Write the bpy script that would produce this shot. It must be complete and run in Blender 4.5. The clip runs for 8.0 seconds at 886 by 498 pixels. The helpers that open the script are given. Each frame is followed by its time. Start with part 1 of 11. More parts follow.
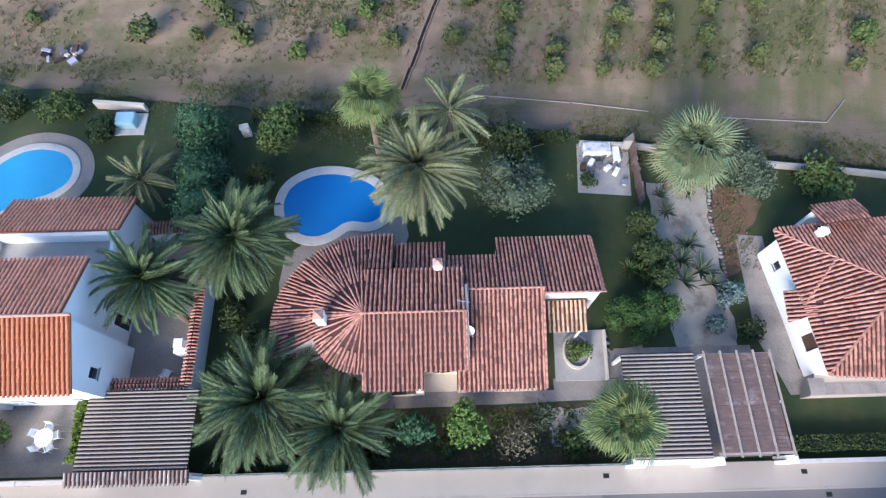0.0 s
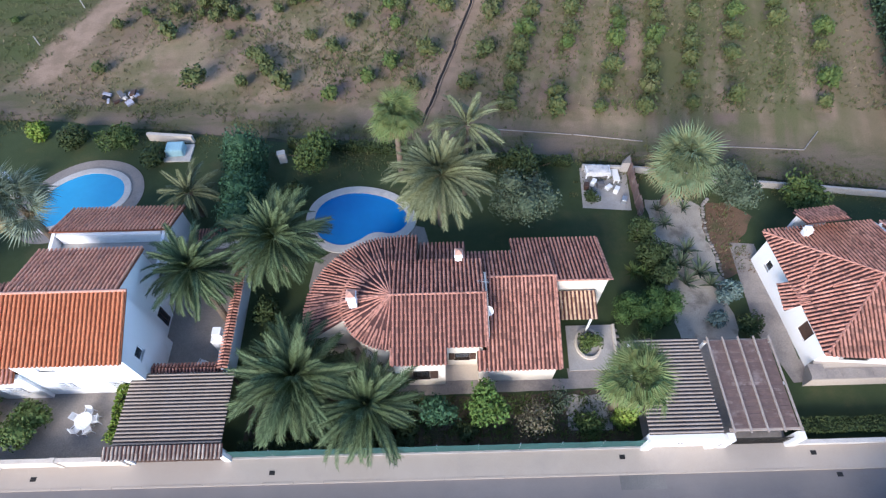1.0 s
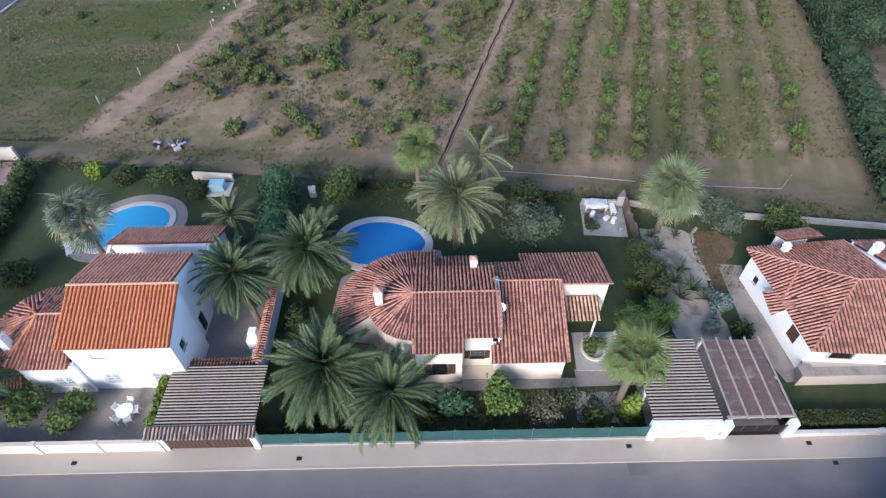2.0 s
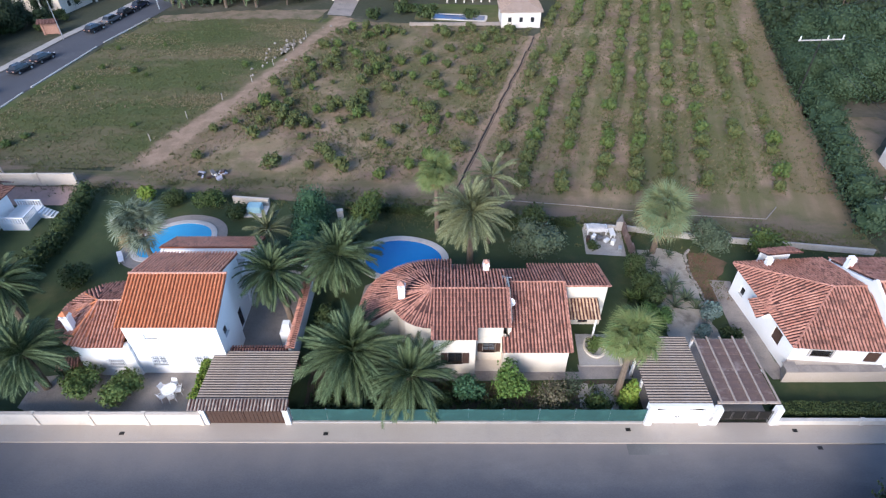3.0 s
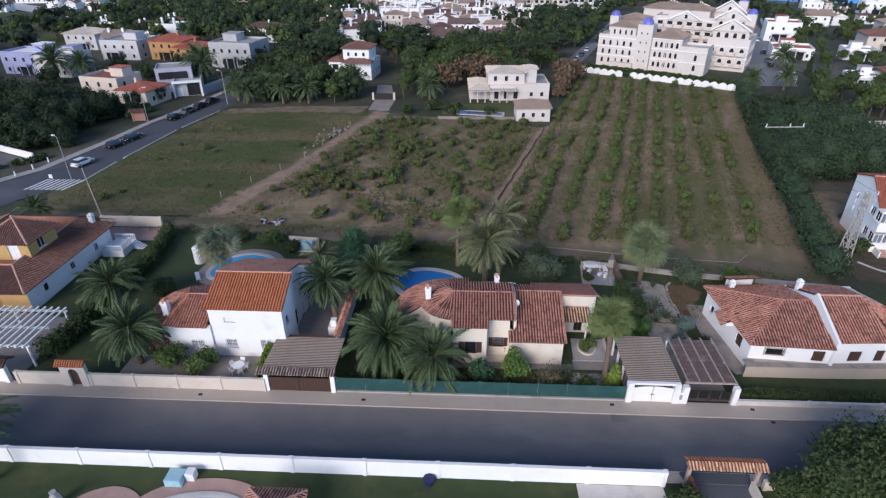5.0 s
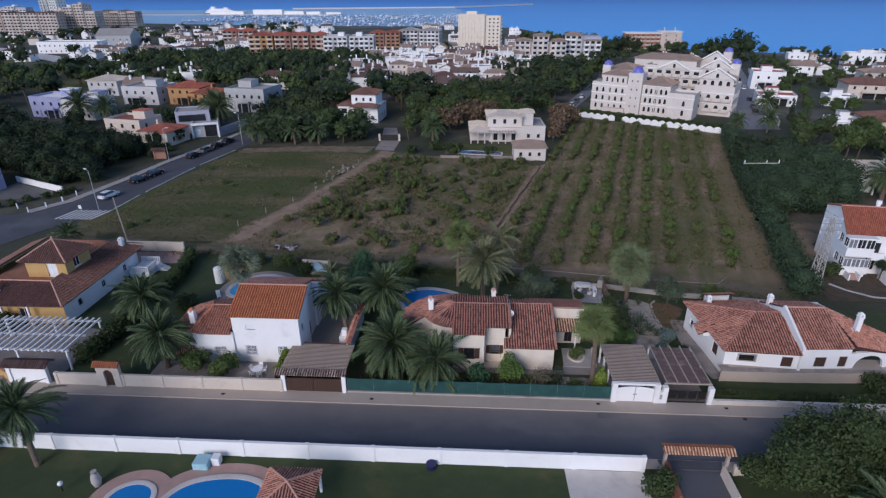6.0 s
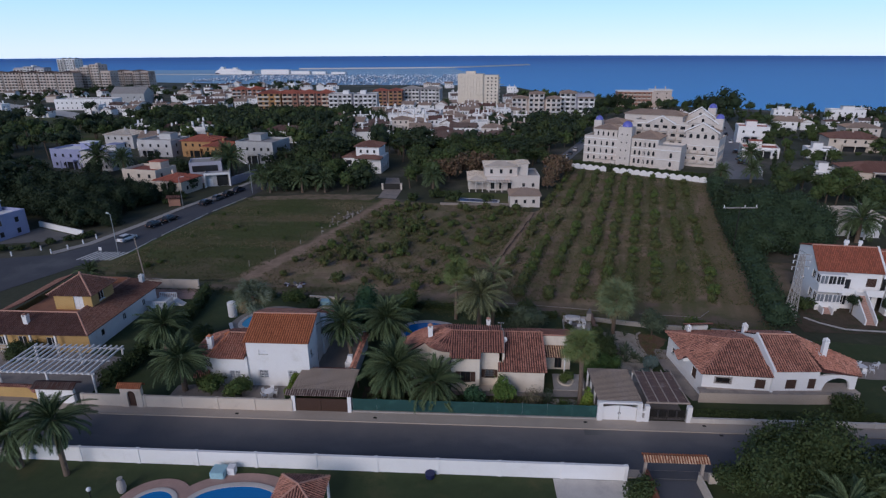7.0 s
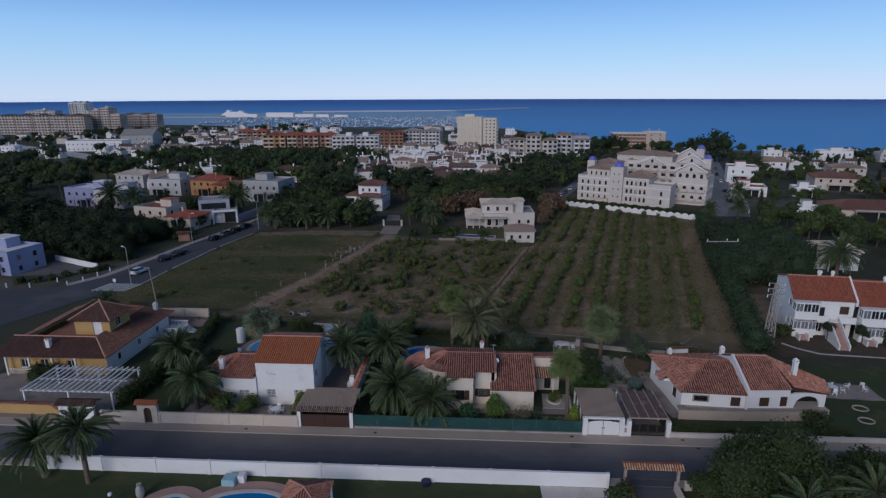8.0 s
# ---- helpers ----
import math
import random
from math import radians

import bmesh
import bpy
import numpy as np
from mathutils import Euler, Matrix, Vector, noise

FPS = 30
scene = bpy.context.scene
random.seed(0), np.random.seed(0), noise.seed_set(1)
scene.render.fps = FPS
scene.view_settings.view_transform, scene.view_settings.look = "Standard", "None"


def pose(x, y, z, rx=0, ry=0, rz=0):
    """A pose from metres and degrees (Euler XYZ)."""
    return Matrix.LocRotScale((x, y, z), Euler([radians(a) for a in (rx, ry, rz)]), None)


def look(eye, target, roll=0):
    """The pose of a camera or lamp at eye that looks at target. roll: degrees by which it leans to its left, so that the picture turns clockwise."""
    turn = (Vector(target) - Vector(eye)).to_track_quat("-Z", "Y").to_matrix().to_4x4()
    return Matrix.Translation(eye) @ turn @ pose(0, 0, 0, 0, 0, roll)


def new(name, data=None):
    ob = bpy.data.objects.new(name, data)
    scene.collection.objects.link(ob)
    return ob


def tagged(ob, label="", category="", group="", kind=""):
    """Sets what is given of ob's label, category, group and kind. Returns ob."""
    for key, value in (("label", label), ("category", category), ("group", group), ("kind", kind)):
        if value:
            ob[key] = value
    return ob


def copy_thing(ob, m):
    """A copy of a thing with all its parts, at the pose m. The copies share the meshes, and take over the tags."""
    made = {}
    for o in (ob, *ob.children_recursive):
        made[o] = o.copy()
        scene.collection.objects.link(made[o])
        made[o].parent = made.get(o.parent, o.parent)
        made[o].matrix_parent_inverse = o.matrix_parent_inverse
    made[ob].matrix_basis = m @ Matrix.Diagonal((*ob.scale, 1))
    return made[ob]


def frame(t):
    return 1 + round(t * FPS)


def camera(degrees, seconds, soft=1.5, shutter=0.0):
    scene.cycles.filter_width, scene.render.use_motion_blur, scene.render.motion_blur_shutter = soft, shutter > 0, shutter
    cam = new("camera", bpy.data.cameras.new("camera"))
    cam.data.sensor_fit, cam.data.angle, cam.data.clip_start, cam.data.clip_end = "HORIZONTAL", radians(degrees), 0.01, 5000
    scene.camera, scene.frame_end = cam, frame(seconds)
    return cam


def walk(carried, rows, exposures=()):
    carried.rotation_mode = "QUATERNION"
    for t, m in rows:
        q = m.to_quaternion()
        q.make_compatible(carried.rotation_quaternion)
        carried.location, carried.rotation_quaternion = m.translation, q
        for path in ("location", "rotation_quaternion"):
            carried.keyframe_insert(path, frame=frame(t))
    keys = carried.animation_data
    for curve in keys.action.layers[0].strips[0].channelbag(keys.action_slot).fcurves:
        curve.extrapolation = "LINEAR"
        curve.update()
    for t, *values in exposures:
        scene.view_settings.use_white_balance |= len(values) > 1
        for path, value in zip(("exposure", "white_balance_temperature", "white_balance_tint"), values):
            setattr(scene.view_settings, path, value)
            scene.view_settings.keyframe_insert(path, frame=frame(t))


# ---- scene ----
cam = camera(76.6, 8.0, soft=1.3)
PATH = [
    (0, (0.645, -1.483, 39.513), (0.653, -0.578, 37.399), -1.0),
    (0.5, (-0.124, -5.328, 39.570), (-0.116, -4.250, 37.538), -1.1),
    (1, (-0.864, -9.317, 39.570), (-0.854, -8.073, 37.636), -1.1),
    (1.5, (-1.586, -13.334, 39.505), (-1.574, -11.930, 37.684), -0.9),
    (2.8, (-2.955, -23.644, 39.180), (-2.961, -21.921, 37.657), -0.5),
    (3, (-3.070, -25.201, 39.161), (-3.087, -23.448, 37.672), -0.4),
    (3.5, (-3.164, -29.060, 39.082), (-3.203, -27.239, 37.677), -0.3),
    (4, (-3.079, -32.950, 38.972), (-3.142, -31.061, 37.660), -0.3),
    (4.5, (-2.965, -36.721, 38.957), (-3.054, -34.773, 37.738), -0.2),
    (5.8, (-2.507, -46.079, 39.068), (-2.621, -44.014, 38.062), -0.3),
    (6, (-2.420, -47.477, 39.077), (-2.535, -45.395, 38.106), -0.2),
    (6.5, (-2.163, -50.836, 39.121), (-2.282, -48.706, 38.258), -0.2),
    (7, (-1.814, -54.029, 39.190), (-1.935, -51.866, 38.419), -0.2),
    (7.5, (-1.331, -57.077, 39.354), (-1.457, -54.887, 38.663), -0.2),
    (8, (-0.891, -60.007, 39.506), (-1.017, -57.794, 38.890), -0.2),
]
EXPOSURE = [(0.0, 1.5, 6080, 12), (0.5, 1.4, 6130, 12), (1.5, 1.23, 6200, 13), (3.5, 1.13, 6240, 13), (4.5, 0.62, 6270, 14), (6.0, -0.12, 6080, 18), (6.5, -0.38, 6040, 18), (7.0, -0.68, 6080, 18), (7.5, -0.88, 6100, 17), (8.0, -1.04, 6020, 16)]
walk(cam, [(t, look(eye, target, roll)) for t, eye, target, roll in PATH], EXPOSURE)

# ---- world, sun and exposure ----
SUN_EL, SUN_AZ = radians(25), radians(204)   # azimuth clockwise from +y
world = bpy.data.worlds.new("world")
scene.world = world
world.use_nodes = True
wn = world.node_tree
sky = wn.nodes.new("ShaderNodeTexSky")
sky.sky_type = "NISHITA"
sky.sun_disc = False
sky.sun_elevation, sky.sun_rotation = SUN_EL, SUN_AZ
sky.altitude, sky.air_density, sky.dust_density, sky.ozone_density = 0, 0.7, 0.0, 2.0
# thin drifting cloud, strongest towards the horizon
wc = wn.nodes.new("ShaderNodeTexCoord")
wm_ = wn.nodes.new("ShaderNodeMapping")
wm_.inputs["Scale"].default_value = (1.6, 1.6, 9.0)
wz = wn.nodes.new("ShaderNodeTexNoise")
wz.inputs["Scale"].default_value, wz.inputs["Detail"].default_value, wz.inputs["Roughness"].default_value = 1.7, 6.0, 0.55
wr = wn.nodes.new("ShaderNodeMapRange")
wr.inputs["From Min"].default_value, wr.inputs["From Max"].default_value, wr.inputs["To Max"].default_value = 0.5, 0.85, 0.3
wx = wn.nodes.new("ShaderNodeMix")
wx.data_type = "RGBA"
wx.inputs["B"].default_value = (5.6, 6.0, 6.4, 1.0)
wn.links.new(wc.outputs["Generated"], wm_.inputs["Vector"])
wn.links.new(wm_.outputs["Vector"], wz.inputs["Vector"])
wn.links.new(wz.outputs["Fac"], wr.inputs["Value"])
wn.links.new(wr.outputs["Result"], wx.inputs["Factor"])
wn.links.new(sky.outputs[0], wx.inputs["A"])
# pale haze above the sea, turning to clear blue higher up
wsep = wn.nodes.new("ShaderNodeSeparateXYZ")
wramp = wn.nodes.new("ShaderNodeValToRGB")
els = wramp.color_ramp.elements
els[0].position, els[0].color = 0.0, (0.70, 0.84, 1.0, 1)
els[1].position, els[1].color = 0.17, (0.18, 0.49, 1.0, 1)
mid = els.new(0.06)
mid.color = (0.50, 0.78, 1.0, 1)
wgain = wn.nodes.new("ShaderNodeMix")
wgain.data_type, wgain.blend_type = "RGBA", "MULTIPLY"
wgain.inputs["Factor"].default_value, wgain.inputs["B"].default_value = 1.0, (11.5, 11.8, 12.0, 1)
wh = wn.nodes.new("ShaderNodeMapRange")
wh.inputs["From Min"].default_value, wh.inputs["From Max"].default_value, wh.inputs["To Min"].default_value, wh.inputs["To Max"].default_value = 0.1, 0.26, 0.85, 0.0
wy = wn.nodes.new("ShaderNodeMix")
wy.data_type = "RGBA"
wn.links.new(wc.outputs["Generated"], wsep.inputs[0])
wn.links.new(wsep.outputs["Z"], wramp.inputs[0])
wn.links.new(wramp.outputs[0], wgain.inputs["A"])
wn.links.new(wsep.outputs["Z"], wh.inputs["Value"])
wn.links.new(wh.outputs["Result"], wy.inputs["Factor"])
wn.links.new(wx.outputs["Result"], wy.inputs["A"])
wn.links.new(wgain.outputs["Result"], wy.inputs["B"])
wn.links.new(wy.outputs["Result"], wn.nodes["Background"].inputs[0])
wn.nodes["Background"].inputs[1].default_value = 0.15
sun_data = bpy.data.lights.new("sun", "SUN")
sun_data.energy, sun_data.angle, sun_data.color = 2.8, radians(32), (1.0, 0.92, 0.83)
sun = new("sun", sun_data)
sun_dir = Vector((math.sin(SUN_AZ) * math.cos(SUN_EL), math.cos(SUN_AZ) * math.cos(SUN_EL), math.sin(SUN_EL)))
sun.rotation_euler = (-sun_dir).to_track_quat("-Z", "Y").to_euler()
sun.location = (0, 0, 60)

# ---- small tools ----
rng = random.Random(7)


def part(name, bm, material, parent=None, label="", smooth=False):
    """Links a bmesh (or (verts, faces)) as one mesh object."""
    me = bpy.data.meshes.new(name)
    if isinstance(bm, tuple):
        me.from_pydata(bm[0], [], bm[1])
        me.update()
    else:
        bm.normal_update()
        bm.to_mesh(me)
        bm.free()
    me.materials.append(material)
    if smooth:
        me.shade_smooth()
    ob = new(name, me)
    ob.parent = parent
    if label:
        tagged(ob, label)
    return ob


def thing(name, label, category, group="", at=(0, 0, 0), turn=0.0):
    ob = new(name)
    ob.empty_display_size = 0.2
    ob.matrix_basis = pose(at[0], at[1], at[2], 0, 0, turn)
    return tagged(ob, label, category, group)


def again(ob, m, parent):
    """One more object on the same mesh."""
    o = bpy.data.objects.new(ob.name.split(".")[0], ob.data)
    scene.collection.objects.link(o)
    o.parent = parent
    o.matrix_basis = m
    return o


def box(bm, x0, y0, z0, x1, y1, z1, m=None):
    vs = [bm.verts.new((x, y, z)) for z in (z0, z1) for x, y in ((x0, y0), (x1, y0), (x1, y1), (x0, y1))]
    if m:
        for v in vs:
            v.co = m @ v.co
    for f in ((3, 2, 1, 0), (4, 5, 6, 7), (0, 1, 5, 4), (1, 2, 6, 5), (2, 3, 7, 6), (3, 0, 4, 7)):
        bm.faces.new([vs[i] for i in f])
    return vs


def prism(bm, poly, z0, z1):
    """Upright prism over a counterclockwise outline; z1 a height or a list of heights."""
    n = len(poly)
    tops = z1 if isinstance(z1, (list, tuple)) else [z1] * n
    lo = [bm.verts.new((x, y, z0)) for x, y in poly]
    hi = [bm.verts.new((x, y, z)) for (x, y), z in zip(poly, tops)]
    bm.faces.new(hi)
    bm.faces.new(lo[::-1])
    for i in range(n):
        j = (i + 1) % n
        bm.faces.new((lo[i], lo[j], hi[j], hi[i]))


def tube(bm, p, q, r0, r1=None, n=8, cap=True):
    p, q = Vector(p), Vector(q)
    r1 = r0 if r1 is None else r1
    d = (q - p).normalized()
    a = d.orthogonal().normalized()
    b = d.cross(a)
    ra = [bm.verts.new(p + (a * math.cos(k * math.tau / n) + b * math.sin(k * math.tau / n)) * r0) for k in range(n)]
    rb = [bm.verts.new(q + (a * math.cos(k * math.tau / n) + b * math.sin(k * math.tau / n)) * r1) for k in range(n)]
    for k in range(n):
        bm.faces.new((ra[k], ra[(k + 1) % n], rb[(k + 1) % n], rb[k]))
    if cap:
        bm.faces.new(ra[::-1])
        bm.faces.new(rb)


def bars(items, w, bmin=None):
    bm = bmesh.new()
    for p, q in items:
        tube(bm, p, q, w, n=4)
    return bm


def soft(poly, step=1.0, jitter=0.15, seed=1, rounds=0):
    """An outline resampled with a slight wobble."""
    r = random.Random(seed)
    for _ in range(rounds):
        out = []
        for i, a in enumerate(poly):
            b = poly[(i + 1) % len(poly)]
            out += [(a[0] * .75 + b[0] * .25, a[1] * .75 + b[1] * .25), (a[0] * .25 + b[0] * .75, a[1] * .25 + b[1] * .75)]
        poly = out
    out = []
    for i, a in enumerate(poly):
        b = poly[(i + 1) % len(poly)]
        n = max(1, int(math.hypot(b[0] - a[0], b[1] - a[1]) / step))
        for k in range(n):
            t = k / n
            out.append((a[0] + (b[0] - a[0]) * t + r.uniform(-jitter, jitter), a[1] + (b[1] - a[1]) * t + r.uniform(-jitter, jitter)))
    return out


# ---- materials ----
def mat(name, a, b, scale=2.0, rough=0.8, bump=0.25, fine=12.0, c=None, cover=0.5, cscale=0.3, per=None, amount=0.35, metal=0.0, spec=0.35, dist=0.02, stretch=None, island=True, lum=0.6, grit=0.8):
    """Two colours by a coarse noise, a third in patches, fine grain, and a shift by island and object."""
    m = bpy.data.materials.new(name)
    m.use_nodes = True
    nt = m.node_tree
    N, L = nt.nodes.new, nt.links.new
    bs = nt.nodes["Principled BSDF"]
    co = N("ShaderNodeTexCoord").outputs["Object"]
    if stretch:
        mp = N("ShaderNodeMapping")
        mp.inputs["Scale"].default_value = stretch
        L(co, mp.inputs["Vector"])
        co = mp.outputs["Vector"]

    def noise_at(s, detail=4.0, rgh=0.6):
        n = N("ShaderNodeTexNoise")
        n.inputs["Scale"].default_value, n.inputs["Detail"].default_value, n.inputs["Roughness"].default_value = s, detail, rgh
        L(co, n.inputs["Vector"])
        return n.outputs["Fac"]

    def ramp(src, lo, hi):
        r = N("ShaderNodeMapRange")
        r.inputs["From Min"].default_value, r.inputs["From Max"].default_value = lo, hi
        L(src, r.inputs["Value"])
        return r.outputs["Result"]

    def mix(fac, x, y, kind="MIX"):
        k = N("ShaderNodeMix")
        k.data_type, k.blend_type = "RGBA", kind
        for sock, v in ((k.inputs["Factor"], fac), (k.inputs["A"], x), (k.inputs["B"], y)):
            if hasattr(v, "links"):
                L(v, sock)
            else:
                sock.default_value = v if isinstance(v, float) else (*v, 1.0)
        return k.outputs["Result"]

    col = mix(ramp(noise_at(scale), 0.3, 0.7), tuple(a), tuple(b))
    if c is not None:
        col = mix(ramp(noise_at(cscale, 5.0, 0.65), 0.62 - 0.3 * cover, 0.78 - 0.3 * cover), col, tuple(c))
    grain = noise_at(scale * fine, 3.0)
    col = mix(grit, col, mix(ramp(grain, 0.25, 0.75), (0.72, 0.72, 0.72), (1.2, 1.2, 1.2)), "MULTIPLY")
    if per:
        oi = N("ShaderNodeObjectInfo").outputs["Random"]
        ge = N("ShaderNodeNewGeometry").outputs["Random Per Island"]
        ad = N("ShaderNodeMath")
        ad.operation = "ADD"
        L(oi, ad.inputs[0])
        if island:
            L(ge, ad.inputs[1])
        fr = N("ShaderNodeMath")
        fr.operation = "FRACT"
        L(ad.outputs[0], fr.inputs[0])
        col = mix(ramp(fr.outputs[0], 1.0 - amount * 1.6, 1.0), col, tuple(per))
        tone = ramp(fr.outputs[0], 0.0, 1.0)
        col = mix(lum, col, mix(tone, (1.25, 1.25, 1.25), (0.75, 0.75, 0.75)), "MULTIPLY")
    L(col, bs.inputs["Base Color"])
    bs.inputs["Roughness"].default_value = rough
    bs.inputs["Metallic"].default_value = metal
    bs.inputs["Specular IOR Level"].default_value = spec
    if bump:
        bp = N("ShaderNodeBump")
        bp.inputs["Strength"].default_value, bp.inputs["Distance"].default_value = bump, dist
        L(grain, bp.inputs["Height"])
        L(bp.outputs["Normal"], bs.inputs["Normal"])
    return m


def leafy(name, a, b, per, rough=0.6, island=True):
    """Foliage: green by island and object, a little light through the leaf."""
    m = mat(name, a, b, scale=0.9, rough=rough, bump=0.0, fine=6.0, per=per, amount=0.5, spec=0.14, island=island)
    return m


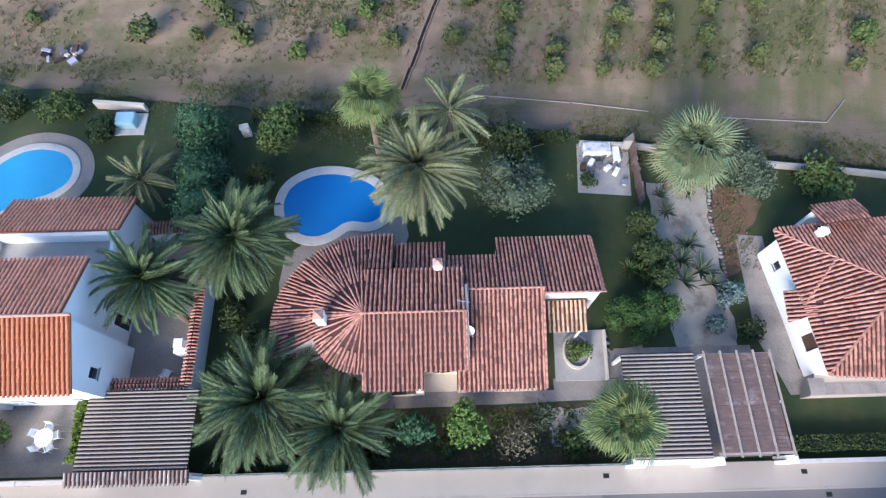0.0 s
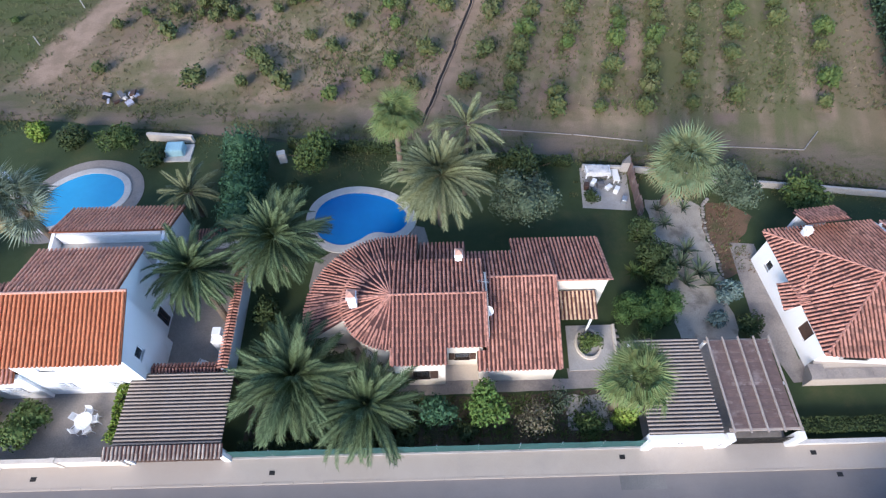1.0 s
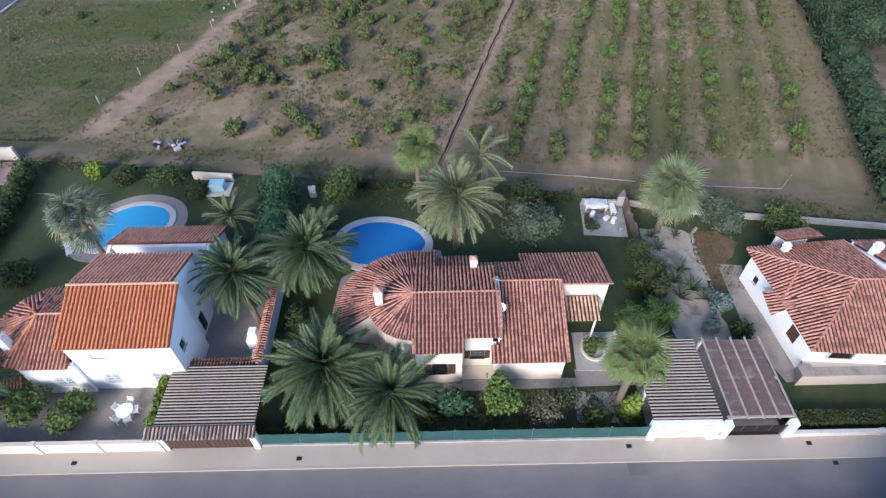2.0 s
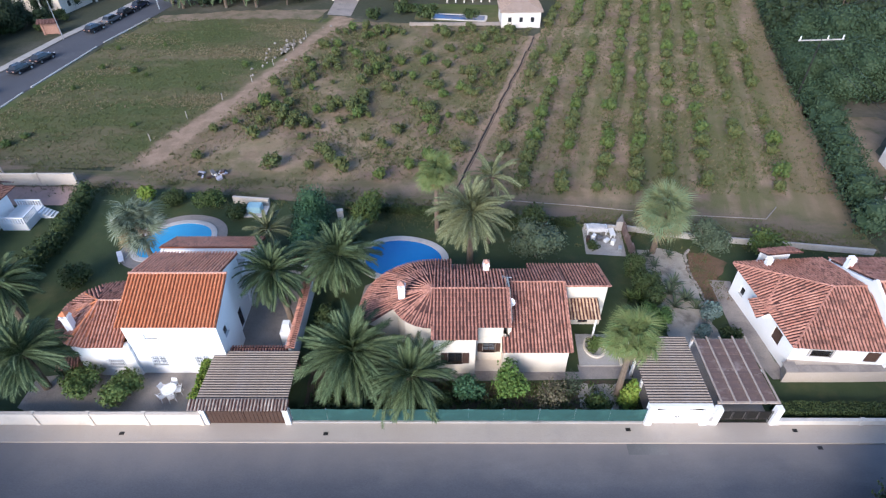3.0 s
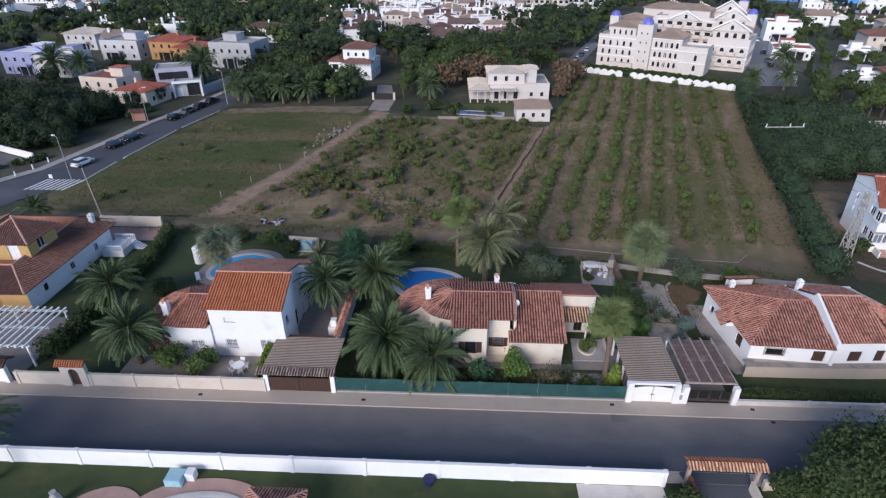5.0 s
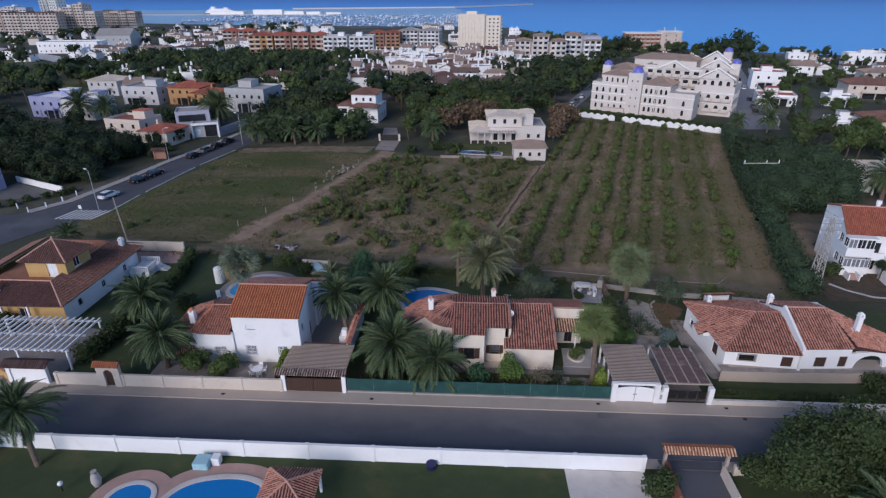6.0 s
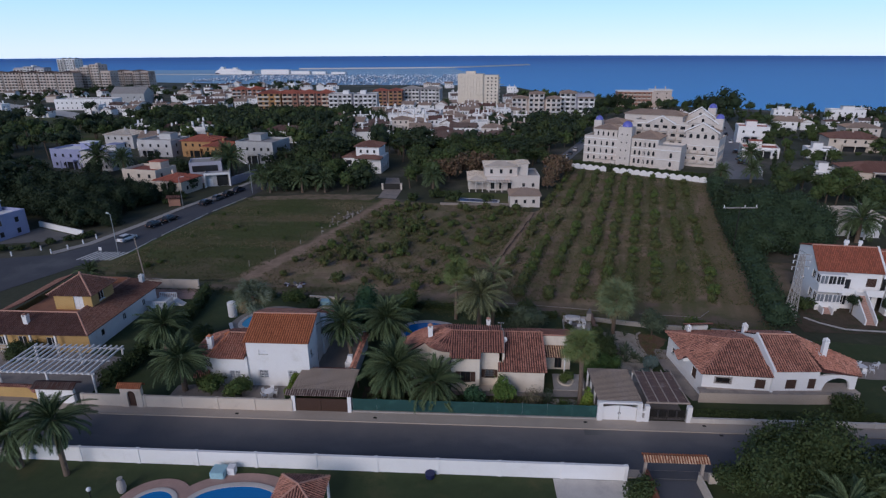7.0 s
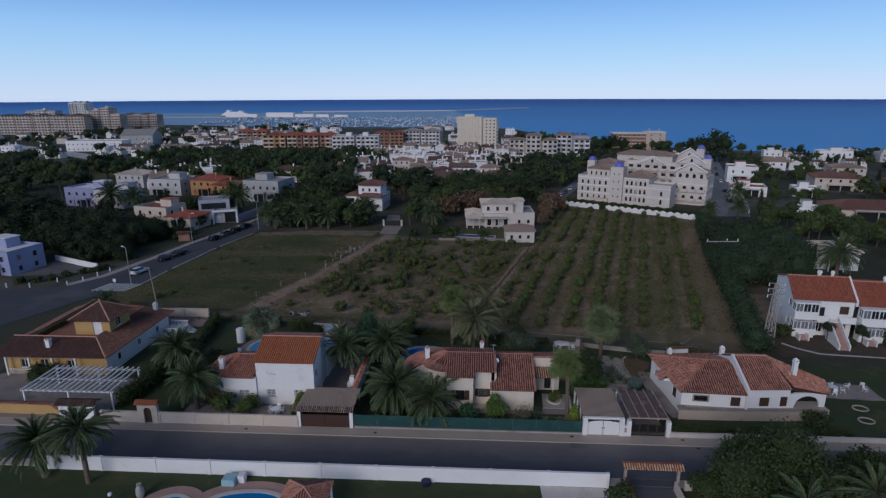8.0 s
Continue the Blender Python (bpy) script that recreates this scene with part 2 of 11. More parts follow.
M = dict(
    tile=mat("old roof tile", (0.57, 0.29, 0.215), (0.42, 0.18, 0.128), 0.9, 0.9, 0.3, 14, c=(0.19, 0.10, 0.08), cover=0.34, cscale=2.6, per=(0.26, 0.13, 0.10), amount=0.12, lum=0.32, spec=0.15),
    tile_pale=mat("pale roof tile", (0.66, 0.45, 0.30), (0.55, 0.35, 0.22), 0.8, 0.85, 0.3, 14, per=(0.45, 0.26, 0.16), amount=0.3),
    tile_new=mat("orange roof tile", (0.62, 0.235, 0.115), (0.54, 0.185, 0.085), 0.6, 0.75, 0.2, 14, c=(0.46, 0.155, 0.08), cover=0.15, cscale=0.6, per=(0.48, 0.165, 0.08), amount=0.12, lum=0.22, spec=0.15),
    block=mat("brown-beige render", (0.60, 0.50, 0.43), (0.52, 0.43, 0.37), 0.2, 0.9, 0.1, 30, c=(0.36, 0.27, 0.22), cover=0.3, cscale=0.05),
    # sky light on the north slopes, put into a brighter pink tile colour
    tile_pink_lit=mat("sun-bleached pink roof tile", (0.76, 0.36, 0.24), (0.68, 0.30, 0.19), 0.6, 0.8, 0.2, 14, c=(0.48, 0.22, 0.155), cover=0.2, cscale=0.6, per=(0.5, 0.24, 0.17), amount=0.12, lum=0.22, spec=0.15),
    tile_faded=mat("faded brown roof tile", (0.47, 0.38, 0.305), (0.37, 0.29, 0.235), 0.8, 0.85, 0.3, 14, c=(0.2, 0.15, 0.13), cover=0.3, cscale=0.8, per=(0.24, 0.17, 0.14), amount=0.3),
    tile_brown=mat("brown roof tile", (0.175, 0.125, 0.105), (0.135, 0.098, 0.083), 0.6, 0.8, 0.2, 14, per=(0.15, 0.07, 0.055), amount=0.4),
    # slabs between the barrel tiles, the channels' shade put into their dark colour
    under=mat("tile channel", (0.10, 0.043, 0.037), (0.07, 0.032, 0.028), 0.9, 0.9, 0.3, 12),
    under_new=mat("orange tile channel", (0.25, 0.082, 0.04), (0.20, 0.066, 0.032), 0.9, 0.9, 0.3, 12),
    ridge=mat("ridge tile with mortar", (0.56, 0.33, 0.25), (0.43, 0.21, 0.15), 1.5, 0.9, 0.3, 10, c=(0.55, 0.42, 0.34), cover=0.2, cscale=1.4),
    white=mat("white render", (0.81, 0.80, 0.785), (0.77, 0.76, 0.745), 0.5, 0.9, 0.08, 30, c=(0.67, 0.645, 0.60), cover=0.06, cscale=0.5, dist=0.01, grit=0.25),
    cream=mat("cream render", (0.74, 0.66, 0.55), (0.66, 0.58, 0.48), 0.5, 0.9, 0.25, 30, c=(0.55, 0.47, 0.38), cover=0.15, cscale=0.5, dist=0.01, grit=0.35),
    pinkish=mat("pinkish render", (0.66, 0.60, 0.545), (0.60, 0.545, 0.495), 0.2, 0.9, 0.1, 30, c=(0.62, 0.52, 0.45), cover=0.2, cscale=0.15),
    # a greyer white render with darker grey patches
    offwhite=mat("weathered white render", (0.57, 0.56, 0.555), (0.49, 0.48, 0.475), 0.3, 0.9, 0.1, 20, c=(0.42, 0.40, 0.38), cover=0.25, cscale=0.2),
    lilac=mat("lilac grey render", (0.40, 0.40, 0.47), (0.34, 0.34, 0.40), 0.3, 0.9, 0.1, 20),
    tile_rose=mat("rose brown roof tile", (0.245, 0.135, 0.11), (0.19, 0.105, 0.085), 0.6, 0.85, 0.2, 14, c=(0.15, 0.10, 0.085), cover=0.25, cscale=0.5, per=(0.2, 0.1, 0.075), amount=0.3, spec=0.15),
    yellow=mat("ochre render", (0.54, 0.35, 0.14), (0.47, 0.30, 0.115), 0.5, 0.9, 0.2, 30),
    orange=mat("ochre orange render", (0.47, 0.27, 0.12), (0.40, 0.225, 0.10), 0.3, 0.9, 0.1, 20),
    brickred=mat("brick red render", (0.36, 0.20, 0.145), (0.31, 0.165, 0.12), 0.3, 0.9, 0.1, 20),
    grey=mat("grey render", (0.45, 0.45, 0.44), (0.38, 0.38, 0.38), 0.4, 0.9, 0.1, 20),
    beige=mat("beige render", (0.64, 0.56, 0.47), (0.57, 0.495, 0.415), 0.4, 0.9, 0.12, 25, c=(0.48, 0.415, 0.345), cover=0.22, cscale=0.6, grit=0.35),
    dark_grey=mat("dark grey render", (0.14, 0.14, 0.15), (0.11, 0.11, 0.12), 0.4, 0.9, 0.1, 20),
    blueish=mat("blue wash render", (0.34, 0.36, 0.53), (0.29, 0.31, 0.47), 0.3, 0.9, 0.1, 20),
    glass=mat("dark window glass", (0.03, 0.035, 0.04), (0.02, 0.022, 0.026), 0.5, 0.08, 0.0, 3, spec=0.6),
    # grey panes: curtains and the reflected sky, both put into the colour
    curtain=mat("curtained glass", (0.20, 0.215, 0.235), (0.14, 0.155, 0.175), 1.5, 0.15, 0.0, 3, spec=0.5),
    dark_wood=mat("dark brown wood", (0.09, 0.05, 0.035), (0.055, 0.03, 0.022), 3, 0.6, 0.3, 8, stretch=(1, 1, 8)),
    canopy=mat("weathered brown boards", (0.17, 0.112, 0.097), (0.11, 0.075, 0.068), 2, 0.85, 0.3, 8, c=(0.30, 0.24, 0.22), cover=0.3, cscale=0.8, per=(0.16, 0.11, 0.10), amount=0.5),
    beam=mat("pale timber beam", (0.42, 0.35, 0.30), (0.32, 0.26, 0.22), 3, 0.8, 0.3, 8),
    # sheet between roof ribs, groove shade painted into its colour
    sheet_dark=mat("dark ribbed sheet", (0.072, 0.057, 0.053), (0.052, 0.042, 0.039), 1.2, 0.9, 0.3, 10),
    fibre=mat("ribbed roof slat", (0.335, 0.275, 0.228), (0.26, 0.21, 0.175), 0.8, 0.9, 0.3, 14, c=(0.27, 0.23, 0.21), cover=0.3, cscale=0.5),
    iron=mat("dark wrought iron", (0.03, 0.03, 0.03), (0.05, 0.045, 0.04), 3, 0.5, 0.2, 8, metal=0.6),
    plastic=mat("white plastic", (0.8, 0.8, 0.8), (0.74, 0.74, 0.75), 2, 0.4, 0.0, 5),
    metal=mat("galvanised steel", (0.52, 0.54, 0.56), (0.42, 0.44, 0.46), 4, 0.45, 0.2, 6, metal=0.7),
    concrete=mat("concrete", (0.42, 0.39, 0.36), (0.33, 0.31, 0.29), 0.7, 0.9, 0.3, 18, c=(0.24, 0.22, 0.21), cover=0.2, cscale=0.4),
    pave=mat("pinkish pavement", (0.44, 0.375, 0.315), (0.41, 0.345, 0.285), 0.35, 0.9, 0.05, 90, c=(0.385, 0.33, 0.28), cover=0.22, cscale=0.25),
    patio=mat("grey patio floor", (0.33, 0.285, 0.25), (0.26, 0.225, 0.20), 0.5, 0.85, 0.25, 20, c=(0.2, 0.175, 0.165), cover=0.3, cscale=0.35),
    pale_floor=mat("pale stone floor", (0.62, 0.58, 0.53), (0.54, 0.50, 0.46), 0.7, 0.8, 0.2, 20, c=(0.45, 0.42, 0.39), cover=0.25, cscale=0.6),
    pink_floor=mat("pink paving", (0.46, 0.30, 0.25), (0.38, 0.25, 0.21), 0.8, 0.8, 0.2, 20),
    asphalt=mat("asphalt", (0.112, 0.113, 0.124), (0.085, 0.086, 0.096), 0.15, 0.62, 0.3, 160, c=(0.145, 0.143, 0.15), cover=0.3, cscale=0.12, stretch=(0.35, 1, 1)),
    asphalt_dark=mat("dark asphalt", (0.086, 0.088, 0.1), (0.068, 0.07, 0.08), 0.15, 0.85, 0.3, 120, c=(0.115, 0.115, 0.122), cover=0.3, cscale=0.1),
    asphalt_old=mat("worn asphalt", (0.16, 0.155, 0.15), (0.12, 0.118, 0.115), 0.15, 0.85, 0.3, 120, c=(0.19, 0.18, 0.17), cover=0.3, cscale=0.1),
    asphalt_pale=mat("pale worn asphalt", (0.23, 0.228, 0.235), (0.185, 0.183, 0.19), 0.15, 0.85, 0.2, 60, c=(0.27, 0.26, 0.255), cover=0.3, cscale=0.08),
    paint=mat("white road paint", (0.7, 0.7, 0.68), (0.6, 0.6, 0.58), 2, 0.8, 0.2, 10),
    lawn=mat("dark lawn", (0.05, 0.071, 0.026), (0.036, 0.055, 0.019), 0.6, 0.9, 0.6, 40, c=(0.075, 0.08, 0.032), cover=0.3, cscale=0.25, dist=0.05),
    soil=mat("garden soil", (0.10, 0.075, 0.05), (0.07, 0.05, 0.035), 1.0, 0.95, 0.6, 20, c=(0.05, 0.055, 0.025), cover=0.4, cscale=0.5, dist=0.05),
    gravel=mat("pale gravel", (0.47, 0.41, 0.34), (0.37, 0.325, 0.27), 0.9, 0.95, 0.8, 60, c=(0.22, 0.19, 0.155), cover=0.35, cscale=0.6, dist=0.04),
    brown=mat("dry brown bed", (0.185, 0.112, 0.07), (0.14, 0.088, 0.054), 0.6, 0.95, 0.7, 20, c=(0.10, 0.09, 0.04), cover=0.35, cscale=0.6, dist=0.05),
    meadow=mat("rough meadow", (0.074, 0.1, 0.034), (0.175, 0.142, 0.082), 0.13, 0.95, 0.6, 30, c=(0.072, 0.108, 0.028), cover=0.42, cscale=0.06, dist=0.06, stretch=(0.5, 1.5, 1), spec=0.1),
    dirt=mat("pale dirt", (0.36, 0.25, 0.175), (0.27, 0.185, 0.128), 0.5, 0.95, 0.6, 24, c=(0.19, 0.14, 0.09), cover=0.3, cscale=0.3, dist=0.05),
    bare=mat("bare field soil", (0.25, 0.185, 0.13), (0.185, 0.14, 0.095), 0.4, 0.95, 0.6, 24, c=(0.125, 0.112, 0.06), cover=0.5, cscale=0.3, dist=0.05),
    land=mat("town ground", (0.06, 0.062, 0.037), (0.038, 0.046, 0.024), 0.05, 0.95, 0.3, 30, c=(0.14, 0.125, 0.1), cover=0.4, cscale=0.03),
    teal=mat("teal shade netting", (0.021, 0.074, 0.068), (0.017, 0.06, 0.056), 1.0, 0.85, 0.3, 30, c=(0.035, 0.105, 0.092), cover=0.2, cscale=0.7),
    bark=mat("palm trunk", (0.20, 0.15, 0.11), (0.13, 0.095, 0.07), 4, 0.95, 0.8, 5, dist=0.05),
    wood=mat("tree bark", (0.13, 0.10, 0.075), (0.085, 0.065, 0.05), 4, 0.95, 0.7, 5, dist=0.04),
    frond=leafy("palm frond", (0.12, 0.158, 0.08), (0.076, 0.114, 0.052), (0.045, 0.065, 0.026)),
    frond_grey=leafy("grey palm frond", (0.19, 0.205, 0.115), (0.13, 0.15, 0.08), (0.10, 0.105, 0.045)),
    fan=leafy("fan palm leaf", (0.145, 0.195, 0.075), (0.10, 0.15, 0.055), (0.19, 0.215, 0.08)),
    fan_pale=leafy("pale fan palm leaf", (0.15, 0.20, 0.11), (0.11, 0.155, 0.08), (0.19, 0.205, 0.10)),
    fan_silver=leafy("silvery fan palm leaf", (0.22, 0.26, 0.19), (0.16, 0.2, 0.14), (0.12, 0.14, 0.08)),
    deadleaf=leafy("dry palm leaf", (0.27, 0.2, 0.1), (0.2, 0.14, 0.075), (0.15, 0.11, 0.06)),
    leaf=leafy("dark tree leaf", (0.045, 0.068, 0.026), (0.03, 0.05, 0.02), (0.065, 0.085, 0.03)),
    leaf_mid=leafy("green leaf", (0.075, 0.115, 0.035), (0.05, 0.085, 0.026), (0.11, 0.14, 0.04)),
    leaf_town=leafy("town tree leaf", (0.056, 0.085, 0.028), (0.038, 0.064, 0.021), (0.08, 0.105, 0.035)),
    leaf_bright=leafy("bright leaf", (0.14, 0.22, 0.035), (0.10, 0.17, 0.03), (0.22, 0.26, 0.05)),
    leaf_orange=leafy("orange tree leaf", (0.085, 0.15, 0.035), (0.06, 0.115, 0.028), (0.115, 0.17, 0.04)),
    leaf_fresh=leafy("fresh conifer leaf", (0.06, 0.11, 0.032), (0.042, 0.085, 0.025), (0.08, 0.13, 0.036)),
    leaf_grey=leafy("grey leaf", (0.074, 0.102, 0.064), (0.055, 0.08, 0.048), (0.098, 0.12, 0.075)),
    leaf_blue=leafy("blue agave leaf", (0.11, 0.165, 0.15), (0.075, 0.125, 0.12), (0.15, 0.19, 0.17)),
    leaf_teal=leafy("cypress leaf", (0.042, 0.098, 0.05), (0.032, 0.078, 0.04), (0.052, 0.108, 0.052)),
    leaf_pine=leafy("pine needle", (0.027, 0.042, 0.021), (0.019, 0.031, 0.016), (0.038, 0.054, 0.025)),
    leaf_fig=leafy("fig leaf", (0.042, 0.07, 0.036), (0.03, 0.054, 0.028), (0.055, 0.084, 0.042)),
    terracotta=mat("terracotta paving", (0.36, 0.17, 0.105), (0.28, 0.13, 0.08), 0.8, 0.85, 0.2, 16, c=(0.22, 0.12, 0.085), cover=0.25, cscale=0.5),
    leaf_rust=leafy("rusty leaf", (0.185, 0.115, 0.075), (0.135, 0.088, 0.058), (0.12, 0.095, 0.055)),
    citrus=leafy("citrus leaf", (0.075, 0.098, 0.036), (0.052, 0.075, 0.028), (0.12, 0.125, 0.046)),
    straw=leafy("dry grass", (0.25, 0.20, 0.125), (0.20, 0.16, 0.095), (0.15, 0.135, 0.065)),
    grass=leafy("weed grass", (0.085, 0.105, 0.038), (0.065, 0.085, 0.03), (0.13, 0.12, 0.055)),
    meadow_grass=leafy("meadow grass", (0.10, 0.118, 0.045), (0.076, 0.096, 0.035), (0.135, 0.135, 0.062)),
    twig=leafy("bare twig", (0.165, 0.135, 0.09), (0.12, 0.105, 0.065), (0.095, 0.095, 0.05)),
    dome=mat("blue glazed dome", (0.16, 0.17, 0.55), (0.12, 0.13, 0.45), 1, 0.3, 0.0, 8),
    towel=mat("pale blue plastic", (0.35, 0.55, 0.6), (0.3, 0.5, 0.56), 1, 0.5, 0.0, 8),
    yellowpaint=mat("yellow paint", (0.6, 0.34, 0.05), (0.5, 0.28, 0.04), 1, 0.6, 0.1, 8),
    redbrick=mat("brick", (0.40, 0.15, 0.08), (0.30, 0.11, 0.06), 2, 0.9, 0.3, 8, per=(0.22, 0.09, 0.06)),
    rubble=mat("rubble", (0.34, 0.31, 0.28), (0.22, 0.19, 0.165), 2, 0.95, 0.4, 8, per=(0.14, 0.12, 0.10)),
    rubber=mat("tyre rubber", (0.02, 0.02, 0.02), (0.03, 0.03, 0.03), 4, 0.8, 0.2, 8),
)


def field_mat():
    """Earth, weeds, track, path and meadow running softly into one another, as on open land."""
    m = bpy.data.materials.new("open field")
    m.use_nodes = True
    nt = m.node_tree
    N, L = nt.nodes.new, nt.links.new
    bs = nt.nodes["Principled BSDF"]
    pos = N("ShaderNodeNewGeometry").outputs["Position"]
    sp = N("ShaderNodeSeparateXYZ")
    L(pos, sp.inputs[0])
    X, Y = sp.outputs["X"], sp.outputs["Y"]

    def op(kind, a, b=0.0, c=0.0):
        k = N("ShaderNodeMath")
        k.operation = kind
        for sock, v in zip(k.inputs, (a, b, c)):
            if hasattr(v, "links"):
                L(v, sock)
            else:
                sock.default_value = v
        return k.outputs[0]

    def cloud(scale, detail=4.0, rgh=0.6, stretch=(1, 1, 1), w=0.0):
        mp = N("ShaderNodeMapping")
        mp.inputs["Scale"].default_value = stretch
        mp.inputs["Location"].default_value = (w, w, 0)
        L(pos, mp.inputs["Vector"])
        n = N("ShaderNodeTexNoise")
        n.inputs["Scale"].default_value, n.inputs["Detail"].default_value, n.inputs["Roughness"].default_value = scale, detail, rgh
        L(mp.outputs["Vector"], n.inputs["Vector"])
        return n.outputs["Fac"]

    def ease(v, lo, hi):
        r = N("ShaderNodeMapRange")
        r.interpolation_type = "SMOOTHSTEP"
        r.inputs["From Min"].default_value, r.inputs["From Max"].default_value = (lo, hi) if lo < hi else (hi, lo)
        if lo > hi:
            r.inputs["To Min"].default_value, r.inputs["To Max"].default_value = 1.0, 0.0
        L(v, r.inputs["Value"])
        return r.outputs["Result"]

    def mix(fac, x, y, kind="MIX"):
        k = N("ShaderNodeMix")
        k.data_type, k.blend_type = "RGBA", kind
        for sock, v in ((k.inputs["Factor"], fac), (k.inputs["A"], x), (k.inputs["B"], y)):
            if hasattr(v, "links"):
                L(v, sock)
            else:
                sock.default_value = v if isinstance(v, float) else (*v, 1.0)
        return k.outputs["Result"]

    wob = op("MULTIPLY_ADD", cloud(0.28, 5.0, 0.65), 5.0, -2.5)
    wob2 = op("MULTIPLY_ADD", cloud(0.9, 4.0, 0.6, w=40), 2.4, -1.2)
    ragged = op("ADD", wob, wob2)
    # orchard and shrub field: pale earth, violet-brown dug soil, olive weeds
    col = mix(ease(cloud(0.22), 0.35, 0.65), (0.33, 0.235, 0.165), (0.22, 0.158, 0.102))
    col = mix(op("MULTIPLY", ease(cloud(0.10, 3.0, w=11), 0.46, 0.62), 0.75), col, (0.19, 0.13, 0.102))
    col = mix(op("MULTIPLY", ease(cloud(0.16, 5.0, 0.62, w=23), 0.46, 0.64), 0.8), col, (0.13, 0.126, 0.056))
    col = mix(op("MULTIPLY", ease(cloud(0.75, 4.0, 0.6, w=5), 0.5, 0.72), 0.5), col, (0.105, 0.115, 0.046))
    # bleached dry grass lies over both fields in drifts
    col = mix(op("MULTIPLY", ease(cloud(0.13, 5.0, 0.65, (1.0, 0.7, 1.0), 67), 0.46, 0.66), 0.48), col, mix(cloud(1.6, w=71), (0.34, 0.27, 0.17), (0.25, 0.20, 0.115)))
    # weeds stand along the orchard rows and thicken eastwards
    along = op("SUBTRACT", X, op("MULTIPLY_ADD", Y, 0.285, -8.98))
    strip = N("ShaderNodeCombineXYZ")
    L(along, strip.inputs[0])
    L(op("MULTIPLY", Y, 0.09), strip.inputs[1])
    sn = N("ShaderNodeTexNoise")
    sn.inputs["Scale"].default_value, sn.inputs["Detail"].default_value = 0.42, 4.0
    L(strip.outputs[0], sn.inputs["Vector"])
    lush = op("MULTIPLY_ADD", op("MINIMUM", op("MAXIMUM", along, 0.0), 40.0), 0.0035, -0.07)
    green = ease(op("ADD", sn.outputs["Fac"], lush), 0.43, 0.64)
    col = mix(op("MULTIPLY", op("MULTIPLY", green, ease(along, -1.0, 3.0)), 0.8), col, mix(cloud(0.4, w=29), (0.14, 0.135, 0.06), (0.105, 0.115, 0.046)))
    # the shrub field is overgrown towards its far end
    wild = op("MULTIPLY", op("MULTIPLY", ease(Y, 46.0, 62.0), ease(along, 1.0, -3.0)), ease(cloud(0.2, 4.0, 0.6, w=51), 0.36, 0.58))
    col = mix(op("MULTIPLY", wild, 0.6), col, (0.115, 0.115, 0.05))
    # a strip of bare red-brown earth along the eastern hedge
    d4 = op("ADD", op("SUBTRACT", X, op("MULTIPLY_ADD", Y, 0.295, 34.98)), op("MULTIPLY", ragged, 0.6))
    col = mix(op("MULTIPLY", ease(d4, -7.0, -2.5), 0.6), col, mix(cloud(0.6, w=83), (0.29, 0.20, 0.14), (0.20, 0.15, 0.095)))
    # bare reddish soil beside the path
    xc = op("ADD", op("MULTIPLY_ADD", Y, 0.28, -53.7), op("MULTIPLY", op("MINIMUM", op("MAXIMUM", op("SUBTRACT", Y, 46.0), 0.0), 13.0), 0.18))
    d2 = op("ADD", op("SUBTRACT", X, xc), op("MULTIPLY", ragged, 0.55))
    near = op("MULTIPLY", ease(d2, 12.0, 3.0), ease(Y, 74.0, 58.0))
    col = mix(op("MULTIPLY", near, 0.7), col, mix(cloud(0.5, w=9), (0.225, 0.155, 0.105), (0.15, 0.118, 0.07)))
    # meadow beyond the path
    mead = mix(ease(cloud(0.10, 4.0, 0.6, (0.5, 1.5, 1)), 0.38, 0.62), (0.074, 0.086, 0.036), (0.15, 0.125, 0.072))
    mead = mix(op("MULTIPLY", ease(cloud(0.06, 4.0, 0.6, (0.5, 1.5, 1), 31), 0.45, 0.6), 0.8), mead, (0.074, 0.094, 0.033))
    col = mix(ease(d2, -1.4, -3.0), col, mead)
    # trodden path and the bank of the channel
    dirt = mix(ease(cloud(0.5, w=3), 0.35, 0.65), (0.35, 0.245, 0.175), (0.25, 0.178, 0.122))
    col = mix(op("MULTIPLY", op("MULTIPLY", ease(op("ABSOLUTE", d2), 2.9, 1.3), ease(Y, 34.5, 38.0)), 0.92), col, dirt)
    d3 = op("ABSOLUTE", op("ADD", op("SUBTRACT", X, op("MULTIPLY_ADD", Y, 0.303, -11.67)), op("MULTIPLY", wob2, 0.5)))
    col = mix(op("MULTIPLY", ease(d3, 1.9, 0.5), 0.8), col, dirt)
    # dark track along the gardens, grass between its ruts
    d1 = op("ADD", op("SUBTRACT", op("MULTIPLY_ADD", X, 0.1355, Y), 28.9), op("MULTIPLY", ragged, 0.8))
    trk = mix(ease(cloud(0.3, 4.0, 0.6, (0.35, 1.4, 1), 17), 0.4, 0.62), (0.175, 0.133, 0.1), (0.10, 0.10, 0.052))
    col = mix(op("MULTIPLY", ease(d1, 4.6, 0.4), 0.9), col, trk)
    grain = cloud(9.0, 3.0)
    col = mix(0.75, col, mix(ease(grain, 0.25, 0.75), (0.78, 0.78, 0.78), (1.18, 1.18, 1.18)), "MULTIPLY")
    L(col, bs.inputs["Base Color"])
    bs.inputs["Roughness"].default_value = 0.95
    bs.inputs["Specular IOR Level"].default_value = 0.1
    bp = N("ShaderNodeBump")
    bp.inputs["Strength"].default_value, bp.inputs["Distance"].default_value = 0.5, 0.06
    L(grain, bp.inputs["Height"])
    L(bp.outputs["Normal"], bs.inputs["Normal"])
    return m


M["field"] = field_mat()


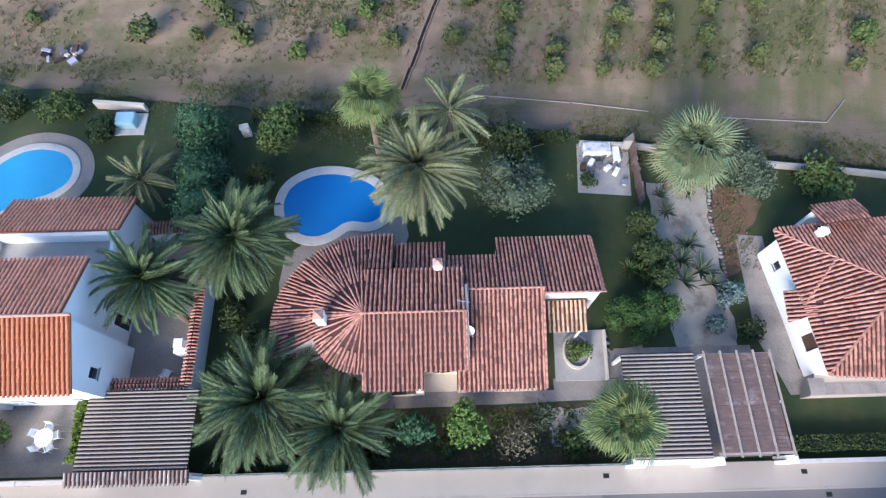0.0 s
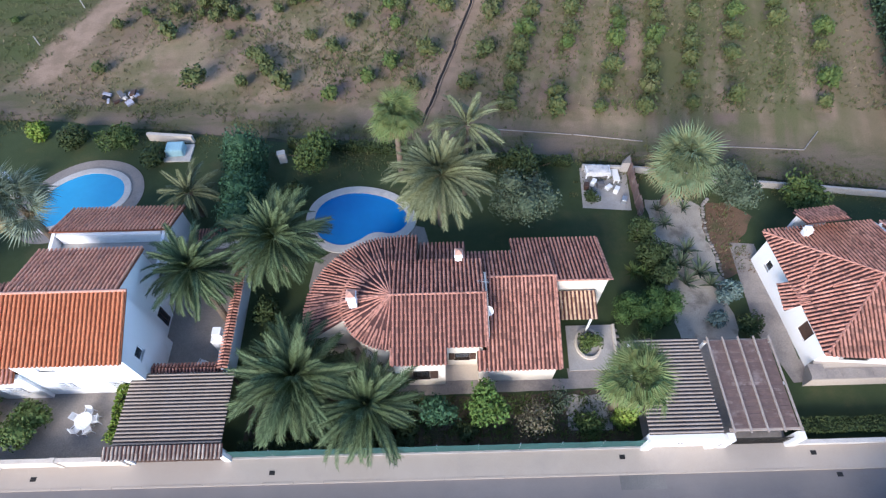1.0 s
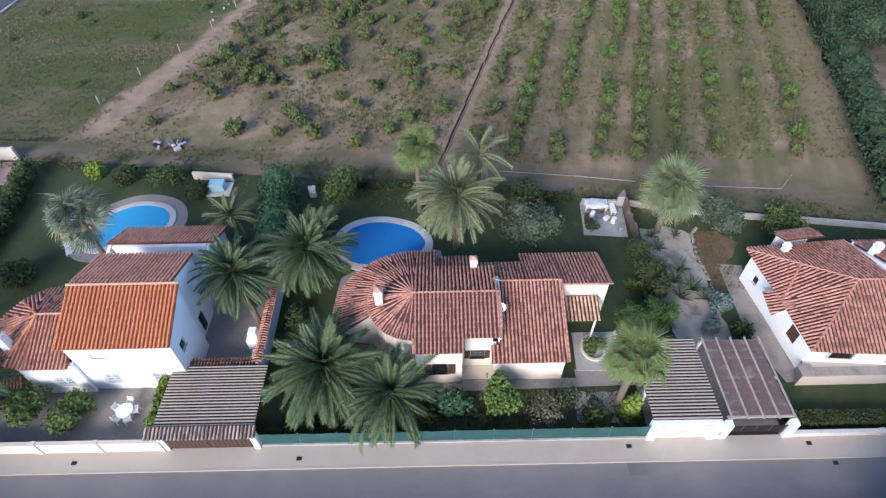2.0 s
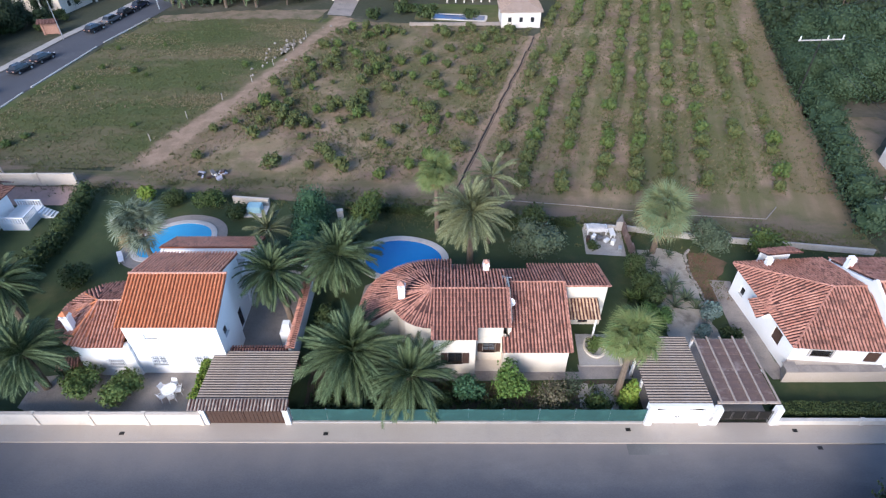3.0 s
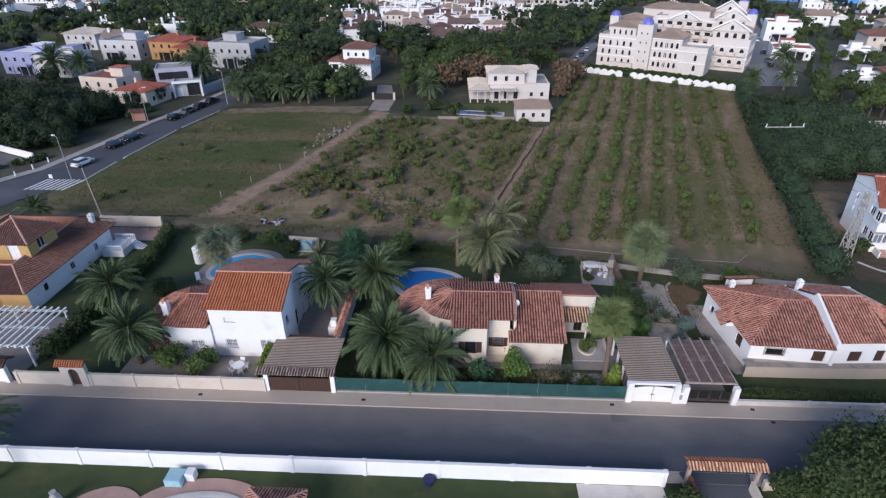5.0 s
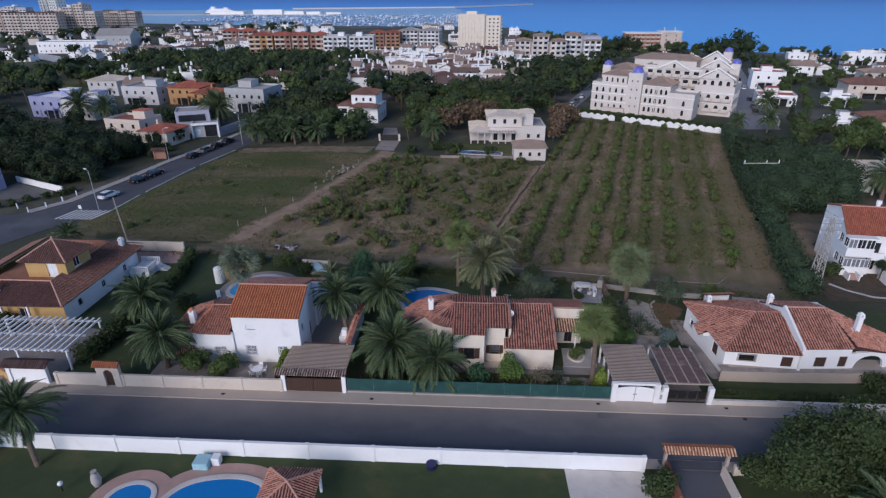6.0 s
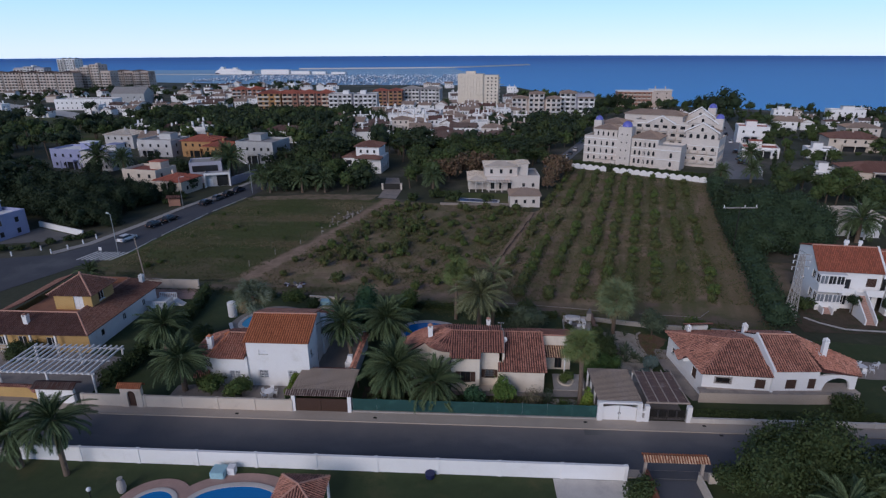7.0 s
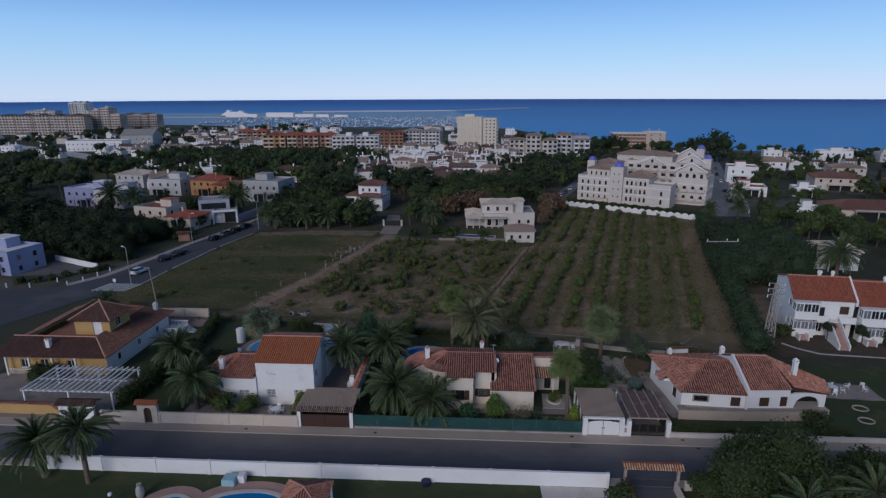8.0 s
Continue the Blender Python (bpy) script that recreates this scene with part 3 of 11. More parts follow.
def water_mat(name, a, b, scale, bump, rough=0.06, spec=0.4, dist=0.05):
    m = mat(name, a, b, scale, rough, bump, 6, spec=spec, dist=dist, grit=0.12)
    return m


M["pool"] = water_mat("pool water", (0.012, 0.19, 0.50), (0.011, 0.18, 0.475), 0.35, 0.02, 0.08)
M["pool_light"] = water_mat("light pool water", (0.045, 0.36, 0.62), (0.04, 0.335, 0.585), 0.4, 0.02, 0.08)
M["sea"] = water_mat("sea", (0.008, 0.105, 0.45), (0.005, 0.08, 0.37), 0.004, 0.5, 0.5, 0.12, 0.6)
# shallower, paler water towards the shore
nt = M["sea"].node_tree
bsdf = nt.nodes["Principled BSDF"]
old = bsdf.inputs["Base Color"].links[0].from_socket
gp, sx_, mr, mx = (nt.nodes.new(k) for k in ("ShaderNodeNewGeometry", "ShaderNodeSeparateXYZ", "ShaderNodeMapRange", "ShaderNodeMix"))
mx.data_type = "RGBA"
mr.inputs["From Min"].default_value, mr.inputs["From Max"].default_value, mr.inputs["To Min"].default_value, mr.inputs["To Max"].default_value = 420, 3000, 1.0, 0.1
mx.inputs["B"].default_value = (0.11, 0.41, 0.82, 1)
nt.links.new(gp.outputs["Position"], sx_.inputs[0])
nt.links.new(sx_.outputs["Y"], mr.inputs["Value"])
nt.links.new(mr.outputs["Result"], mx.inputs["Factor"])
nt.links.new(old, mx.inputs["A"])
nt.links.new(mx.outputs["Result"], bsdf.inputs["Base Color"])
M["harbour"] = water_mat("harbour water", (0.13, 0.24, 0.36), (0.10, 0.20, 0.32), 0.01, 0.3, 0.35, 0.2, 0.3)

# paler towards the northern kerb: gutter dust, and the street's sheen painted in
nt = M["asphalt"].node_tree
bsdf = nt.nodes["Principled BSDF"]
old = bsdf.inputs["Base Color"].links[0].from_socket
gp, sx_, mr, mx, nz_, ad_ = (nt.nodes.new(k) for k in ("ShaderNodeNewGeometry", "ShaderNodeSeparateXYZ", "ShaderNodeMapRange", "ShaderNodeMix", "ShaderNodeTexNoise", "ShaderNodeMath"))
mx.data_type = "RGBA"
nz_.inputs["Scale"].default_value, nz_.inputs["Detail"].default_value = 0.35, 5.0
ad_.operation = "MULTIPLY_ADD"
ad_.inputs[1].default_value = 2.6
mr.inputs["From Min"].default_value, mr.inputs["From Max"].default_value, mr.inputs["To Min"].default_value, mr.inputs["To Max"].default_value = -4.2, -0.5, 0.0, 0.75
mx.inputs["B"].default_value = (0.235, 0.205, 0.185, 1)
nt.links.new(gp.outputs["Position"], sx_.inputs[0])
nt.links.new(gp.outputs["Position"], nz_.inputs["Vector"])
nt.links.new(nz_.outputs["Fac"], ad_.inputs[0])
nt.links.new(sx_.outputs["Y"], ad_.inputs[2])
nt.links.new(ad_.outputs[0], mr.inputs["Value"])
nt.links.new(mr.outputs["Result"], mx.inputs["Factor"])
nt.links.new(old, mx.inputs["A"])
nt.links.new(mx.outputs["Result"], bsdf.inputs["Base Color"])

# ---- ground ----
def land_height(y):
    return 0.0 if y < 130 else max(-8.5, -8.5 * (y - 130) / 350)


def sheet(name, poly, z, material, label, category, follow=False, thick=0.0):
    """A level patch with an uneven outline; follow: it goes down with the land."""
    bm = bmesh.new()
    if thick:
        prism(bm, poly, z - thick, z)
    else:
        bm.faces.new([bm.verts.new((x, y, z + (land_height(y) if follow else 0))) for x, y in poly])
    bmesh.ops.triangulate(bm, faces=[f for f in bm.faces if len(f.verts) > 4])
    ob = part(name, bm, material)
    return tagged(ob, label, category, kind="structure")


def ring_between(poly, k, bulge=0.0):
    """The outline pushed outwards by k."""
    n, out = len(poly), []
    for i in range(n):
        a, b = Vector(poly[i - 1]), Vector(poly[(i + 1) % n])
        d = (b - a).normalized()
        out.append((poly[i][0] + d.y * k, poly[i][1] - d.x * k))
    return out


POOL_C = soft([(-11.9, 19.8), (-11.3, 17.6), (-9.6, 16.6), (-8.0, 16.9), (-6.6, 18.1), (-4.6, 17.6), (-3.3, 19.2), (-4.8, 21.5), (-8.3, 22.5), (-11.0, 21.6)], 0.4, 0.0, rounds=3)
POOL_L = soft([(-36.6, 20.0), (-35.0, 19.1), (-32.2, 20.6), (-30.3, 21.1), (-29.0, 22.6), (-29.8, 24.8), (-32.8, 25.6), (-35.2, 24.4), (-36.6, 22.4)], 0.4, 0.0, rounds=3)
POOL_S = soft([(-28.2, -16.5), (-19.6, -16.5), (-19.3, -13.6), (-21.5, -12.4), (-24.6, -12.5), (-27.2, -13.6)], 0.4, 0.0, rounds=3)
SPA_S = soft([(-32.6, -16.4), (-29.2, -16.4), (-29.0, -14.1), (-30.8, -13.2), (-32.6, -14.2)], 0.4, 0.0, rounds=3)

# the land, one sheet from behind the camera to the shore
COAST = [(2200, 402), (900, 404), (420, 402), (300, 412), (240, 430), (165, 470), (110, 540), (75, 640), (50, 740), (-20, 770), (-120, 775), (-300, 790), (-520, 850), (-900, 950), (-2600, 1300)]
bm = bmesh.new()
rows_y = [-700, -60, 16, 30, 130, 200, 300, 400]
xs = [-2600, -900, -300, -100, 0, 60, 130, 230, 420, 900, 2200]
grid = [[bm.verts.new((x, y, land_height(y))) for x in xs] for y in rows_y if y not in (16, 30)]
for r0, r1 in zip(grid, grid[1:]):
    for i in range(len(xs) - 1):
        bm.faces.new((r0[i], r0[i + 1], r1[i + 1], r1[i]))
shore = [bm.verts.new((x, y, -8.5)) for x, y in COAST]
flat_row = [bm.verts.new((x, 480, -8.5)) for x in xs[:7]]
for i in range(6):
    bm.faces.new((grid[-1][i], grid[-1][i + 1], flat_row[i + 1], flat_row[i]))
bm.faces.new(grid[-1][6:] + shore[1:6] + [flat_row[6]])
bm.faces.new(flat_row + shore[5:])
foot = [bm.verts.new((v.co.x, v.co.y + 6, -11)) for v in shore]
for i in range(len(shore) - 1):
    bm.faces.new((shore[i], foot[i], foot[i + 1], shore[i + 1]))
bmesh.ops.triangulate(bm, faces=[f for f in bm.faces if len(f.verts) > 4])
for v in bm.verts:
    v.co.z -= 0.06
tagged(part("ground", bm, M["land"]), "dry olive-brown open ground running down to the shore", "ground", kind="structure")

bm = bmesh.new()
ring = [bm.verts.new((4880 * math.sin(k * math.tau / 96), 4880 * math.cos(k * math.tau / 96) - 60, -10)) for k in range(96)]
bm.faces.new(ring[::-1])
tagged(part("water", bm, M["sea"]), "deep blue open sea reaching the horizon", "sea", kind="structure")
sheet("harbour_water", soft([(-900, 900), (-520, 840), (-300, 780), (-20, 760), (40, 800), (-60, 1560), (-470, 1480), (-900, 1440)], 40, 3.0, 2), -9.9, M["harbour"], "pale sheltered water of the harbour", "harbour")

# fields behind the gardens
sheet("orchard_ground", soft([(-2.6, 28.4), (42.5, 22.8), (49, 46.5), (58, 83), (70.5, 119.6), (31, 143.2), (19, 96), (13.9, 84), (0.4, 38)], 1.6, 0.35, 3), 0.0, M["field"], "dry earth and weeds between rows of citrus", "field")
sheet("shrub_field", soft([(-43, 33.8), (-3.0, 28.6), (0.0, 38), (13.4, 84), (6.5, 90), (-24, 94), (-28, 83), (-34, 60), (-40.5, 46)], 1.6, 0.35, 4), -0.005, M["field"], "brown dry field dotted with neglected shrubs", "field")
sheet("meadow", soft([(-75, 44), (-70, 36), (-44, 37.5), (-41.5, 46), (-35.5, 59), (-31, 74), (-29, 84), (-29.5, 100), (-64, 95.5), (-68, 80), (-71.5, 60)], 1.6, 0.35, 5), 0.0, M["field"], "rough green meadow beside the side road", "field")
sheet("dirt_path", soft([(-47, 36), (-40.6, 34.6), (-38.4, 45), (-32.6, 58), (-28.8, 73), (-25.6, 84), (-22, 95), (-28, 98), (-31, 84), (-33.2, 74), (-37.2, 59.5), (-43.2, 47)], 1.0, 0.6, 6), 0.012, M["field"], "pale trodden dirt path across the field", "path")
for pts, z in (([(-42.5, 35.2), (-30, 34.2), (-21, 34.4), (-24, 39), (-31, 43.6), (-38.2, 45.4)], 0.004), ([(-38.4, 45.2), (-30.8, 43.4), (-29.0, 52), (-27.4, 60), (-26.6, 68), (-28.8, 73), (-32.8, 58.4)], 0.008)):
    sheet("bare_soil", soft(pts, 1.6, 0.0, 21), z, M["field"], "bare brown soil beside the field path", "ground")
sheet("earth_track", soft([(-60, 34), (-38, 32.2), (-18, 29.4), (4.7, 26.4), (17.3, 24.9), (37, 21.5), (43, 20), (43, 24), (34, 26.1), (13, 28.9), (-8, 31.2), (-23, 33.4), (-39, 36), (-60, 37.5)], 0.9, 0.2, 8), 0.016, M["field"], "dark bare earth track behind the gardens", "track")

# street in front
X0, X1 = -160, 160
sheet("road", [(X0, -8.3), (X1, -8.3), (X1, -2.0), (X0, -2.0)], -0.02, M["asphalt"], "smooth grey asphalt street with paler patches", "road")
sheet("patched_asphalt", [(10.6, -3.0), (13.6, -3.0), (13.6, -2.05), (10.6, -2.05)], -0.016, M["asphalt_old"], "paler repaired strip of asphalt", "road")
for nm, y0, y1 in (("pavement", -1.95, -0.25), ("pavement", -9.35, -8.4)):
    bm = bmesh.new()
    box(bm, X0, y0, -0.1, X1, y1, 0.1)
    walkway = tagged(part(nm, bm, M["pave"]), "pale pinkish concrete pavement along the street", "pavement", kind="structure")
    bm = bmesh.new()
    y = y0 - 0.13 if y1 > -1 else y1 + 0.005
    box(bm, 0, 0, -0.1, 1.98, 0.125, 0.11)
    stone = part("kerb_stone", bm, M["pave"], walkway)
    stone.matrix_basis = pose(-55, y, 0)
    for i in range(1, 55):
        again(stone, pose(-55 + i * 2.0, y, rng.uniform(-0.006, 0.006)), walkway)

# garden floors
sheet("garden_west", [(-71, -0.2), (-15.2, -0.2), (-15.2, 28.7), (-38, 32.4), (-71, 34)], -0.012, M["lawn"], "dark green lawn of the western gardens", "lawn")
sheet("garden_middle", [(-15.2, -0.2), (17.4, -0.2), (17.4, 24.6), (4.7, 26.2), (-7.8, 28.2), (-15.2, 28.7)], 0.004, M["lawn"], "dark shaded lawn round the bungalow", "lawn")
sheet("garden_east", [(17.4, -0.2), (60, -0.2), (60, 18), (43, 20), (17.4, 24.6)], -0.008, M["lawn"], "dark green lawn of the eastern garden", "lawn")
sheet("garden_south", [(-120, -110), (120, -110), (120, -9.35), (-120, -9.35)], -0.03, M["lawn"], "dark green lawn south of the street", "lawn")
sheet("house_path", soft([(-6.2, 3.6), (12.6, 3.9), (12.6, 5.3), (8.2, 5.4), (8.2, 4.6), (-6, 4.8)], 1.0, 0.03, 3), 0.03, M["patio"], "grey paved path along the bungalow front", "path")
sheet("porch_floor", [(-0.75, 4.7), (1.6, 4.7), (1.6, 5.95), (-0.75, 5.95)], 0.034, M["beige"], "beige floor of the recessed porch", "floor")
sheet("garage_path", [(8.2, 4.9), (14.8, 5.6), (14.8, 7.6), (12.2, 7.2), (12.0, 5.3), (8.2, 5.2)], 0.026, M["patio"], "grey paved path beside the garage", "path")
sheet("soil_bed", soft([(-14.8, 0.0), (12.2, 0.0), (12.2, 3.7), (-6.2, 3.4), (-14.8, 5)], 0.8, 0.15, 5), 0.012, M["soil"], "dark planted soil behind the green fence", "flower bed")
sheet("gravel_bed", soft([(17.3, 7.0), (21.6, 7.0), (21.7, 12.6), (21.6, 17.0), (22.0, 20.0), (20.2, 21.0), (17.4, 20.6), (16.8, 16.5), (17.2, 13.2), (17.0, 9.5)], 0.6, 0.18, 6), 0.02, M["gravel"], "pale gravel garden strip with desert plants", "gravel")
sheet("brown_bed", soft([(22.0, 12.6), (23.3, 13.2), (24.2, 16.2), (26.2, 18.6), (24.6, 20.2), (22.6, 20.2), (21.6, 17.7), (21.8, 15.0)], 0.5, 0.12, 7), 0.022, M["brown"], "reddish brown dry planting bed", "flower bed")
sheet("east_path", soft([(23.3, 16.0), (25.4, 15.8), (25.4, 5.6), (43, 5.2), (43, 3.9), (24.4, 3.9), (23.0, 8.0)], 1.2, 0.04, 8), 0.03, M["patio"], "beige paved walk round the eastern house", "path")
sheet("west_patio", [(-35, -0.1), (-22.6, -0.1), (-22.6, 5.2), (-30, 5.2), (-38, 4.0), (-38, 1.0)], 0.02, M["patio"], "grey paved forecourt of the western house", "patio")
sheet("side_patio", [(-22.4, 5.0), (-16.4, 5.0), (-16.4, 17), (-22.4, 17)], 0.026, M["patio"], "grey paved side yard beside the western house", "patio")
sheet("round_terrace_floor", soft([(-10.8, 7.5), (-9.0, 4.2), (-4.0, 3.4), (-4.0, 14.6), (-1.6, 15.8), (-2.4, 19.2), (-7.4, 17.6), (-9.6, 16.4), (-11.8, 14.8)], 0.6, 0.02, 9, 1), 0.02, M["patio"], "grey paved terrace between bungalow and pool", "terrace")


def pool(name_label, outline, water, rim, deck_label, wide=0.75, outer=0.0, deck_z=0.03):
    t = thing("swimming_pool", name_label, "pool")
    bm = bmesh.new()
    n = len(outline)
    a, b, c = outline, ring_between(outline, wide * 0.55), ring_between(outline, wide)
    rings = [[bm.verts.new((x, y, z)) for x, y in r] for r, z in ((a, -0.25), (a, 0.13), (b, 0.14), (c, 0.12), (c, -0.05))]
    for r0, r1 in zip(rings, rings[1:]):
        for i in range(n):
            j = (i + 1) % n
            bm.faces.new((r0[j], r0[i], r1[i], r1[j]))
    part("coping", bm, rim, t, "pale stone coping")
    bm = bmesh.new()
    bm.faces.new([bm.verts.new((x, y, 0.08)) for x, y in outline])
    bmesh.ops.triangulate(bm, faces=bm.faces[:])
    part("water_surface", bm, water, t, "clear blue water")
    if outer:
        sheet("pool_deck", ring_between(outline, wide + outer), deck_z, M["patio"] if outer < 1.2 else M["pink_floor"], deck_label, "deck")
    return t


pool("kidney-shaped swimming pool with deep blue water and pale rim", POOL_C, M["pool"], M["pale_floor"], "")
pool("rounded swimming pool with bright blue water and white rim", POOL_L, M["pool_light"], M["pale_floor"], "beige paved pool deck", 0.6, 1.1)
pool("large curved swimming pool with blue water in southern garden", POOL_S, M["pool"], M["pale_floor"], "pink paved pool deck", 0.55, 1.3)
pool("small round spa pool beside the larger pool", SPA_S, M["pool"], M["pale_floor"], "pink paved deck round the spa", 0.45, 1.25, deck_z=0.038)

# ---- building kit ----
def wall(house, name, p, q, tops, m, holes=(), base=-0.05, thick=0.25):
    """A wall from p to q (inside on the left), its top along (u, z) points, with rectangular openings (u0, u1, z0, z1)."""
    p, q = Vector(p), Vector(q)
    length = (q - p).length
    d = (q - p) / length
    edge = 0.004
    inn = Vector((-d.y, d.x)) * thick
    if not isinstance(tops, (list, tuple)):
        tops = [(0, tops), (length, tops)]

    def top(u):
        for (u0, z0), (u1, z1) in zip(tops, tops[1:]):
            if u <= u1 + 1e-6:
                return z0 + (z1 - z0) * (u - u0) / max(1e-6, u1 - u0)
        return tops[-1][1]

    us = sorted({0.0, length, *[u for u, _ in tops if 0 < u < length], *[h[0] for h in holes], *[h[1] for h in holes]})
    bm = bmesh.new()
    for ua, ub in zip(us, us[1:]):
        if ub - ua < 1e-4:
            continue
        spans, z = [], base
        for h in sorted((h for h in holes if h[0] < ub - 1e-4 and h[1] > ua + 1e-4), key=lambda h: h[2]):
            if h[2] > z + 1e-3:
                spans.append((z, h[2], h[2]))
            z = h[3]
        spans.append((z, top(ua), top(ub)))
        for z0, za, zb in spans:
            a, b = p + d * max(ua, edge), p + d * min(ub, length - edge)
            prism(bm, [tuple(a), tuple(b), tuple(b + inn), tuple(a + inn)], z0, [za, zb, zb, za])
    return part(name, bm, m, house)


def window(house, p, q, hole, style="plain", m_frame=None, kind="window", leaf=0.56):
    """Frame, pane, sill, and a grille or shutters, set in the opening of a wall from p to q."""
    p, q = Vector(p), Vector(q)
    d = (q - p).normalized()
    ang = math.degrees(math.atan2(d.y, d.x))
    u0, u1, z0, z1 = hole
    m = Matrix.Translation((p.x + d.x * u0, p.y + d.y * u0, z0)) @ pose(0, 0, 0, 0, 0, ang)
    w, h = u1 - u0, z1 - z0
    fm = m_frame or M["white"]
    bm = bmesh.new()
    f = 0.06
    for b in ((0, 0.08, 0, f, 0.16, h), (w - f, 0.08, 0, w, 0.16, h), (f, 0.08, 0, w - f, 0.16, f), (f, 0.08, h - f, w - f, 0.16, h)):
        box(bm, b[0], b[1], b[2], b[3], b[4], b[5], m)
    if style != "shutter" and w > 0.8:
        box(bm, w / 2 - 0.03, 0.085, f, w / 2 + 0.03, 0.155, h - f, m)
    win = part(kind, bm, fm, house)
    if style == "shutter":
        n = max(4, int(h / 0.14))
        for i in range(n):
            bm = bmesh.new()
            box(bm, f, 0.09, i * (h - 2 * f) / n + f, w - f, 0.125, (i + 0.86) * (h - 2 * f) / n + f, m)
            part("slat", bm, M["dark_wood"], win)
        return win
    bm = bmesh.new()
    box(bm, f, 0.115, f, w - f, 0.125, h - f, m)
    part("pane", bm, M["plastic"] if style == "white" else M["curtain"] if leaf < 0.5 or style == "curtain" or fm == M["white"] and style == "grille" else M["glass"], win)
    if kind == "window":
        bm = bmesh.new()
        box(bm, -0.08, -0.07, -0.07, w + 0.08, 0.1, 0.0, m)
        part("sill", bm, fm, win)
    if style in ("grille", "open"):
        bm = bmesh.new()
        k = max(3, int(w / 0.16))
        for i in range(k + 1):
            x = w * i / k
            box(bm, x - 0.014, -0.10, -0.05, x + 0.014, -0.07, h + 0.02, m)
        for z in (0.0, h * 0.35, h * 0.68, h):
            box(bm, -0.02, -0.105, z - 0.016, w + 0.02, -0.066, z + 0.016, m)
        part("grille", bm, M["iron"] if fm != M["white"] else M["plastic"], win)
    if style == "open":
        for x in (-leaf - 0.04, w + 0.04):
            bm = bmesh.new()
            box(bm, x, -0.06, 0, x + leaf, -0.015, h, m)
            part("shutter", bm, M["dark_wood"], win)
            for i in range(9):
                bm = bmesh.new()
                box(bm, x + 0.06, -0.075, 0.08 + i * (h - 0.16) / 9, x + leaf - 0.06, -0.062, 0.08 + (i + 0.7) * (h - 0.16) / 9, m)
                part("slat", bm, M["dark_wood"], win)
    return win


def plane_of(poly):
    n = Vector()
    for i, a in enumerate(poly):
        b = poly[(i + 1) % len(poly)]
        n += Vector(a).cross(Vector(b))
    n.normalize()
    return n if n.z > 0 else -n


def tile_mesh(l, w, r=0.5):
    """One barrel tile along -y from the origin, wider at its lower end."""
    vs, fs = [], []
    seg = 4
    for y, ww, up in ((0.0, w * 0.25, 0.010), (-l, w * 0.31, 0.04)):
        for k in range(seg + 1):
            a = math.pi * k / seg
            vs.append((-math.cos(a) * ww, y, up + math.sin(a) * ww * r * 2.3))
    for k in range(seg):
        fs.append((k, k + 1, seg + 2 + k, seg + 1 + k)[::-1])
    fs.append(tuple(range(seg + 1, 2 * seg + 2))[::-1])
    return vs, fs


def tile_roof(house, poly, m_tile, m_under, pitch=0.29, length=0.42, thick=0.12, single=False, name="roof", label=""):
    """A sloping roof face: a slab with rows of barrel tiles laid on it down the slope."""
    poly = [Vector(v) for v in poly]
    n = plane_of(poly)
    down = Vector((0, 0, -1)) + n * n.z
    down = down.normalized() if down.length > 1e-4 else Vector((0, -1, 0))
    side = down.cross(n).normalized()
    o = poly[0]
    flat = [((v - o).dot(side), (v - o).dot(down)) for v in poly]
    bm = bmesh.new()
    hi = [bm.verts.new(v) for v in poly]
    lo = [bm.verts.new(v - Vector((0, 0, thick))) for v in poly]
    bm.faces.new(hi)
    bm.faces.new(lo[::-1])
    for i in range(len(poly)):
        j = (i + 1) % len(poly)
        bm.faces.new((lo[i], lo[j], hi[j], hi[i]))
    bmesh.ops.recalc_face_normals(bm, faces=bm.faces[:])
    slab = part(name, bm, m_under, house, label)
    tv, tf = tile_mesh(length * 1.12, pitch)
    rot = Matrix((side, -down, n)).transposed()
    verts, faces, first = [], [], None
    u0, u1 = min(f[0] for f in flat), max(f[0] for f in flat)
    cols = max(1, round((u1 - u0) / pitch))
    step = (u1 - u0) / cols
    for c in range(cols):
        u = u0 + (c + 0.5) * step
        cut = []
        for i, a in enumerate(flat):
            b = flat[(i + 1) % len(flat)]
            if (a[0] - u) * (b[0] - u) < 0:
                cut.append(a[1] + (b[1] - a[1]) * (u - a[0]) / (b[0] - a[0]))
        if len(cut) < 2:
            continue
        v0, v1 = min(cut), max(cut) + 0.05
        k = max(1, round((v1 - v0) / length))
        ll = (v1 - v0) / k
        for t in range(k):
            at = o + side * (u + rng.uniform(-.012, .012)) + down * (v0 + t * ll) + n * 0.006
            tilt = rng.uniform(-0.025, 0.025)
            m3 = rot @ Matrix.Rotation(tilt, 3, "Z")
            if single:
                mm = Matrix.Translation(at) @ m3.to_4x4() @ Matrix.Diagonal((1, ll / length, 1, 1))
                if first is None:
                    first = part("roof_tile", (tv, tf), m_tile, slab)
                    first.matrix_basis = mm
                else:
                    again(first, mm, slab)
            else:
                base = len(verts)
                verts += [tuple(at + m3 @ Vector((x, y * ll / length, z))) for x, y, z in tv]
                faces += [tuple(base + i for i in f) for f in tf]
    if verts:
        tagged(part("tiling", (verts, faces), m_tile, slab), kind="stuff")
    return slab


RIDGE = {}


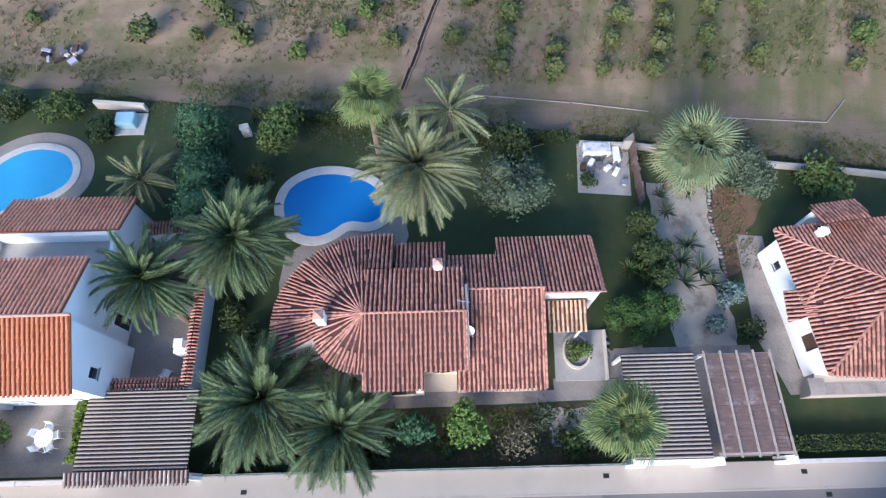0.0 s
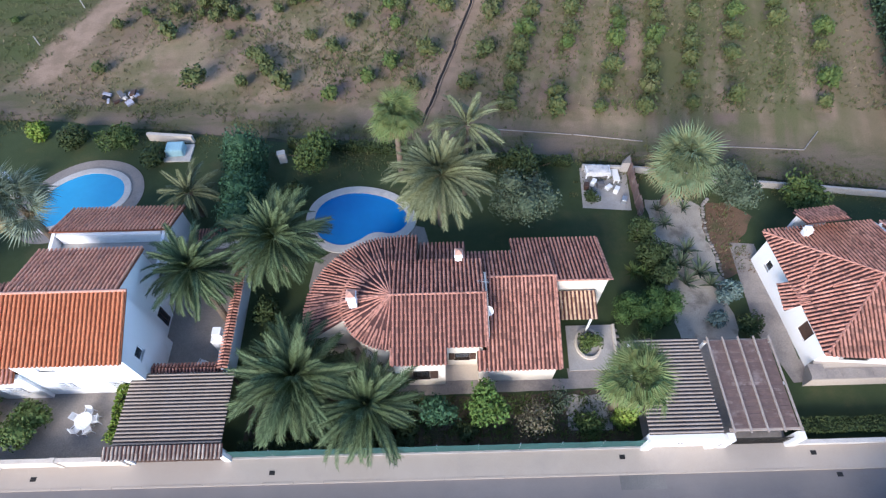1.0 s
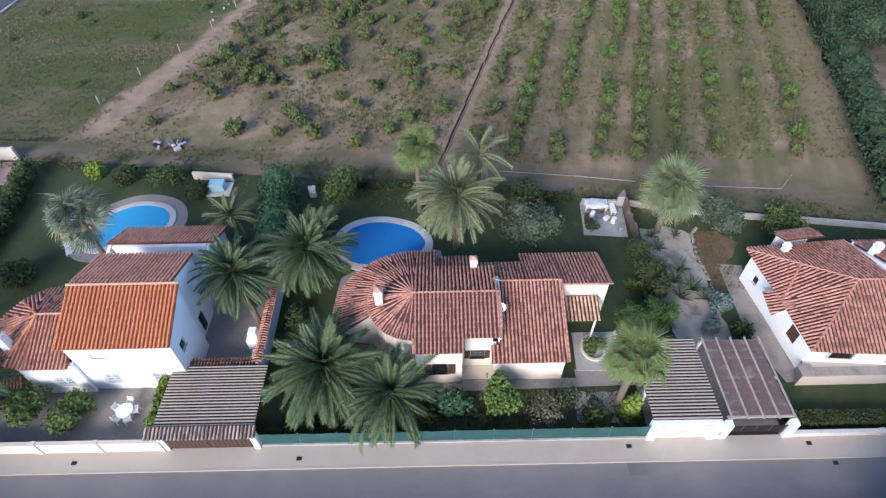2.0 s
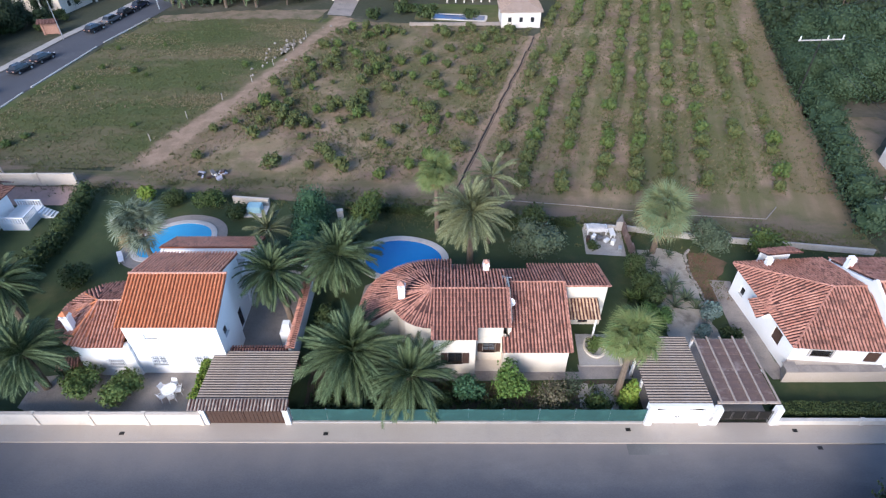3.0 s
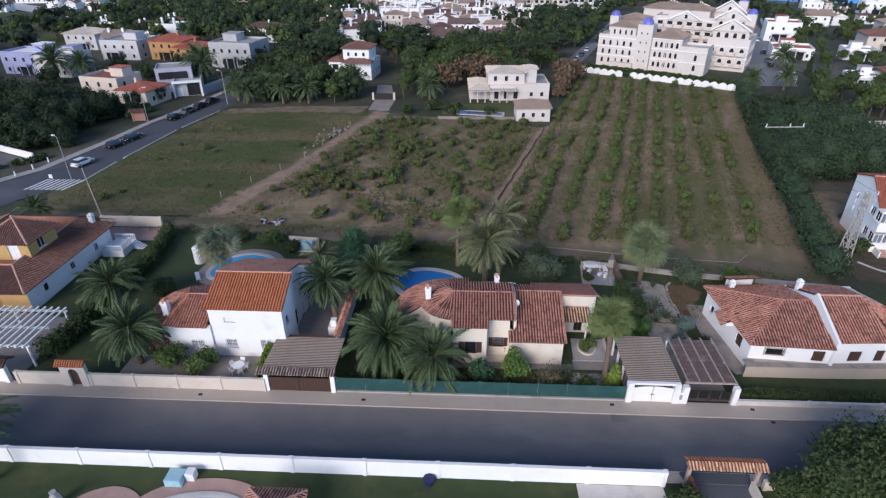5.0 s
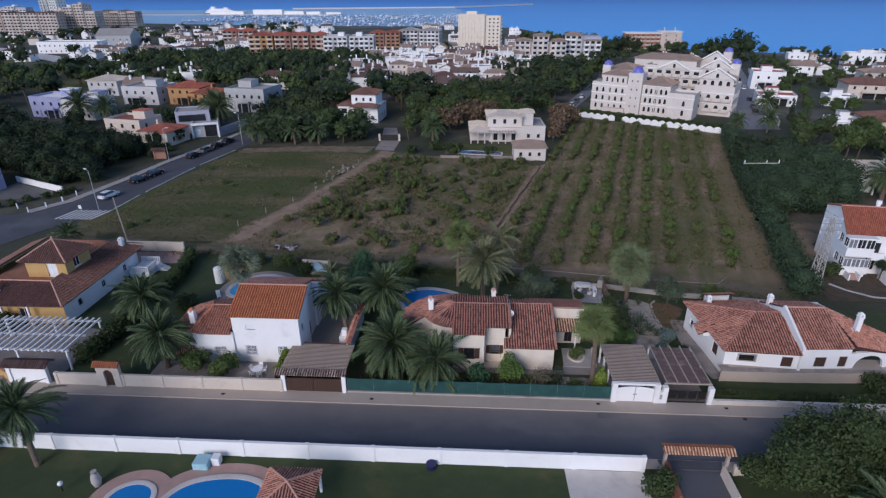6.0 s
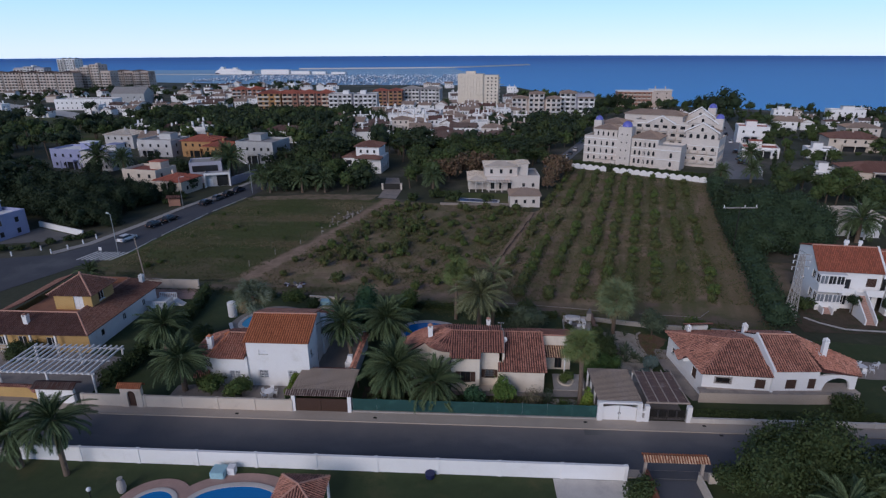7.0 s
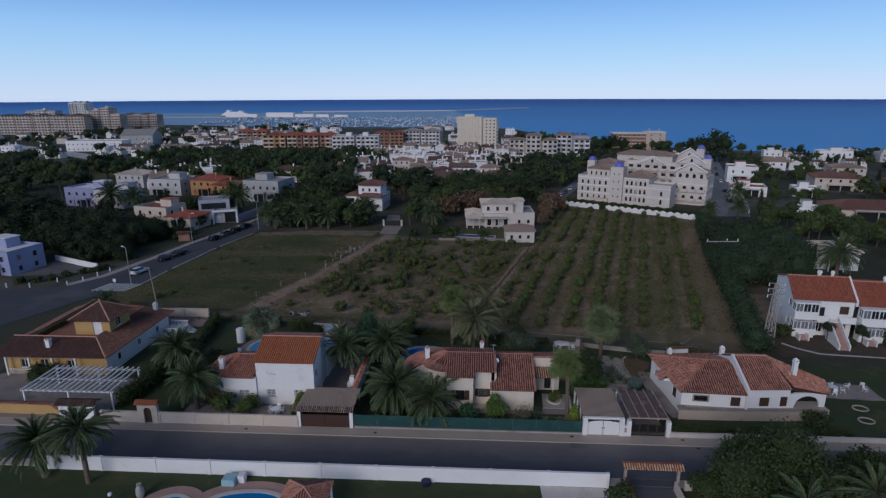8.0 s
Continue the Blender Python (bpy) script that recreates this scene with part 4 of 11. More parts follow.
def ridge_tiles(house, pts, m, r=0.12):
    """A row of half-round ridge tiles along a line, each an object on one mesh."""
    for a, b in zip(pts, pts[1:]):
        a, b = Vector(a), Vector(b)
        n = max(1, round((b - a).length / 0.45))
        ll = (b - a).length / n
        d = (b - a).normalized()
        side = d.cross(Vector((0, 0, 1))).normalized()
        rot = Matrix((side, d, side.cross(d))).transposed().to_4x4()
        for i in range(n):
            mm = Matrix.Translation(a.lerp(b, i / n)) @ rot @ Matrix.Diagonal((r / 0.12, ll / 0.45, r / 0.12, 1))
            if m.name not in RIDGE:
                bm = bmesh.new()
                tube(bm, (0, -0.02, 0.02), (0, 0.48, 0.02), 0.13, 0.112, 8)
                RIDGE[m.name] = part("ridge_tile", bm, m, house)
                RIDGE[m.name].matrix_basis = mm
            else:
                again(RIDGE[m.name], mm, house)


def chimney(house, x, y, z0, z1, m, w=0.55, cap=None):
    bm = bmesh.new()
    box(bm, x - w / 2, y - w / 2, z0, x + w / 2, y + w / 2, z1 - 0.45)
    box(bm, x - w / 2 - 0.06, y - w / 2 - 0.06, z1 - 0.45, x + w / 2 + 0.06, y + w / 2 + 0.06, z1 - 0.37)
    for sx in (-1, 1):
        for sy in (-1, 1):
            cx, cy = x + sx * (w / 2 - 0.07), y + sy * (w / 2 - 0.07)
            box(bm, cx - 0.07, cy - 0.07, z1 - 0.37, cx + 0.07, cy + 0.07, z1 - 0.12)
    ch = part("chimney", bm, m, house)
    bm = bmesh.new()
    h = w / 2 + 0.03
    top = bm.verts.new((x, y, z1 + 0.14))
    lo = [bm.verts.new((x + a * h, y + b * h, z1 - 0.12)) for a, b in ((-1, -1), (1, -1), (1, 1), (-1, 1))]
    for i in range(4):
        bm.faces.new((lo[i], lo[(i + 1) % 4], top))
    bm.faces.new(lo[::-1])
    part("chimney_cap", bm, cap or m, ch, "small pitched chimney cap")


# ---- the bungalow in the middle ----
def bungalow():
    h = thing("bungalow", "cream bungalow with weathered terracotta tile roofs and round end", "house")
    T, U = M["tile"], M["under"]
    ap = (-4.3, 8.65, 6.1)
    R = "weathered terracotta barrel tiles, darkened by lichen"
    tile_roof(h, [(-4.3, 8.65, 6.1), (-0.6, 8.65, 6.1), (-0.6, 4.15, 4.8), (-4.3, 4.15, 4.8)], T, U, single=True, label=R)
    tile_roof(h, [(-0.6, 8.65, 6.1), (2.1, 8.65, 6.1), (2.1, 5.2, 5.1), (-0.6, 5.2, 5.1)], T, U, single=True)
    tile_roof(h, [(2.1, 8.65, 6.1), (-4.3, 8.65, 6.1), (-4.3, 11.75, 5.2), (2.1, 11.75, 5.2)], T, U)
    ri, ro = 3.5, 6.35
    angs = [90, 101, 112, 123, 134, 145, 156, 167, 178, 189, 200, 212, 224, 236, 248, 259, 270]
    for a0, a1 in zip(angs, angs[1:]):
        c0, s0, c1, s1 = (f(radians(a)) for a in (a0, a1) for f in (math.cos, math.sin))
        tile_roof(h, [ap, (ap[0] + ri * c0, ap[1] + ri * s0, 5.05), (ap[0] + ri * c1, ap[1] + ri * s1, 5.05)], T, U, 0.22)
        if a1 <= 200:
            tile_roof(h, [(ap[0] + ri * 0.97 * c0, ap[1] + ri * 0.97 * s0, 4.96), (ap[0] + ro * c0, ap[1] + ro * s0, 3.6),
                          (ap[0] + ro * c1, ap[1] + ro * s1, 3.6), (ap[0] + ri * 0.97 * c1, ap[1] + ri * 0.97 * s1, 4.96)], T, U, 0.25)
            if a1 in (134, 178):
                ridge_tiles(h, [(ap[0] + ri * 0.97 * c1, ap[1] + ri * 0.97 * s1, 4.98), (ap[0] + ro * c1, ap[1] + ro * s1, 3.64)], M["tile"], 0.10)
        if a1 in (178, 224):
            ridge_tiles(h, [ap, (ap[0] + ri * c1, ap[1] + ri * s1, 5.06)], M["tile"], 0.10)
    tile_roof(h, [(-2.6, 12.0, 4.96), (-4.3, 12.0, 4.96), (-4.3, 15.0, 3.6), (-2.6, 15.0, 3.6)], T, U)
    tile_roof(h, [(1.0, 11.4, 4.75), (-2.55, 11.4, 4.75), (-2.55, 14.3, 3.55), (1.0, 14.3, 3.55)], T, U)
    tile_roof(h, [(4.4, 10.35, 5.2), (1.02, 10.35, 5.2), (1.02, 13.0, 4.15), (4.4, 13.0, 4.15)], T, U)
    tile_roof(h, [(2.12, 10.35, 5.2), (7.2, 10.35, 5.2), (7.2, 4.3, 3.05), (2.12, 4.3, 3.05)], T, U)
    tile_roof(h, [(1.45, 5.55, 3.5), (2.1, 5.55, 3.5), (2.1, 4.3, 3.05), (1.45, 4.3, 3.05)], T, U)
    tile_roof(h, [(7.2, 10.35, 5.2), (4.42, 10.35, 5.2), (4.42, 14.6, 3.4), (7.2, 14.6, 3.4)], T, U)
    tile_roof(h, [(11.2, 10.05, 4.95), (7.22, 10.05, 4.95), (7.22, 14.6, 3.39), (11.2, 14.6, 3.39)], T, U)
    tile_roof(h, [(7.3, 9.95, 3.55), (10.3, 9.95, 3.55), (10.3, 8.0, 3.0), (7.3, 8.0, 3.0)], M["tile_pale"], U, label="pale ochre barrel tiles over a porch")
    for line in ([ap, (2.15, 8.65, 6.12)], [(2.1, 10.35, 5.22), (7.25, 10.35, 5.22)], [(7.2, 10.35, 5.2), (7.2, 4.3, 3.1)], [(2.1, 8.6, 6.1), (2.1, 5.2, 5.14)],
                 [(7.25, 10.05, 4.97), (11.25, 10.05, 4.97)], [(11.2, 10.05, 4.95), (11.2, 14.6, 3.42)], [(-4.3, 5.2, 5.1), (-4.3, 4.15, 4.84)]):
        ridge_tiles(h, line, M["tile"], 0.08)
    C = M["cream"]
    hole_a, hole_b = (1.2, 2.35, 1.45, 2.8), (0.72, 1.75, 1.2, 2.3)
    wall(h, "wall", (-4.2, 4.45), (-0.75, 4.45), 4.75, C, [hole_a])
    window(h, (-4.2, 4.45), (-0.75, 4.45), hole_a, "open", M["dark_wood"])
    wall(h, "wall", (-0.75, 4.45), (-0.75, 5.9), [(0, 4.75), (1.45, 5.2)], C)
    wall(h, "wall", (-0.75, 5.9), (1.6, 5.9), 5.2, C, [hole_b])
    window(h, (-0.75, 5.9), (1.6, 5.9), hole_b, "open", M["dark_wood"], leaf=0.42)
    wall(h, "wall", (1.6, 5.9), (1.6, 4.6), [(0, 3.45), (1.3, 3.1)], C)
    wall(h, "wall", (1.6, 4.6), (7.0, 4.6), 3.1, C)
    wall(h, "wall", (7.0, 4.6), (7.0, 10.1), [(0, 3.1), (5.5, 5.05)], C)
    hole_d = (2.0, 2.9, 0.2, 2.3)
    wall(h, "wall", (7.0, 10.1), (11.0, 10.1), 4.8, C, [hole_d])
    window(h, (7.0, 10.1), (11.0, 10.1), hole_d, "plain", M["dark_wood"], kind="door")
    wall(h, "wall", (11.0, 10.1), (11.0, 14.4), [(0, 4.8), (4.3, 3.4)], C)
    wall(h, "wall", (11.0, 14.4), (4.6, 14.4), 3.38, C)
    wall(h, "wall", (4.6, 14.4), (4.6, 12.8), [(0, 3.38), (1.6, 4.15)], C)
    wall(h, "wall", (4.6, 12.8), (0.9, 12.8), 4.15, C)
    wall(h, "wall", (0.9, 12.8), (0.9, 14.1), [(0, 4.1), (1.3, 3.55)], C)
    wall(h, "wall", (0.9, 14.1), (-2.5, 14.1), 3.55, C)
    pts = [(-2.6, 14.7)] + [(ap[0] + 6.0 * math.cos(radians(a)), ap[1] + 6.0 * math.sin(radians(a))) for a in angs[:11:2]]
    for a, b in zip(pts, pts[1:]):
        wall(h, "wall", a, b, 3.7, C)
    wall(h, "wall", pts[-1], (ap[0] + 3.2 * math.cos(radians(200)), ap[1] + 3.2 * math.sin(radians(200))), [(0, 3.6), (2.8, 4.9)], C)
    pts = [(ap[0] + 3.2 * math.cos(radians(a)), ap[1] + 3.2 * math.sin(radians(a))) for a in (200, 224, 248, 268)]
    for a, b in zip(pts, pts[1:]):
        hh = (0.35, 0.95, 1.6, 2.9) if a == pts[1] else None
        wall(h, "wall", a, b, 4.98, C, [hh] if hh else [])
        if hh:
            window(h, a, b, hh, "grille", M["white"])
    wall(h, "wall", (2.0, 10.6), (2.0, 5.9), [(0, 5.5), (1.95, 6.0), (4.7, 5.25)], C)
    bm = bmesh.new()
    tube(bm, (9.95, 8.2, 0), (9.95, 8.2, 2.95), 0.09, 0.09, 8)
    part("porch_post", bm, M["white"], h)
    chimney(h, -6.9, 8.4, 4.4, 7.0, M["white"], 0.56, M["ridge"])
    chimney(h, 0.4, 11.9, 4.2, 6.3, M["white"], 0.5, M["ridge"])
    return h


bungalow()

dish = thing("satellite_dish", "white satellite dish on the bungalow roof", "satellite dish")
bm = bmesh.new()
bmesh.ops.create_uvsphere(bm, u_segments=16, v_segments=10, radius=0.6)
bmesh.ops.delete(bm, geom=[v for v in bm.verts if v.co.z > -0.36], context="VERTS")
for v in bm.verts:
    v.co.z += 0.45
bm.transform(pose(2.25, 7.5, 5.55, 50, 0, -20))
part("reflector", bm, M["plastic"], dish)
bm = bmesh.new()
tube(bm, (2.25, 7.75, 4.2), (2.25, 7.7, 5.5), 0.035)
tube(bm, (2.25, 7.6, 5.3), (2.45, 7.05, 5.75), 0.02)
part("mast", bm, M["metal"], dish)
antenna = thing("roof_antenna", "thin metal television antenna on the bungalow ridge", "antenna")
bm = bmesh.new()
tube(bm, (1.9, 8.9, 5.3), (1.9, 8.9, 7.2), 0.025)
part("mast", bm, M["metal"], antenna)
bm = bmesh.new()
tube(bm, (1.5, 9.0, 7.1), (2.3, 8.85, 7.1), 0.015)
for i in range(7):
    x = 1.55 + i * 0.11
    tube(bm, (x, 8.75, 7.1), (x + 0.03, 9.1, 7.1), 0.01, n=4)
part("crossbars", bm, M["metal"], antenna)

# small terrace with a round bed east of the bungalow
terrace = thing("garden_terrace", "raised pale terrace with a round planted bed", "terrace")
bm = bmesh.new()
prism(bm, [(8.35, 5.2), (12.0, 5.2), (12.25, 8.75), (8.55, 8.75)], -0.02, 0.16)
part("floor_slab", bm, M["concrete"], terrace)
bm = bmesh.new()
prism(bm, [(11.8, 5.2), (12.0, 5.2), (12.2, 8.7), (12.0, 8.7)], 0.16, 0.4)
part("edge_wall", bm, M["beige"], terrace)
for k in range(22):
    a, b = k * math.tau / 22, (k + 0.97) * math.tau / 22
    bm = bmesh.new()
    prism(bm, [(10.0 + r * math.cos(t), 7.2 + 1.25 * r * math.sin(t)) for r, t in ((0.85, a), (1.0, a), (1.0, b), (0.85, b))], 0.16, 0.36)
    part("kerb_piece", bm, M["beige"], terrace)


# ---- the two-storey house to the west ----
def west_house():
    h = thing("two_storey_house", "white two-storey house with bright orange tile roof", "house")
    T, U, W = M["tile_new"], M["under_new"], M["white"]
    tile_roof(h, [(-29.2, 8.45, 8.0), (-21.15, 8.45, 8.0), (-21.15, 4.15, 6.25), (-29.2, 4.15, 6.25)], T, U, label="bright orange barrel tiles")
    tile_roof(h, [(-21.75, 8.5, 8.0), (-29.2, 8.5, 8.0), (-29.2, 12.6, 6.6), (-21.75, 12.6, 6.6)], M["tile_pink_lit"], U, label="pink barrel tiles, coloured brighter for the sky-lit north slope")
    ridge_tiles(h, [(-29.2, 8.45, 8.02), (-21.15, 8.45, 8.02)], M["ridge"], 0.1)
    hs = [(1.2, 2.4, 1.1, 2.25), (4.9, 6.0, 1.1, 2.25)]
    p, q = (-29.0, 4.5), (-21.4, 4.5)
    up = (1.5, 2.6, 4.4, 5.0)
    wall(h, "wall", p, q, 6.25, W, hs + [up])
    for k in hs:
        window(h, p, q, k, "grille", W)
    window(h, p, q, up, "white", W)
    wall(h, "wall", (-21.4, 4.5), (-21.4, 8.3), [(0, 6.2), (3.8, 7.8)], W, [(0.9, 1.7, 3.6, 4.6)])
    window(h, (-21.4, 4.5), (-21.4, 8.3), (0.9, 1.7, 3.6, 4.6), "plain", W)
    wall(h, "wall", (-21.4, 8.3), (-21.95, 8.3), 7.8, W)
    wall(h, "wall", (-21.95, 8.3), (-21.95, 12.4), [(0, 7.9), (4.1, 6.5)], W, [(1.2, 2.1, 0.1, 2.2)])
    window(h, (-21.95, 8.3), (-21.95, 12.4), (1.2, 2.1, 0.1, 2.2), "plain", M["dark_wood"], kind="door")
    wall(h, "wall", (-21.95, 12.4), (-29.0, 12.4), 6.5, W)
    wall(h, "wall", (-29.0, 12.4), (-29.0, 4.5), [(0, 6.5), (3.95, 7.9), (7.9, 6.2)], W)
    # low northern wing with a terrace in front of it
    tile_roof(h, [(-30.5, 15.4, 4.9), (-21.4, 15.4, 4.9), (-21.4, 18.6, 3.5), (-30.5, 18.6, 3.5)][::-1], M["tile_pink_lit"], U, label="pink barrel tiles, coloured brighter for the sky-lit north slope")
    wall(h, "wall", (-21.7, 12.4), (-21.7, 18.3), [(0, 4.2), (3.0, 4.75), (5.9, 3.45)], W)
    wall(h, "wall", (-21.7, 18.3), (-30.3, 18.3), 3.4, W)
    wall(h, "wall", (-30.3, 18.3), (-30.3, 12.4), [(0, 3.45), (2.9, 4.75), (5.9, 4.2)], W)
    bm = bmesh.new()
    box(bm, -30.3, 12.65, 3.6, -21.95, 15.3, 3.72)
    part("terrace_floor", bm, M["concrete"], h)
    bm = bmesh.new()
    box(bm, -29.9, 15.1, 3.72, -22.0, 15.35, 4.8)
    part("parapet", bm, W, h)
    # single-storey western wing, rounded at its end
    ap = (-32.3, 7.7, 5.6)
    tile_roof(h, [ap, (-29.2, 7.7, 5.6), (-29.2, 3.9, 4.1), (-32.3, 3.9, 4.1)], M["tile"], M["under_new"])
    tile_roof(h, [(-29.2, 7.7, 5.6), ap, (-32.3, 11.5, 4.1), (-29.2, 11.5, 4.1)], M["tile"], M["under"])
    angs = [90, 116, 142, 168, 194, 220, 246, 270]
    for a0, a1 in zip(angs, angs[1:]):
        c0, s0, c1, s1 = (f(radians(a)) for a in (a0, a1) for f in (math.cos, math.sin))
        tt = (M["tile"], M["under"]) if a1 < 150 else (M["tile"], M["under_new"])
        tile_roof(h, [ap, (ap[0] + 3.8 * c0, ap[1] + 3.8 * s0, 4.1), (ap[0] + 3.8 * c1, ap[1] + 3.8 * s1, 4.1)], *tt)
        if a1 in (142, 194, 246):
            ridge_tiles(h, [ap, (ap[0] + 3.8 * c1, ap[1] + 3.8 * s1, 4.12)], T, 0.09)
        a, b = ((ap[0] + 3.45 * math.cos(radians(k)), ap[1] + 3.45 * math.sin(radians(k))) for k in (a0, a1))
        wall(h, "wall", a, b, 4.05, W)
    ridge_tiles(h, [ap, (-29.2, 7.7, 5.62)], M["ridge"], 0.09)
    hw = (0.9, 2.3, 1.1, 2.2)
    wall(h, "wall", (-32.3, 4.25), (-29.0, 4.25), 4.05, W, [hw])
    window(h, (-32.3, 4.25), (-29.0, 4.25), hw, "grille", W)
    wall(h, "wall", (-29.0, 11.2), (-32.3, 11.2), 4.05, W)
    chimney(h, -33.9, 5.6, 4.2, 6.3, W, 0.6, T)
    return h


west_house()


def tiled_wall(name, label, p, q, z, m, cap, w=0.5):
    """A garden wall with a coping of short tiles."""
    t = thing(name, label, "wall")
    wall(t, "wall_body", p, q, z, m, thick=0.22)
    p, q = Vector(p), Vector(q)
    d = (q - p).normalized()
    n = Vector((-d.y, d.x))
    a, b = p + n * 0.11, q + n * 0.11
    for sgn in (-1, 1):
        e0, e1 = a + n * sgn * w / 2, b + n * sgn * w / 2
        pts = [(*a, z + 0.16), (*b, z + 0.16), (*e1, z + 0.02), (*e0, z + 0.02)]
        tile_roof(t, pts, cap, M["under"], 0.24, 0.28, 0.05, name="coping")
    return t


tiled_wall("tiled_garden_wall", "white yard wall with a striped tile coping", (-16.2, 5.2), (-16.2, 14.5), 2.3, M["white"], M["tile"], 0.55)
tiled_wall("tiled_garden_wall", "white yard wall with a striped tile coping", (-21.4, 5.3), (-16.3, 5.3), 2.0, M["white"], M["tile"], 0.55)
tiled_wall("tiled_garden_wall", "low white wall with a dark tile coping", (-21.2, 16.6), (-16.4, 17.0), 2.0, M["white"], M["tile"], 0.9)


# ---- carports and gates along the street ----
def ribbed(house, name, x0, x1, y0, y1, z_s, z_n, m, pitch=0.28, label=""):
    """A ribbed roof: a sheet coloured dark for the grooves' shade, with raised rounded ribs along x, sloping from south
    to north.
    """
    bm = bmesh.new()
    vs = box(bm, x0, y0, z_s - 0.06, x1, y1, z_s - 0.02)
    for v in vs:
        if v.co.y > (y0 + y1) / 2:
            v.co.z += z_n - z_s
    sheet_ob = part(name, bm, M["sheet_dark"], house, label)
    n = int((y1 - y0) / pitch)
    first = None
    for i in range(n):
        t = (i + 0.5) / n
        mm = pose(x0, y0 + (y1 - y0) * t, z_s + (z_n - z_s) * t)
        if first is None:
            bm = bmesh.new()
            w = pitch * 0.29
            for k in range(4):
                a, b = math.pi * k / 4, math.pi * (k + 1) / 4
                bm.faces.new([bm.verts.new(v) for v in ((0, -math.cos(a) * w, math.sin(a) * 0.07), (x1 - x0, -math.cos(a) * w, math.sin(a) * 0.07), (x1 - x0, -math.cos(b) * w, math.sin(b) * 0.07), (0, -math.cos(b) * w, math.sin(b) * 0.07))])
            for x in (0, x1 - x0):
                bm.faces.new([bm.verts.new((x, -math.cos(math.pi * k / 4) * w, math.sin(math.pi * k / 4) * 0.07)) for k in range(5)])
            bmesh.ops.remove_doubles(bm, verts=bm.verts[:], dist=1e-4)
            bmesh.ops.recalc_face_normals(bm, faces=bm.faces[:])
            first = part("rib", bm, m, sheet_ob)
            first.matrix_basis = mm
        else:
            again(first, mm, sheet_ob)
    return sheet_ob


def post(house, x, y, z0, z1, w, m, name="post"):
    bm = bmesh.new()
    box(bm, x - w / 2, y - w / 2, z0, x + w / 2, y + w / 2, z1)
    return part(name, bm, m, house)


cp = thing("carport", "carport with ridged grey fibre-cement roof and tiled street edge", "carport")
ribbed(cp, "roof", -22.4, -15.35, 0.05, 4.95, 2.5, 2.4, M["fibre"], 0.235, label="ribbed grey-brown roof sheets")
tile_roof(cp, [(-22.9, 0.02, 2.62), (-15.2, 0.02, 2.62), (-15.2, -0.75, 2.38), (-22.9, -0.75, 2.38)], M["tile_faded"], M["under"], 0.27, 0.4, 0.08, name="eave_roof", label="narrow strip of faded brown roof tiles")
for x in (-22.0, -15.55):
    post(cp, x, -0.35, 0, 2.4, 0.42, M["white"], "gate_pillar")
for x, y in ((-22.1, 4.7), (-15.6, 4.7), (-18.8, 4.7)):
    post(cp, x, y, 0, 2.36, 0.16, M["dark_wood"])
for i, (x0, x1) in enumerate(((-21.75, -18.85), (-18.8, -15.8))):
    bm = bmesh.new()
    box(bm, x0, -0.42, 0.08, x1, -0.36, 1.75)
    leaf = part("gate_leaf", bm, M["dark_wood"], cp, "dark brown wooden gate leaf")
    for k in range(9):
        bm = bmesh.new()
        x = x0 + 0.1 + k * (x1 - x0 - 0.2) / 9
        box(bm, x, -0.455, 0.14, x + 0.27, -0.422, 1.7)
        part("board", bm, M["dark_wood"], leaf)

gar = thing("garage", "white garage with arched white gates and ridged grey roof", "garage")
ribbed(gar, "roof", 12.35, 17.15, -0.15, 6.5, 2.5, 2.45, M["fibre"], 0.25, label="ribbed grey-brown roof sheets")
for x in (12.6, 16.9):
    post(gar, x, -0.3, 0, 2.42, 0.55, M["white"], "gate_pillar")
bm = bmesh.new()
box(bm, 12.35, -0.45, 2.2, 17.15, -0.1, 2.44)
part("lintel", bm, M["white"], gar)
for sgn in (0, 1):
    bm = bmesh.new()
    n = 10
    xs0, xs1 = (12.9, 14.72) if sgn == 0 else (14.78, 16.6)
    for k in range(n):
        xa, xb = xs0 + (xs1 - xs0) * k / n, xs0 + (xs1 - xs0) * (k + 1) / n
        za, zb = (1.75 + 0.22 * math.sin(math.pi * (x - 12.9) / 3.7) for x in (xa, xb))
        prism(bm, [(xa, -0.36), (xb, -0.36), (xb, -0.3), (xa, -0.3)], 0.06, [za, zb, zb, za])
    gl = part("gate_leaf", bm, M["white"], gar, "white solid metal gate leaf")
    bm = bmesh.new()
    box(bm, 14.6 if sgn == 0 else 14.82, -0.4, 0.95, 14.68 if sgn == 0 else 14.9, -0.36, 1.1)
    part("handle", bm, M["iron"], gl)
for y in (2.2, 4.3, 6.3):
    post(gar, 12.5, y, 0, 2.4, 0.2, M["white"])
wall(gar, "wall", (17.1, -0.05), (17.1, 6.4), 2.4, M["white"])
sheet("garage_floor", [(12.7, 0.0), (22.4, 0.0), (22.4, 7.4), (12.7, 7.4)], 0.03, M["patio"], "grey concrete floor of the parking bays", "floor")

pg = thing("pergola", "white-posted pergola with brown board canopy and timber beams", "pergola")
for k in range(26):
    bm = bmesh.new()
    y = 0.15 + k * (6.2 / 26)
    z = 2.29 + rng.uniform(-.01, .01)
    box(bm, 17.95, y, z - 0.03, 22.2, y + 0.225, z)
    part("board", bm, M["canopy"], pg)
for k in range(5):
    x = 17.9 + k * 1.1
    bm = bmesh.new()
    box(bm, x - 0.05, -0.15, 2.33, x + 0.05, 6.55, 2.46)
    part("beam", bm, M["beam"], pg, "pale weathered timber beam")
